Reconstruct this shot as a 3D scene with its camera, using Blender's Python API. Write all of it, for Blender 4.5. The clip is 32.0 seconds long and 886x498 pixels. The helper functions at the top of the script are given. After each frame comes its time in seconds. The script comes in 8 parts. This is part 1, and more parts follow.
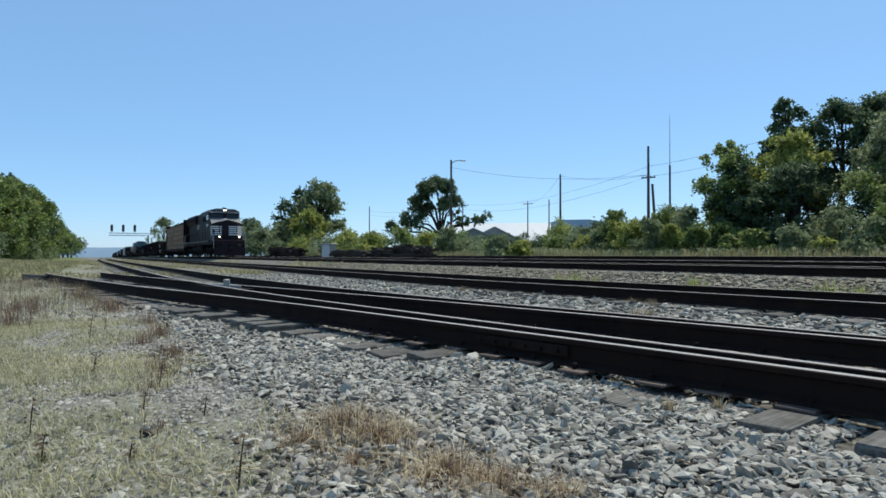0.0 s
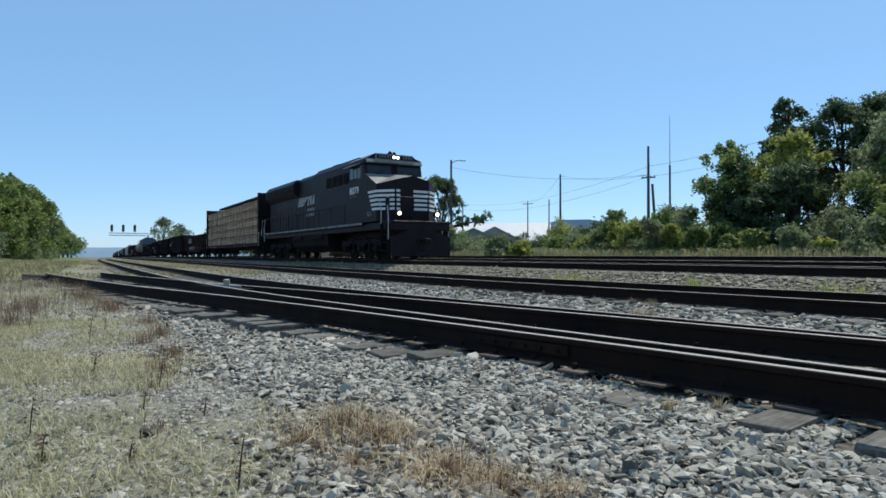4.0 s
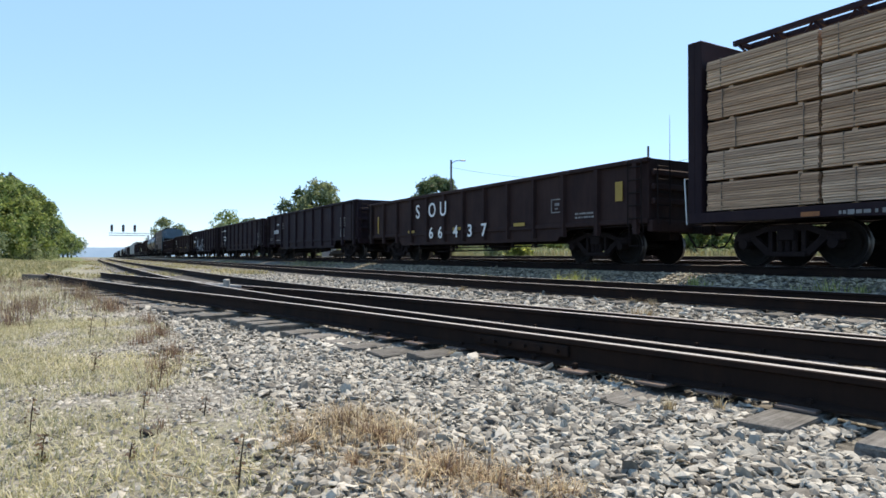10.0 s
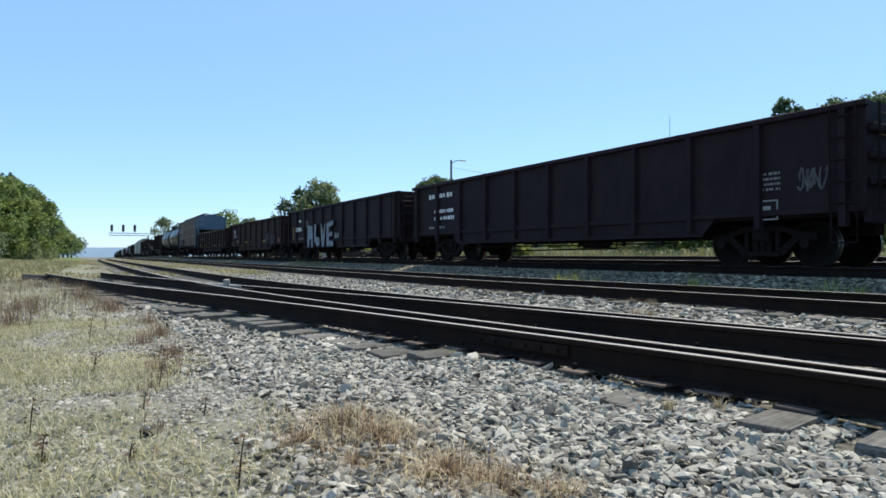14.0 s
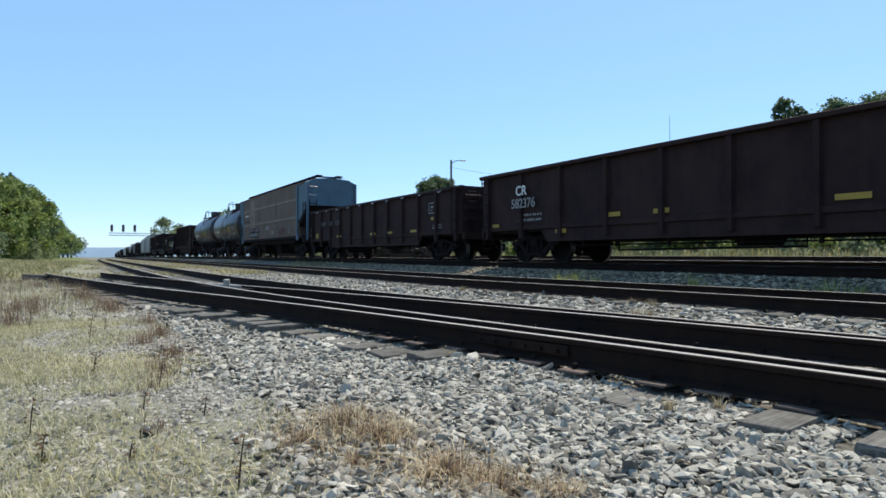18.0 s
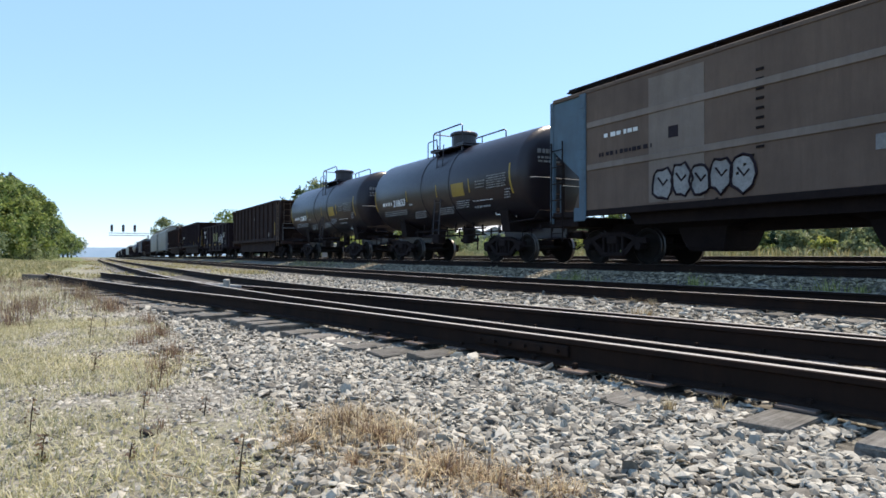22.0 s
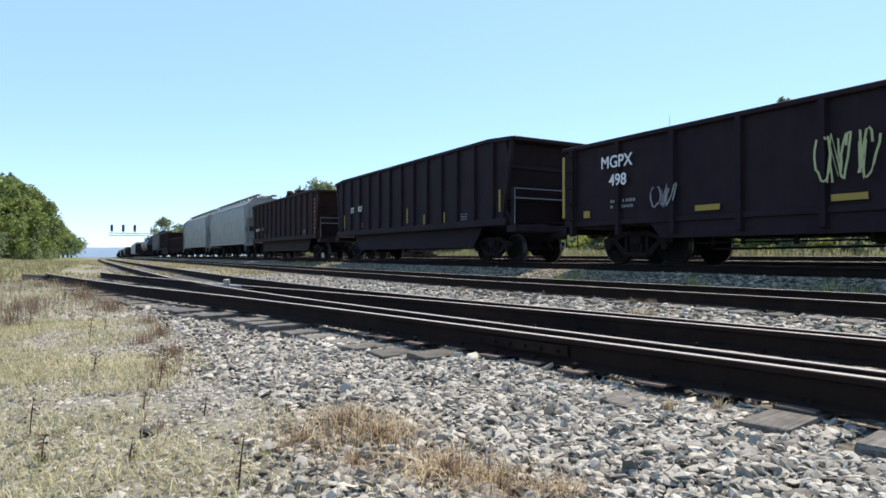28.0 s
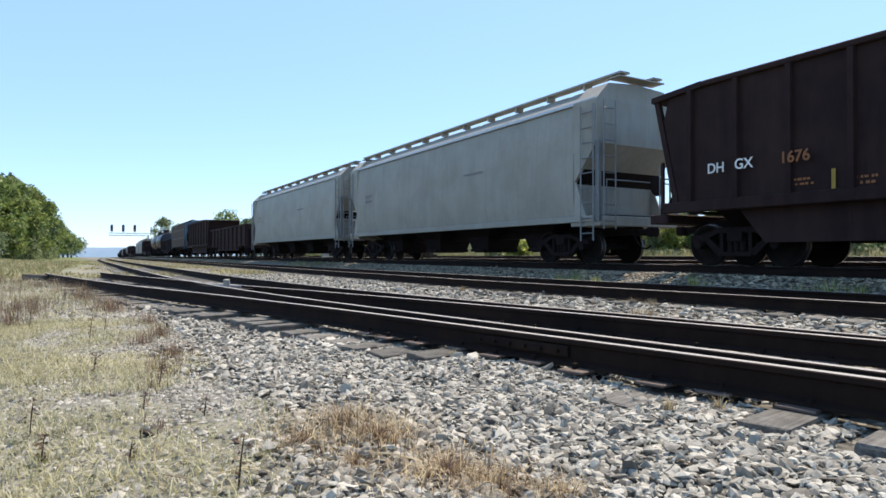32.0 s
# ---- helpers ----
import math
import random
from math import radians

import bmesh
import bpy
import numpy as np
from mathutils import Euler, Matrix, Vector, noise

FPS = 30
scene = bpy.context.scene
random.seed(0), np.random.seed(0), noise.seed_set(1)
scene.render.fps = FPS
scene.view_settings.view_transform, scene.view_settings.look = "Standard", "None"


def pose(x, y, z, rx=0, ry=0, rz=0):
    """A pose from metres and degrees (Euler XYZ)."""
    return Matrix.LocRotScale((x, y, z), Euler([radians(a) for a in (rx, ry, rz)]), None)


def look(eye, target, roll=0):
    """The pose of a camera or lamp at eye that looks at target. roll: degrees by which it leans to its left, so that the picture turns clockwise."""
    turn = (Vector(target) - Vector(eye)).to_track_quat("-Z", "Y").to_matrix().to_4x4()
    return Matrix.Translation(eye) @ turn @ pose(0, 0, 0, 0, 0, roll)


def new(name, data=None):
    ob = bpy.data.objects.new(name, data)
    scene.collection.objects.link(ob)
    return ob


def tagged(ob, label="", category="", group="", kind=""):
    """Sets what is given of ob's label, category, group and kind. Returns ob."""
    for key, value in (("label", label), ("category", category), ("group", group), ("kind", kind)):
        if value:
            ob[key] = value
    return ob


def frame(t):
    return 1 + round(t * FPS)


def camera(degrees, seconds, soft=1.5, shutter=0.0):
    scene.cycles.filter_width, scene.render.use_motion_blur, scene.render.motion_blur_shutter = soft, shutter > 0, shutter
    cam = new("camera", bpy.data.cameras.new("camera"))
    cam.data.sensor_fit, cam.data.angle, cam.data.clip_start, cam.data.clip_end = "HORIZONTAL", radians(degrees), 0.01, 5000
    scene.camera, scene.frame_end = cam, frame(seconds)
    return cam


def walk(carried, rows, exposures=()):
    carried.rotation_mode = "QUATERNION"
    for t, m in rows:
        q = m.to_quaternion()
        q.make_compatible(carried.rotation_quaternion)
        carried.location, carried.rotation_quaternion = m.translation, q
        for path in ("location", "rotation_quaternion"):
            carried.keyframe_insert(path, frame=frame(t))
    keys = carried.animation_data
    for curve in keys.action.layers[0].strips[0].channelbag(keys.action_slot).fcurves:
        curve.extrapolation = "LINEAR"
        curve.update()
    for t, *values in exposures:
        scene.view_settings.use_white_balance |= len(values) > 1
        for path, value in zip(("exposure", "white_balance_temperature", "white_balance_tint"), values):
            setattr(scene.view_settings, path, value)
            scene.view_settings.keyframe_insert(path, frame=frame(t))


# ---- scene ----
# ---------------------------------------------------------------- camera
EYE = 0.80
cam = camera(70.57, 32.0, soft=1.58)
VIEW = look((0, 0, EYE), (-86.35, 50.43, EYE + 0.94))
walk(cam, [(0.0, VIEW), (32.0, VIEW)],
     exposures=[(0.0, 0.12, 6600, 7), (3.5, 0.12, 6600, 7), (5.5, 0.30, 6800, 9), (6.5, 0.72, 7000, 14), (7.0, 0.86, 7150, 14), (8.0, 0.84, 7250, 15), (9.5, 0.92, 7400, 16), (10.6, 0.58, 7100, 12), (12.0, 0.52, 6900, 10),
                (19.0, 0.50, 6900, 10), (20.0, 0.50, 6900, 11), (21.0, 0.76, 7100, 15), (24.0, 0.82, 7300, 16), (25.5, 0.78, 7200, 16), (27.5, 0.80, 7200, 16), (32.0, 0.80, 7200, 16)])

# ---------------------------------------------------------------- sky and sun
SUN_EL = radians(61)
SUN_DIR = Vector((-0.40 * math.cos(SUN_EL), 0.917 * math.cos(SUN_EL), math.sin(SUN_EL)))
world = bpy.data.worlds.new("sky")
scene.world = world
world.use_nodes = True
wn = world.node_tree
sky = wn.nodes.new("ShaderNodeTexSky")
sky.sky_type = "NISHITA"
sky.sun_disc = False
sky.sun_elevation = SUN_EL
sky.sun_rotation = math.atan2(SUN_DIR.x, SUN_DIR.y)
sky.altitude = 2200
sky.air_density = 1.0
sky.dust_density = 2.0
sky.ozone_density = 5.0
wn.nodes["Background"].inputs["Strength"].default_value = 0.15
hs = wn.nodes.new("ShaderNodeHueSaturation")
hs.inputs["Saturation"].default_value = 1.06
hs.inputs["Hue"].default_value = 0.495
wn.links.new(sky.outputs[0], hs.inputs["Color"])
even = wn.nodes.new("ShaderNodeMix")
even.data_type = "RGBA"
even.inputs["Factor"].default_value = 0.47
even.inputs[7].default_value = (1.84, 3.48, 5.9, 1)
wn.links.new(hs.outputs[0], even.inputs[6])
wn.links.new(even.outputs[2], wn.nodes["Background"].inputs["Color"])
sun = new("sun", bpy.data.lights.new("sun", "SUN"))
sun.data.energy = 3.7
sun.data.angle = radians(0.53)
sun.data.color = (1.0, 0.93, 0.80)
sun.matrix_world = look(SUN_DIR * 200, (0, 0, 0))


# ---------------------------------------------------------------- materials
def mat_new(name):
    m = bpy.data.materials.new(name)
    m.use_nodes = True
    return m, m.node_tree.nodes, m.node_tree.links, m.node_tree.nodes["Principled BSDF"]


def ramp(nodes, stops):
    r = nodes.new("ShaderNodeValToRGB")
    el = r.color_ramp.elements
    while len(el) < len(stops):
        el.new(0.5)
    for e, (p, c) in zip(el, stops):
        e.position, e.color = p, (*c, 1)
    return r


def noise_node(nodes, links, scale, detail=6, rough=0.6, coord="Object", stretch=None):
    tc = nodes.new("ShaderNodeTexCoord")
    n = nodes.new("ShaderNodeTexNoise")
    n.inputs["Scale"].default_value, n.inputs["Detail"].default_value, n.inputs["Roughness"].default_value = scale, detail, rough
    if stretch:
        mp = nodes.new("ShaderNodeMapping")
        mp.inputs["Scale"].default_value = stretch
        links.new(tc.outputs[coord], mp.inputs[0])
        links.new(mp.outputs[0], n.inputs["Vector"])
    else:
        links.new(tc.outputs[coord], n.inputs["Vector"])
    return n


def mix(nodes, links, fac, a, b, mode="MIX"):
    m = nodes.new("ShaderNodeMix")
    m.data_type, m.blend_type = "RGBA", mode
    for sock, val in ((m.inputs["Factor"], fac), (m.inputs[6], a), (m.inputs[7], b)):
        if hasattr(val, "is_linked"):
            links.new(val, sock)
        elif isinstance(val, (int, float)):
            sock.default_value = val
        else:
            sock.default_value = (*val, 1)
    return m.outputs[2]


def bump(nodes, links, bsdf, height, strength, dist=0.02):
    b = nodes.new("ShaderNodeBump")
    b.inputs["Strength"].default_value, b.inputs["Distance"].default_value = strength, dist
    links.new(height, b.inputs["Height"])
    links.new(b.outputs[0], bsdf.inputs["Normal"])


def worn(name, base, dirt, rough=0.6, metal=0.0, grain=9.0, streak=True, amount=0.55, fine=60.0, bumps=0.25):
    """Paint or metal with broad stains, vertical streaks and fine grain."""
    m, nd, lk, bs = mat_new(name)
    big = noise_node(nd, lk, grain * 0.12, 5, 0.65)
    r1 = ramp(nd, [(0.38, (0, 0, 0)), (0.68, (1, 1, 1))])
    lk.new(big.outputs[0], r1.inputs[0])
    st = noise_node(nd, lk, 1.6, 6, 0.7, stretch=(3.0, 3.0, 0.35)) if streak else noise_node(nd, lk, grain, 6, 0.7)
    r2 = ramp(nd, [(0.45, (0, 0, 0)), (0.75, (1, 1, 1))])
    lk.new(st.outputs[0], r2.inputs[0])
    fn = noise_node(nd, lk, fine, 4, 0.7)
    c = mix(nd, lk, r1.outputs[0], base, tuple(b * (1 - amount) + d * amount for b, d in zip(base, dirt)))
    sc = nd.new("ShaderNodeMath")
    sc.operation = "MULTIPLY"
    sc.inputs[1].default_value = amount
    lk.new(r2.outputs[0], sc.inputs[0])
    c = mix(nd, lk, sc.outputs[0], c, dirt)
    oi = nd.new("ShaderNodeObjectInfo")
    ro = ramp(nd, [(0.0, (0.82, 0.82, 0.82)), (1.0, (1.12, 1.12, 1.12))])
    lk.new(oi.outputs["Random"], ro.inputs[0])
    c = mix(nd, lk, 0.5, c, ro.outputs[0], "MULTIPLY")
    rf = ramp(nd, [(0.3, (0.72, 0.72, 0.72)), (0.7, (1.15, 1.15, 1.15))])
    lk.new(fn.outputs[0], rf.inputs[0])
    c = mix(nd, lk, 0.6, c, rf.outputs[0], "MULTIPLY")
    lk.new(c, bs.inputs["Base Color"])
    bs.inputs["Metallic"].default_value = metal
    bs.inputs["Specular IOR Level"].default_value = 0.12 if max(base) < 0.06 else 0.35
    rr = nd.new("ShaderNodeMapRange")
    rr.inputs["To Min"].default_value, rr.inputs["To Max"].default_value = max(rough - 0.12, 0.05), min(rough + 0.15, 1)
    lk.new(fn.outputs[0], rr.inputs["Value"])
    lk.new(rr.outputs[0], bs.inputs["Roughness"])
    bump(nd, lk, bs, fn.outputs[0], bumps, 0.01)
    return m


def stone_mat(name, stops, fine=45.0, per="island"):
    m, nd, lk, bs = mat_new(name)
    if per == "island":
        g = nd.new("ShaderNodeNewGeometry")
        src = g.outputs["Random Per Island"]
    else:
        src = nd.new("ShaderNodeObjectInfo").outputs["Random"]
    r = ramp(nd, stops)
    lk.new(src, r.inputs[0])
    fn = noise_node(nd, lk, fine, 5, 0.7)
    rf = ramp(nd, [(0.3, (0.62, 0.62, 0.62)), (0.7, (1.2, 1.2, 1.2))])
    lk.new(fn.outputs[0], rf.inputs[0])
    c = mix(nd, lk, 0.7, r.outputs[0], rf.outputs[0], "MULTIPLY")
    lk.new(c, bs.inputs["Base Color"])
    bs.inputs["Roughness"].default_value = 0.85
    bump(nd, lk, bs, fn.outputs[0], 0.5, 0.006)
    return m


def leaf_mat(name, stops, trans=0.45):
    m, nd, lk, bs = mat_new(name)
    g = nd.new("ShaderNodeNewGeometry")
    r = ramp(nd, stops)
    lk.new(g.outputs["Random Per Island"], r.inputs[0])
    n = noise_node(nd, lk, 0.45, 3)
    rf = ramp(nd, [(0.3, (0.6, 0.65, 0.6)), (0.7, (1.25, 1.2, 1.1))])
    lk.new(n.outputs[0], rf.inputs[0])
    c = mix(nd, lk, 0.8, r.outputs[0], rf.outputs[0], "MULTIPLY")
    lk.new(c, bs.inputs["Base Color"])
    bs.inputs["Roughness"].default_value = 0.55
    tr = nd.new("ShaderNodeBsdfTranslucent")
    lk.new(c, tr.inputs["Color"])
    ms = nd.new("ShaderNodeMixShader")
    ms.inputs[0].default_value = trans
    lk.new(bs.outputs[0], ms.inputs[1])
    lk.new(tr.outputs[0], ms.inputs[2])
    lk.new(ms.outputs[0], nd["Material Output"].inputs["Surface"])
    return m


STONES = [(0.0, (0.065, 0.060, 0.050)), (0.28, (0.205, 0.192, 0.160)), (0.6, (0.35, 0.330, 0.276)), (0.92, (0.44, 0.415, 0.350)), (1.0, (0.54, 0.51, 0.435))]
M_STONE = stone_mat("ballast_stone", STONES)
# ballast tones darkened and browned: the train's shade painted into the stones
M_STONE_SHADED = stone_mat("shaded_ballast", [(_p, (0.80 * _c[0], 0.74 * _c[1], 0.63 * _c[2])) for _p, _c in STONES])
M_STONE_ONE = stone_mat("ballast_stone_single", STONES, per="object")
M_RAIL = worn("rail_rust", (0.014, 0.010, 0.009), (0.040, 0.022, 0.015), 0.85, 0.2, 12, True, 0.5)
# worn rail head; its sky gleam is painted as a pale, nearly matt grey
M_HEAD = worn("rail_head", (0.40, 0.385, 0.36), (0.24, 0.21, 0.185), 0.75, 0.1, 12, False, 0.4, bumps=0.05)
M_PLATE = worn("tie_plate", (0.16, 0.13, 0.115), (0.07, 0.05, 0.04), 0.5, 0.6, 20, False, 0.5)
M_BLACK = worn("black_paint", (0.0150, 0.0080, 0.0125), (0.034, 0.0225, 0.0245), 0.50, 0, 9, True, 0.50)
M_UNDER = worn("grimy_steel", (0.0125, 0.0082, 0.0085), (0.026, 0.0175, 0.0155), 0.85, 0.0, 16, False, 0.6)
M_WHEEL = worn("wheel_steel", (0.010, 0.008, 0.007), (0.024, 0.017, 0.013), 0.8, 0.0, 16, False, 0.5)
M_TREAD = worn("wheel_tread", (0.11, 0.10, 0.095), (0.06, 0.05, 0.045), 0.4, 0.9, 16, False, 0.3)
M_GON = worn("gondola_black", (0.0165, 0.0092, 0.0135), (0.034, 0.0205, 0.0215), 0.65, 0, 8, True, 0.55)
M_GON_BROWN = worn("gondola_brown", (0.0240, 0.0128, 0.0130), (0.054, 0.030, 0.025), 0.7, 0, 8, True, 0.6)
M_RUST = worn("hopper_rust", (0.021, 0.0120, 0.0118), (0.050, 0.029, 0.023), 0.8, 0, 10, True, 0.7)
M_TANK = worn("tank_black", (0.0165, 0.0112, 0.0165), (0.034, 0.025, 0.028), 0.33, 0, 8, True, 0.4)
M_TANK.node_tree.nodes["Principled BSDF"].inputs["Specular IOR Level"].default_value = 0.40
M_TAN = worn("hopper_tan", (0.135, 0.087, 0.062), (0.075, 0.046, 0.033), 0.7, 0, 7, True, 0.6)
M_BLUEGREY = worn("hopper_blue_grey", (0.085, 0.15, 0.20), (0.06, 0.07, 0.08), 0.65, 0, 7, True, 0.5)
M_GREY = worn("hopper_light_grey", (0.36, 0.345, 0.30), (0.22, 0.19, 0.15), 0.6, 0, 6, True, 0.45)
M_WHITE = worn("white_lettering", (0.78, 0.77, 0.74), (0.55, 0.53, 0.50), 0.6, 0, 14, False, 0.3)
M_EMBLEM = worn("dusty_emblem_paint", (0.52, 0.50, 0.46), (0.22, 0.21, 0.20), 0.7, 0, 14, False, 0.5)
M_STRAP = worn("dull_steel_strap", (0.26, 0.20, 0.15), (0.16, 0.12, 0.10), 0.6, 0.3, 14, False, 0.5)
M_DIMWHITE = worn("faded_lettering", (0.30, 0.29, 0.28), (0.10, 0.095, 0.09), 0.7, 0, 14, False, 0.6)
M_PALETAN = worn("repainted_tan", (0.215, 0.165, 0.135), (0.13, 0.093, 0.070), 0.7, 0, 7, True, 0.6)
M_FAINT = worn("ghosted_lettering", (0.13, 0.12, 0.12), (0.035, 0.03, 0.03), 0.8, 0, 18, False, 0.8)
M_YELLOW = worn("yellow_reflector", (0.37, 0.235, 0.035), (0.21, 0.135, 0.035), 0.5, 0, 14, False, 0.4)
M_ORANGE = worn("orange_paint", (0.34, 0.13, 0.045), (0.15, 0.065, 0.04), 0.7, 0, 14, False, 0.6)
M_SILVER = worn("silver_spray", (0.30, 0.33, 0.37), (0.09, 0.10, 0.115), 0.55, 0.1, 22, False, 0.75)
M_LIME = worn("lime_spray", (0.42, 0.43, 0.20), (0.24, 0.25, 0.12), 0.6, 0, 10, False, 0.4)
M_PINK = worn("dull_red_spray", (0.16, 0.055, 0.045), (0.10, 0.05, 0.04), 0.6, 0, 10, False, 0.4)
M_GALV = worn("galvanised", (0.50, 0.51, 0.52), (0.32, 0.32, 0.32), 0.4, 0.8, 14, False, 0.4)
M_STEELGREY = worn("dull_zinc", (0.24, 0.25, 0.255), (0.14, 0.14, 0.14), 0.6, 0.3, 14, False, 0.5)
M_ROOFWHITE = worn("cab_roof_grey", (0.26, 0.26, 0.26), (0.15, 0.145, 0.14), 0.5, 0, 10, False, 0.5)
M_BARK = worn("bark", (0.040, 0.032, 0.026), (0.075, 0.065, 0.055), 0.95, 0, 14, True, 0.5, 40, 0.8)
M_POLE = worn("creosoted_pole", (0.085, 0.068, 0.056), (0.15, 0.13, 0.11), 0.9, 0, 14, True, 0.5, 50, 0.5)
M_ROOF = worn("sheet_roof", (0.60, 0.61, 0.61), (0.48, 0.48, 0.47), 0.6, 0.0, 4, True, 0.3)
M_SHED = worn("shed_wall", (0.24, 0.26, 0.28), (0.15, 0.16, 0.18), 0.6, 0, 4, True, 0.4)
M_LEAF = leaf_mat("leaves_mid", [(0.0, (0.098, 0.152, 0.046)), (0.5, (0.201, 0.275, 0.085)), (1.0, (0.366, 0.421, 0.159))], 0.5)
M_LEAF_DARK = leaf_mat("leaves_dark", [(0.0, (0.044, 0.083, 0.044)), (0.5, (0.094, 0.149, 0.075)), (1.0, (0.204, 0.259, 0.143))], 0.5)
M_LEAF_LIME = leaf_mat("leaves_lime", [(0.0, (0.172, 0.218, 0.060)), (0.5, (0.305, 0.345, 0.098)), (1.0, (0.552, 0.575, 0.172))], 0.55)
M_LEAF_GREY = leaf_mat("leaves_greyish", [(0.0, (0.134, 0.185, 0.101)), (0.5, (0.230, 0.286, 0.151)), (1.0, (0.347, 0.381, 0.224))], 0.48)
M_STRAW = leaf_mat("straw", [(0.0, (0.179, 0.123, 0.073)), (0.4, (0.336, 0.258, 0.157)), (0.8, (0.515, 0.426, 0.274)), (1.0, (0.650, 0.571, 0.414))], 0.35)
M_REDWEED = leaf_mat("dead_weed", [(0.0, (0.09, 0.052, 0.037)), (0.5, (0.18, 0.108, 0.072)), (1.0, (0.30, 0.205, 0.135))], 0.3)
M_GRASS = leaf_mat("grass_blades", [(0.0, (0.15, 0.145, 0.065)), (0.4, (0.27, 0.25, 0.12)), (0.75, (0.37, 0.33, 0.185)), (1.0, (0.47, 0.42, 0.27))], 0.35)
M_PALEGRASS = leaf_mat("pale_grass", [(0.0, (0.228, 0.228, 0.102)), (0.4, (0.360, 0.342, 0.186)), (0.75, (0.480, 0.450, 0.294)), (1.0, (0.564, 0.528, 0.396))], 0.3)


def lumber_mat():
    m, nd, lk, bs = mat_new("sawn_lumber")
    oi = nd.new("ShaderNodeObjectInfo")
    r = ramp(nd, [(0.0, (0.47, 0.300, 0.195)), (0.35, (0.54, 0.360, 0.240)), (0.7, (0.56, 0.388, 0.270)), (1.0, (0.58, 0.420, 0.310))])
    lk.new(oi.outputs["Random"], r.inputs[0])
    n = noise_node(nd, lk, 2.0, 6, 0.7, stretch=(0.6, 8.0, 26.0))
    rf = ramp(nd, [(0.34, (0.30, 0.26, 0.22)), (0.66, (1.35, 1.3, 1.25))])
    lk.new(n.outputs[0], rf.inputs[0])
    c = mix(nd, lk, 0.75, r.outputs[0], rf.outputs[0], "MULTIPLY")
    geo = nd.new("ShaderNodeNewGeometry")
    board = ramp(nd, [(0.0, (0.58, 0.52, 0.48)), (0.4, (0.98, 0.97, 0.96)), (1.0, (1.22, 1.22, 1.22))])
    lk.new(geo.outputs["Random Per Island"], board.inputs[0])
    c = mix(nd, lk, 0.9, c, board.outputs[0], "MULTIPLY")
    lk.new(c, bs.inputs["Base Color"])
    bs.inputs["Roughness"].default_value = 0.85
    bump(nd, lk, bs, n.outputs[0], 0.6, 0.01)
    return m


M_LUMBER = lumber_mat()


def tie_mat():
    """Weathered grey wood with long dark checks along the grain."""
    m, nd, lk, bs = mat_new("tie_wood")
    oi = nd.new("ShaderNodeObjectInfo")
    r = ramp(nd, [(0.0, (0.115, 0.112, 0.102)), (0.5, (0.17, 0.166, 0.152)), (1.0, (0.225, 0.22, 0.205))])
    lk.new(oi.outputs["Random"], r.inputs[0])
    n = noise_node(nd, lk, 3.0, 8, 0.75, stretch=(0.6, 14.0, 14.0))
    rf = ramp(nd, [(0.36, (0.12, 0.11, 0.10)), (0.47, (0.75, 0.73, 0.70)), (0.7, (1.35, 1.33, 1.28))])
    lk.new(n.outputs[0], rf.inputs[0])
    b = noise_node(nd, lk, 7.0, 5, 0.7)
    rb = ramp(nd, [(0.35, (0.5, 0.48, 0.45)), (0.65, (1.15, 1.15, 1.15))])
    lk.new(b.outputs[0], rb.inputs[0])
    c = mix(nd, lk, 0.9, r.outputs[0], rf.outputs[0], "MULTIPLY")
    c = mix(nd, lk, 0.8, c, rb.outputs[0], "MULTIPLY")
    lk.new(c, bs.inputs["Base Color"])
    bs.inputs["Roughness"].default_value = 0.92
    bump(nd, lk, bs, n.outputs[0], 0.8, 0.02)
    return m


M_TIE = tie_mat()


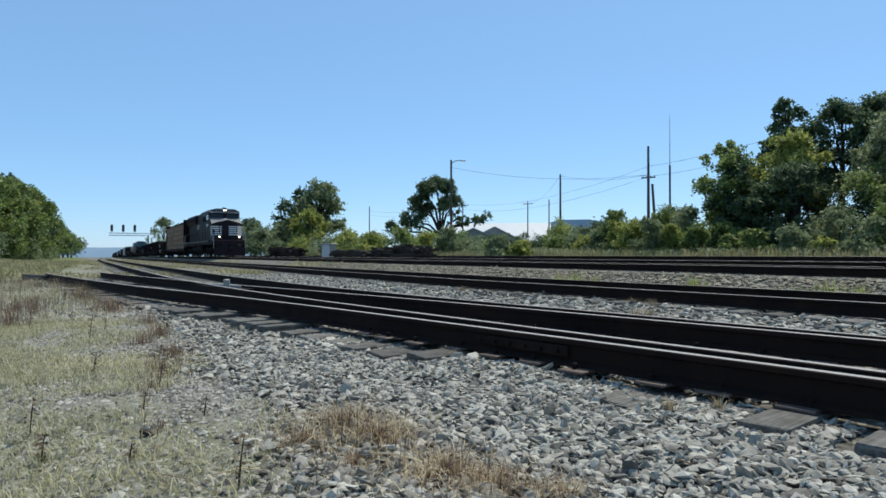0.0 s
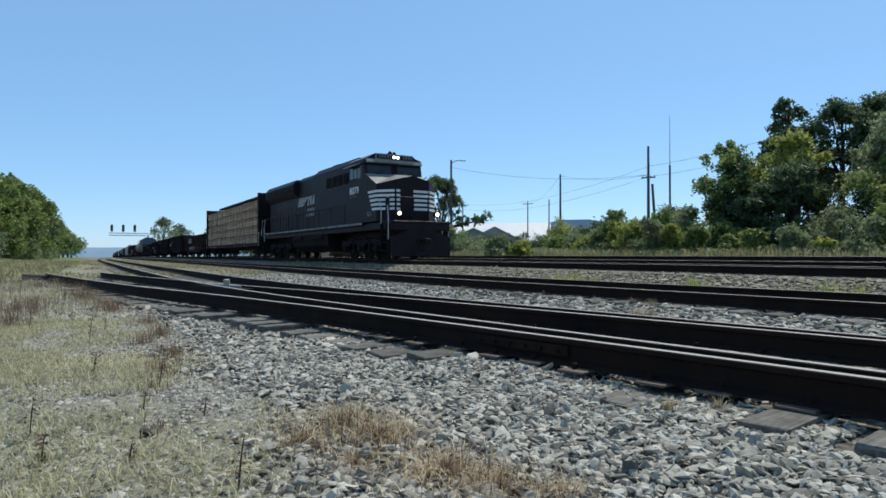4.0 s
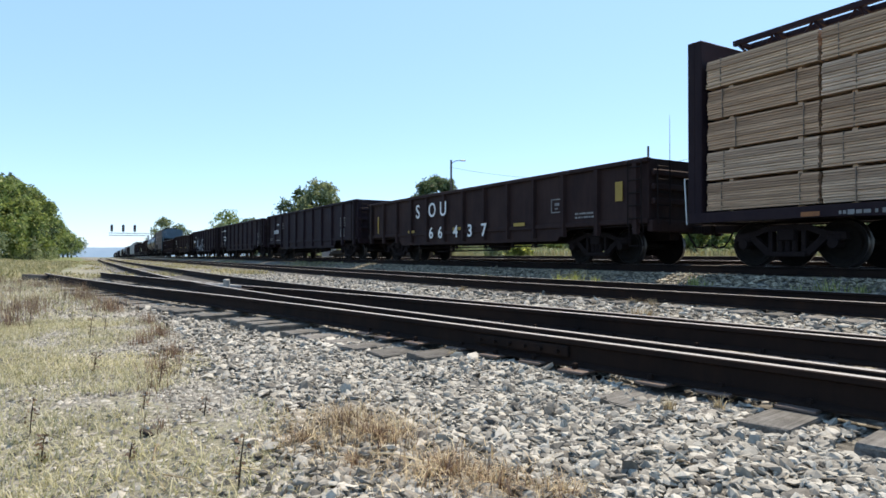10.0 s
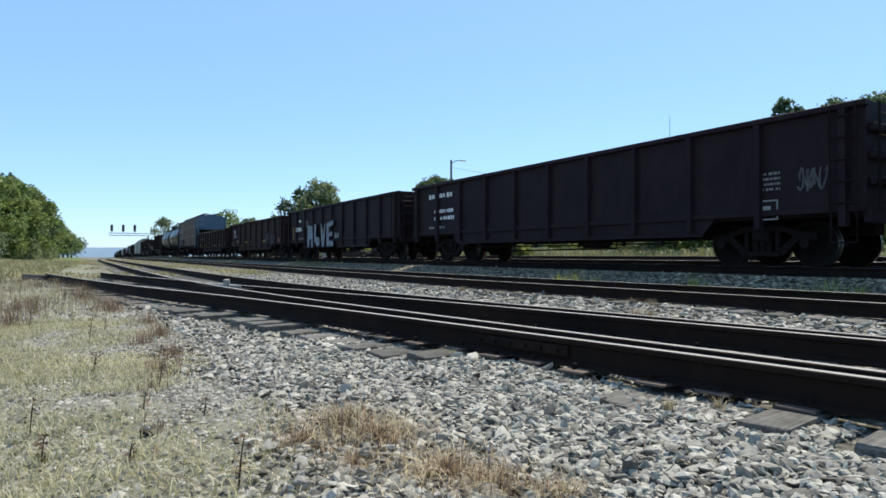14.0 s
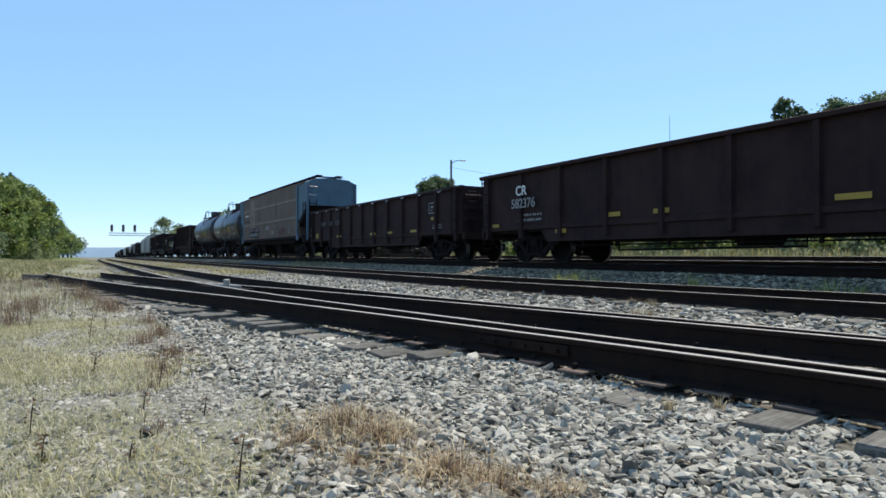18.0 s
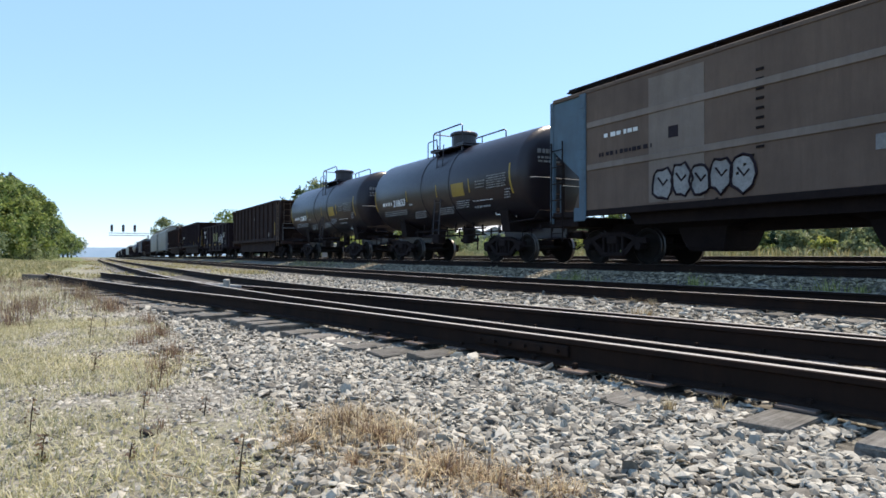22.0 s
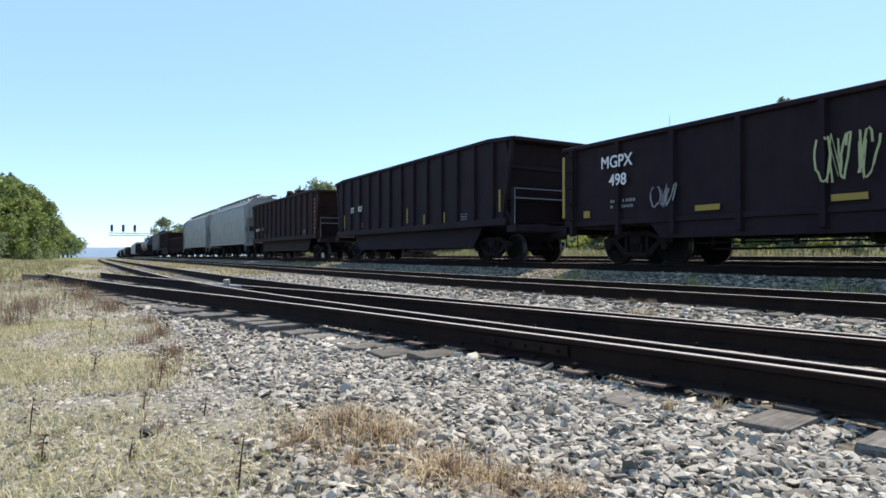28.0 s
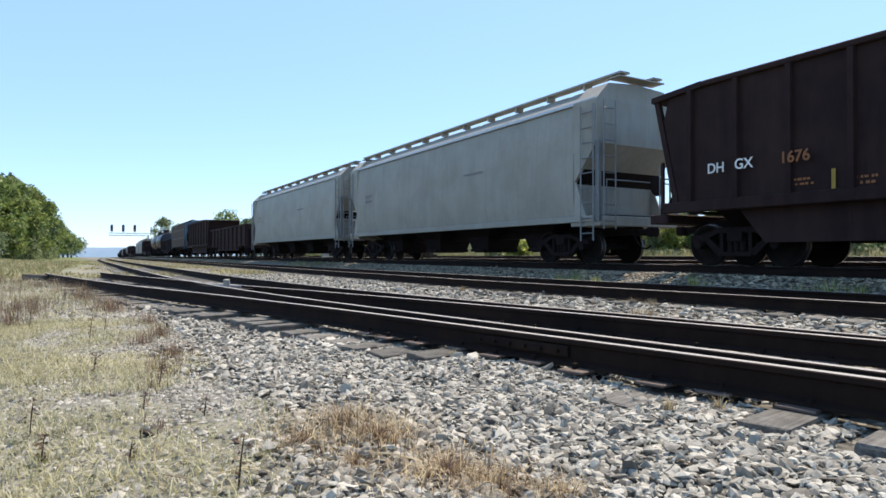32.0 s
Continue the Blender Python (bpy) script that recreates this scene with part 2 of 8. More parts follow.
def ground_mat():
    """Dirt, gravel and turf by position: gravel in the track belt, thin dry turf on the verge, greener turf beyond."""
    m, nd, lk, bs = mat_new("ground_mix")
    g = nd.new("ShaderNodeNewGeometry")
    sp = nd.new("ShaderNodeSeparateXYZ")
    lk.new(g.outputs["Position"], sp.inputs[0])

    def nz(scale, detail=6, rough=0.65):
        n = nd.new("ShaderNodeTexNoise")
        n.inputs["Scale"].default_value, n.inputs["Detail"].default_value, n.inputs["Roughness"].default_value = scale, detail, rough
        lk.new(g.outputs["Position"], n.inputs["Vector"])
        return n.outputs[0]

    def vor(scale):
        v = nd.new("ShaderNodeTexVoronoi")
        v.inputs["Scale"].default_value = scale
        lk.new(g.outputs["Position"], v.inputs["Vector"])
        return v

    def mth(op, a, b):
        x = nd.new("ShaderNodeMath")
        x.operation = op
        for i, q in enumerate((a, b)):
            if hasattr(q, "is_linked"):
                lk.new(q, x.inputs[i])
            else:
                x.inputs[i].default_value = q
        return x.outputs[0]

    def step(v, lo, hi):
        x = nd.new("ShaderNodeMapRange")
        x.inputs["From Min"].default_value, x.inputs["From Max"].default_value = lo, hi
        x.clamp = True
        lk.new(v, x.inputs["Value"])
        return x.outputs[0]
    v1 = vor(22.0)
    gr = ramp(nd, [(0.0, (0.04, 0.037, 0.031)), (0.35, (0.13, 0.125, 0.107)), (0.75, (0.26, 0.25, 0.215)), (1.0, (0.40, 0.385, 0.33))])
    sepc = nd.new("ShaderNodeSeparateColor")
    lk.new(v1.outputs["Color"], sepc.inputs[0])
    lk.new(sepc.outputs[0], gr.inputs[0])
    # shade of the gaps painted in: each gravel cell darkens towards its rim
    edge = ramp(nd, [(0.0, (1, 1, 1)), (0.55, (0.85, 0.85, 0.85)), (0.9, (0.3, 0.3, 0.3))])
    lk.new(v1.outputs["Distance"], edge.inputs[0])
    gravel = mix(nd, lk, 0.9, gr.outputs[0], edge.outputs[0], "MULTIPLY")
    blot = ramp(nd, [(0.32, (0.55, 0.52, 0.48)), (0.68, (1.25, 1.22, 1.15))])
    lk.new(nz(0.7, 7, 0.7), blot.inputs[0])
    gravel = mix(nd, lk, 0.85, gravel, blot.outputs[0], "MULTIPLY")
    fine = nz(38, 6, 0.75)
    dirt = ramp(nd, [(0.30, (0.05, 0.046, 0.040)), (0.5, (0.21, 0.20, 0.17)), (0.72, (0.44, 0.42, 0.365))])
    lk.new(fine, dirt.inputs[0])
    turf = ramp(nd, [(0.30, (0.07, 0.068, 0.036)), (0.5, (0.25, 0.24, 0.135)), (0.72, (0.48, 0.45, 0.30))])
    lk.new(nz(14, 6, 0.75), turf.inputs[0])
    green = ramp(nd, [(0.25, (0.055, 0.075, 0.022)), (0.55, (0.13, 0.15, 0.048)), (0.8, (0.25, 0.235, 0.10))])
    lk.new(nz(3.0, 8, 0.75), green.inputs[0])
    wob = mth("MULTIPLY", mth("SUBTRACT", nz(0.9, 5), 0.5), 2.4)
    wob2 = mth("MULTIPLY", mth("SUBTRACT", nz(0.25, 4), 0.5), 9.0)
    yy = mth("ADD", sp.outputs[1], wob)
    # verge: turf thins out into dirt, then ballast
    patch = mth("MULTIPLY", step(nz(0.8, 5), 0.42, 0.58), 0.85)
    verge = mix(nd, lk, patch, dirt.outputs[0], turf.outputs[0])
    weedy = mth("MULTIPLY", step(nz(0.45, 7, 0.7), 0.50, 0.62), mth("MULTIPLY", step(mth("MULTIPLY", sp.outputs[0], -1.0), 13.0, 24.0), 0.75))
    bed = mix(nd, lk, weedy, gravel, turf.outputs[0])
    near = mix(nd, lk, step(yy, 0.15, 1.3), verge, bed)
    back = nd.new("ShaderNodeMapRange")
    back.inputs["From Min"].default_value, back.inputs["From Max"].default_value = -16.0, -70.0
    back.inputs["To Min"].default_value, back.inputs["To Max"].default_value = 0.0, 3.2
    lk.new(sp.outputs[0], back.inputs["Value"])
    farl = mix(nd, lk, step(mth("SUBTRACT", mth("ADD", sp.outputs[1], mth("MULTIPLY", wob2, 0.25)), back.outputs[0]), -2.6, -1.2), green.outputs[0], near)
    c = mix(nd, lk, step(mth("ADD", sp.outputs[1], wob), 25.2, 27.0), farl, green.outputs[0])
    lk.new(c, bs.inputs["Base Color"])
    bs.inputs["Roughness"].default_value = 0.95
    hh = mth("ADD", mth("MULTIPLY", mth("SUBTRACT", 1.0, v1.outputs["Distance"]), 0.7), fine)
    bump(nd, lk, bs, hh, 0.7, 0.03)
    return m


M_GROUND = ground_mat()


def glass_mat():
    m, nd, lk, bs = mat_new("dark_glass")
    bs.inputs["Base Color"].default_value = (0.012, 0.014, 0.018, 1)
    bs.inputs["Roughness"].default_value = 0.10
    bs.inputs["Specular IOR Level"].default_value = 0.4
    return m


M_GLASS = glass_mat()


def glow_mat(name, colour, strength):
    m, nd, lk, bs = mat_new(name)
    bs.inputs["Emission Color"].default_value = (*colour, 1)
    bs.inputs["Emission Strength"].default_value = strength
    bs.inputs["Base Color"].default_value = (0.8, 0.8, 0.75, 1)
    return m


M_LAMP = glow_mat("lit_headlight", (1.0, 0.90, 0.68), 3.0)
M_DITCH = glow_mat("lit_ditch_light", (1.0, 0.88, 0.60), 4.0)
# distance haze is put into the hill colour as a pale blue
M_HILL, _nd, _lk, _bs = mat_new("haze_tinted_hill")
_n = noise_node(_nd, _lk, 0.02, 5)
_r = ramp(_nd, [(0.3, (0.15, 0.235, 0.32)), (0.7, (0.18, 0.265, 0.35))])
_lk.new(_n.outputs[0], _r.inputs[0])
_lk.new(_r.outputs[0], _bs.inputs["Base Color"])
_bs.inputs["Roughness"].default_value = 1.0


# ---------------------------------------------------------------- mesh building
class M:
    """Collects vertices and faces of one mesh; mats gives each face its material slot."""

    def __init__(self):
        self.v, self.f, self.m, self.slot = [], [], [], 0

    def add(self, verts, faces):
        o = len(self.v)
        self.v += [tuple(p) for p in verts]
        self.f += [tuple(i + o for i in q) for q in faces]
        self.m += [self.slot] * len(faces)
        return self

    def box(self, cx, cy, cz, sx, sy, sz, ch=0.0):
        hx, hy, hz = sx / 2, sy / 2, sz / 2
        if ch <= 0:
            vs = [(cx + i * hx, cy + j * hy, cz + k * hz) for k in (-1, 1) for j in (-1, 1) for i in (-1, 1)]
            return self.add(vs, [(0, 2, 3, 1), (4, 5, 7, 6), (0, 1, 5, 4), (2, 6, 7, 3), (0, 4, 6, 2), (1, 3, 7, 5)])
        c = min(ch, hx * 0.9, hy * 0.9, hz * 0.9)
        bm = bmesh.new()
        bmesh.ops.create_cube(bm, size=1)
        for p in bm.verts:
            p.co = Vector((p.co.x * sx, p.co.y * sy, p.co.z * sz))
        bmesh.ops.bevel(bm, geom=bm.edges[:], offset=c, segments=1, affect="EDGES")
        bm.verts.index_update()
        self.add([(p.co.x + cx, p.co.y + cy, p.co.z + cz) for p in bm.verts], [[q.index for q in fc.verts] for fc in bm.faces])
        bm.free()
        return self

    def prism(self, prof, axis, a, b):
        """Closed outline of 2D points, swept along an axis ('x': points are y,z; 'y': x,z; 'z': x,y)."""
        def at(p, t):
            return {"x": (t, p[0], p[1]), "y": (p[0], t, p[1]), "z": (p[0], p[1], t)}[axis]
        n = len(prof)
        vs = [at(p, a) for p in prof] + [at(p, b) for p in prof]
        fs = [(i, (i + 1) % n, (i + 1) % n + n, i + n) for i in range(n)]
        return self.add(vs, fs + [tuple(range(n))[::-1], tuple(range(n, 2 * n))])

    def tube(self, pts, r, n=6, caps=True):
        pts = [Vector(p) for p in pts]
        rings = []
        for i, p in enumerate(pts):
            d = (pts[min(i + 1, len(pts) - 1)] - pts[max(i - 1, 0)]).normalized()
            up = Vector((0, 0, 1)) if abs(d.z) < 0.9 else Vector((1, 0, 0))
            s = d.cross(up).normalized()
            u = s.cross(d)
            rr = r[i] if isinstance(r, (list, tuple)) else r
            rings.append([p + (s * math.cos(2 * math.pi * k / n) + u * math.sin(2 * math.pi * k / n)) * rr for k in range(n)])
        vs = [q for ring in rings for q in ring]
        fs = [(i * n + k, i * n + (k + 1) % n, (i + 1) * n + (k + 1) % n, (i + 1) * n + k) for i in range(len(pts) - 1) for k in range(n)]
        if caps:
            fs += [tuple(range(n))[::-1], tuple(range((len(pts) - 1) * n, len(pts) * n))]
        return self.add(vs, fs)

    def cyl(self, p0, p1, r, n=12):
        return self.tube([p0, p1], r, n)

    def lathe(self, prof, n=20, axis="y", centre=(0, 0, 0), caps=True):
        """prof: (radius, along) pairs, turned round an axis."""
        vs, fs = [], []
        for r, a in prof:
            for k in range(n):
                ca, sa = math.cos(2 * math.pi * k / n) * r, math.sin(2 * math.pi * k / n) * r
                p = {"y": (ca, a, sa), "x": (a, ca, sa), "z": (ca, sa, a)}[axis]
                vs.append((p[0] + centre[0], p[1] + centre[1], p[2] + centre[2]))
        for i in range(len(prof) - 1):
            for k in range(n):
                fs.append((i * n + k, i * n + (k + 1) % n, (i + 1) * n + (k + 1) % n, (i + 1) * n + k))
        if caps:
            fs += [tuple(range(n))[::-1], tuple(range((len(prof) - 1) * n, len(prof) * n))]
        return self.add(vs, fs)

    def mesh(self, name, mats, smooth=False):
        me = bpy.data.meshes.new(name)
        me.from_pydata(self.v, [], self.f)
        for m in mats:
            me.materials.append(m)
        if len(mats) > 1:
            me.polygons.foreach_set("material_index", self.m)
        bm = bmesh.new()
        bm.from_mesh(me)
        bmesh.ops.recalc_face_normals(bm, faces=bm.faces[:])
        bm.to_mesh(me)
        bm.free()
        if smooth:
            me.polygons.foreach_set("use_smooth", [True] * len(me.polygons))
            me.set_sharp_from_angle(angle=radians(40))
        me.update()
        return me


def part(name, shape, material, parent=None, label="", at=None, smooth=False):
    """One mesh object under a thing or a part. shape: an M, or a mesh that alike parts share."""
    if isinstance(shape, M):
        shape = shape.mesh(name, material if isinstance(material, (list, tuple)) else [material], smooth)
    ob = new(name, shape)
    if parent:
        ob.parent = parent
    if at is not None:
        ob.matrix_basis = at if isinstance(at, Matrix) else Matrix.Translation(at)
    if label:
        tagged(ob, label)
    return ob


def thing(name, label, category, group="", at=None):
    ob = new(name)
    ob.empty_display_size = 0.2
    if at is not None:
        ob.matrix_basis = at
    return tagged(ob, label, category, group)


_fonts = {}


def lettering(text, size, parent, x, y, z, mat, name="lettering", label="", wide=1.0, face=-1, spin=0.0, bold=0.0):
    """Raised letters on a side wall; face -1 looks towards -y. x is the text's left end as read."""
    key = (text, size, wide, bold)
    if key not in _fonts:
        cu = bpy.data.curves.new("letters", "FONT")
        cu.body, cu.size, cu.extrude, cu.offset = text, size, 0.004, bold
        tmp = bpy.data.objects.new("letters", cu)
        scene.collection.objects.link(tmp)
        bpy.context.view_layer.update()
        me = bpy.data.meshes.new_from_object(tmp)
        bpy.data.objects.remove(tmp)
        me.transform(Matrix.Diagonal((wide, 1, 1, 1)))
        _fonts[key] = me
    me = _fonts[key].copy()
    me.materials.clear()
    me.materials.append(mat)
    return part(name, me, mat, parent, label, pose(x, y, z, 90, spin, 0 if face < 0 else 180))


def bars(parent, x, y, z, w, h, n, mat, name="lettering", label="", seed=1):
    """Small print that cannot be read, as rows of short bars on a side that looks towards -y."""
    rnd = random.Random(seed)
    m = M()
    step = h / n
    for i in range(n):
        px = x
        zz = z + h - (i + 0.5) * step
        big = max(1.0, step / 0.12)
        while px < x + w - 0.02:
            ww = min(rnd.uniform(0.03, 0.085) * big, x + w - px)
            m.box(px + ww / 2, y, zz, ww, 0.006, step * rnd.choice((0.40, 0.46, 0.52)))
            px += ww + rnd.choice((0.02, 0.02, 0.05)) * big
    return part(name, m, mat, parent, label)


# ---------------------------------------------------------------- the lie of the land
def bend(x):
    """Sideways swing, fall and heading of the line towards the far end."""
    d = max(0.0, -40.0 - x)
    d1 = min(d, 96.0)
    lat = 1.67e-4 * d1 * d1 + 0.032 * (d - d1)
    fall = 1.83e-5 * d1 * d1 + 0.0035 * (d - d1)
    return lat, -fall, -2 * 1.67e-4 * d1


CROSS_Y = [-400, -60, -25, -10, -4, -1.5, 0.5, 5.8, 6.6, 10.4, 11.6, 15.2, 16.2, 21.0, 23.4, 27.2, 29.0, 36.0, 46.0, 60.0, 90.0, 400.0]
CROSS_Z = [2.0, 1.2, 0.75, 0.35, 0.05, -0.01, -0.005, -0.01, 0.0, 0.03, 0.34, 0.34, 0.26, 0.34, 0.48, 0.50, 0.62, 0.95, 1.75, 2.1, 1.9, 1.0]


def ground_z(x, y, rough=True):
    lat, dz, _ = bend(x)
    yy = y - lat
    z = float(np.interp(yy, CROSS_Y, CROSS_Z))
    if yy > 29 and x < -40:
        z -= (z - 0.7) * min(1.0, (-40 - x) / 30) * 0.7
    if -16.0 < x < -3.9:
        off = yy - (3.53 + 0.19 * (x + 3.8))
        z -= 0.038 * min(1.0, (-3.9 - x) / 0.5) * max(0.0, 1.0 - abs(off + 1.55) / 0.95) ** 0.5
    if rough:
        near = 1.0 if yy < 5.5 or yy > 29 else 0.35
        z += near * (0.030 * noise.noise((x * 0.9, y * 0.9, 0)) + 0.012 * noise.noise((x * 3.1, y * 3.1, 4)))
        if yy > 30 or yy < -6:
            z += 0.18 * noise.noise((x * 0.12, y * 0.12, 9))
    return z + dz


def axis_steps(stops):
    out = []
    for a, b, s in stops:
        out += list(np.arange(a, b - 1e-6, s))
    return out + [stops[-1][1]]


xs = axis_steps([(-3000, -600, 300), (-600, -120, 30), (-120, -40, 4), (-40, -14, 0.8), (-14, 2, 0.2), (2, 14, 1.5), (14, 100, 20), (100, 1500, 200)])
ys = axis_steps([(-1500, -100, 200), (-100, -30, 10), (-30, -4, 1.0), (-4, 6.5, 0.2), (6.5, 30, 0.4), (30, 70, 2.0), (70, 300, 15), (300, 3000, 300)])
gm = M()
gm.v = [(x, y, ground_z(x, y)) for y in ys for x in xs]
nx = len(xs)
gm.f = [(j * nx + i, j * nx + i + 1, (j + 1) * nx + i + 1, (j + 1) * nx + i) for j in range(len(ys) - 1) for i in range(nx - 1)]
gm.m = [0] * len(gm.f)
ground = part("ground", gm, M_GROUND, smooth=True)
tagged(ground, "gravel and dry grass ground under and beside the tracks", "ground", kind="structure")


# ---------------------------------------------------------------- tracks
RAIL_PROFILE = [(-0.070, 0.0), (0.070, 0.0), (0.070, 0.012), (0.012, 0.030), (0.010, 0.130), (0.036, 0.142), (0.036, 0.170), (0.028, 0.176), (0.010, 0.178),
                (-0.016, 0.178), (-0.028, 0.176), (-0.036, 0.170), (-0.036, 0.142), (-0.010, 0.130), (-0.012, 0.030), (-0.070, 0.012)]
TIE_MESH = []
_rt = random.Random(5)
for _k in range(5):
    _m = M().box(0, 0, -0.09, 2.6 + _rt.uniform(-0.06, 0.06), 0.225 + _rt.uniform(-0.015, 0.015), 0.18, 0.012)
    _m.v = [(p[0] + _rt.uniform(-0.012, 0.012), p[1] + _rt.uniform(-0.008, 0.008), p[2] + _rt.uniform(-0.006, 0.006)) for p in _m.v]
    TIE_MESH.append(_m.mesh("tie", [M_TIE]))
NEAR_TIES = []
PLATE_MESH = M().box(0, 0, 0.009, 0.37, 0.19, 0.018, 0.004).mesh("tie_plate", [M_PLATE])
SPIKE_MESH = M().box(0, 0, 0.02, 0.035, 0.03, 0.04, 0.006).mesh("spike", [M_RAIL])


def sample_line(ctrl, step, smooth=2.0):
    """Smooth centre line through control points, sampled in x."""
    cx, cy = [p[0] for p in ctrl], [p[1] for p in ctrl]
    out = []
    x = cx[0]
    while x < cx[-1]:
        w = np.linspace(-smooth, smooth, 9)
        wt = 1 - np.abs(w) / (smooth * 1.15)
        y = float(np.sum(np.interp(x + w, cx, cy) * wt) / np.sum(wt))
        out.append((x, y))
        x += step if x > -45 else (4.0 if x > -150 else 25.0)
    return out


def rail_mesh(line, side, top, bendy=True, start=None, stop=None):
    m = M()
    pts = []
    for i, (x, y) in enumerate(line):
        if (start is not None and x < start) or (stop is not None and x > stop):
            continue
        a, b = line[max(i - 1, 0)], line[min(i + 1, len(line) - 1)]
        d = Vector((b[0] - a[0], b[1] - a[1], 0)).normalized()
        nrm = Vector((-d.y, d.x, 0))
        lat, dz, _ = bend(x) if bendy else (0, bend(x)[1], 0)
        pts.append((Vector((x, y + lat, top - 0.178 + dz)) + nrm * side, nrm))
    n = len(RAIL_PROFILE)
    m.v = [tuple(p + nr * q[0] + Vector((0, 0, q[1]))) for p, nr in pts for q in RAIL_PROFILE]
    for i in range(len(pts) - 1):
        for k in range(n):
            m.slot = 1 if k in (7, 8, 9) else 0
            m.add([], [])
            m.f.append((i * n + k, i * n + (k + 1) % n, (i + 1) * n + (k + 1) % n, (i + 1) * n + k))
            m.m.append(m.slot)
    m.f += [tuple(range(n))[::-1], tuple(range((len(pts) - 1) * n, len(pts) * n))]
    m.m += [0, 0]
    return m


def track(name, label, ctrl, top, ties=(-30.0, 2.0), pitch=0.5, plates=None, far_top=0.0, seed=1):
    rnd = random.Random(seed)
    root = thing(name, label, "railway track")
    root["kind"] = "structure"
    line = sample_line(ctrl, 0.5)
    for side in (-0.7525, 0.7525):
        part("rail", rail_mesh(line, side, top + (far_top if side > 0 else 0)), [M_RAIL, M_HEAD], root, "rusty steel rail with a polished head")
    x = ties[0]
    cx, cy = [p[0] for p in line], [p[1] for p in line]
    while x < ties[1]:
        y = float(np.interp(x, cx, cy))
        d = (float(np.interp(x + 0.3, cx, cy)) - float(np.interp(x - 0.3, cx, cy))) / 0.6
        lat, dz, _ = bend(x)
        yaw = math.degrees(math.atan(d)) + rnd.uniform(-1.5, 1.5)
        sunk = away = 0.0
        if plates:
            # the ends of the nearer ties lie bare or half buried
            spot = [q for q in (-2.68, -2.34, -1.92, -1.48, -1.02, -0.55) if abs(q - x) < 0.24]
            if x > -2.9 and spot:
                x = spot[0]
                sunk, away = {-1.92: 0.004, -1.48: 0.010}.get(x, 0.034), 0.05
            else:
                sunk = 0.072 if -3.95 < x < -2.75 else (0.0 if -4.75 < x < -4.2 else rnd.choice((0.006, 0.030, 0.034, 0.042)))
                away = rnd.uniform(-0.08, 0.10)
            NEAR_TIES.append((x, y + away, math.atan(d), sunk < 0.02))
        ob = part("tie", rnd.choice(TIE_MESH), None, root, "", pose(x + away * 0.4, y + away + lat + rnd.uniform(-0.05, 0.05), top - 0.178 - 0.014 - sunk + dz, rnd.uniform(-1, 1), 0, yaw + 90))
        if plates and plates[0] < x < plates[1]:
            for s in (-0.7525, 0.7525):
                part("tie_plate", PLATE_MESH, None, ob, "", pose(s, 0, sunk))
                for e in (-0.1, 0.1):
                    part("spike", SPIKE_MESH, None, ob, "", pose(s + e, rnd.uniform(-0.05, 0.05), 0.016 + sunk))
        x += pitch + rnd.uniform(-0.05, 0.05)
    return root


MAIN_Y, MAIN_TOP = 13.05, 0.565
LEAD = [(-700, 2.75), (-60, 2.75), (-30, 2.72), (-17, 2.76), (-11.6, 2.98), (-8.7, 3.2), (-5.9, 3.55), (-2.3, 4.04), (-1.6, 4.14), (2, 4.5), (10, 5.0), (30, 5.4), (200, 5.4)]
SPUR = [(-40, -2.7), (-30, -1.2), (-23, -0.15), (-17.2, 0.82), (-12.2, 1.75), (-9.8, 2.38), (-6.3, 3.10), (-3.8, 3.53), (-2.15, 3.82), (-1.47, 3.92), (2, 4.35), (10, 5.0), (30, 5.4), (200, 5.4)]
track("track_spur", "rusty spur track on weathered ties, curving off behind dry weeds", [p for p in SPUR if -28 < p[0] < 11], 0.24, (-23, 1.0), 0.43, (-6.0, 0.5), seed=3)
track("track_lead", "rusty lead track joining the spur at a frog", [p for p in LEAD if p[0] < 11], 0.238, (-40, -12.5), 0.52, seed=4)
track("track_siding", "siding track with weeds between its rusty rails", [(-700, 8.55), (-30, 8.5), (-12, 8.42), (-4, 8.85), (10, 9.4), (30, 9.6), (200, 9.6)], 0.24, (-30, 2), 0.52, None, 0.02, seed=5)
track("track_main", "main track under the freight train, on high ballast", [(-900, MAIN_Y), (0, MAIN_Y), (400, MAIN_Y)], MAIN_TOP, (-34, 2), 0.52, seed=6)
track("track_second", "second main track behind the train's track", [(-900, 17.6), (0, 17.6), (400, 17.6)], 0.62, (-34, 0), 0.55, seed=7)
track("track_back", "far raised siding along the grass bank", [(-140, 25.0), (0, 25.0), (400, 25.0)], 0.74, (-40, -6), 0.55, seed=8)

# frog and guard rail at the crossing of lead and spur
frog = thing("track_frog", "cast steel frog where the spur crosses the lead rail", "track frog", at=pose(-11.9, 2.30, 0.065, 0, 0, 12))
frog["kind"] = "structure"
part("frog_casting", M().prism([(-1.0, -0.07), (0.9, -0.17), (0.9, 0.17), (-1.0, 0.07)], "z", 0.0, 0.15), M_RAIL, frog, "rusty frog casting")
part("wing_rail", M().prism([(-1.1, 0.10), (0.2, 0.20), (0.2, 0.26), (-1.1, 0.16)], "z", 0.0, 0.178), M_HEAD, frog, "worn wing rail")
part("frog_block", M().box(0.20, -0.02, 0.20, 0.10, 0.10, 0.20, 0.02), M_GREY, frog, "pale upright filler block")
jb = thing("joint_bar", "bolted rusty joint bar on the near rail", "joint bar", at=pose(-3.66, 2.805, 0.065, 0, 0, 9))
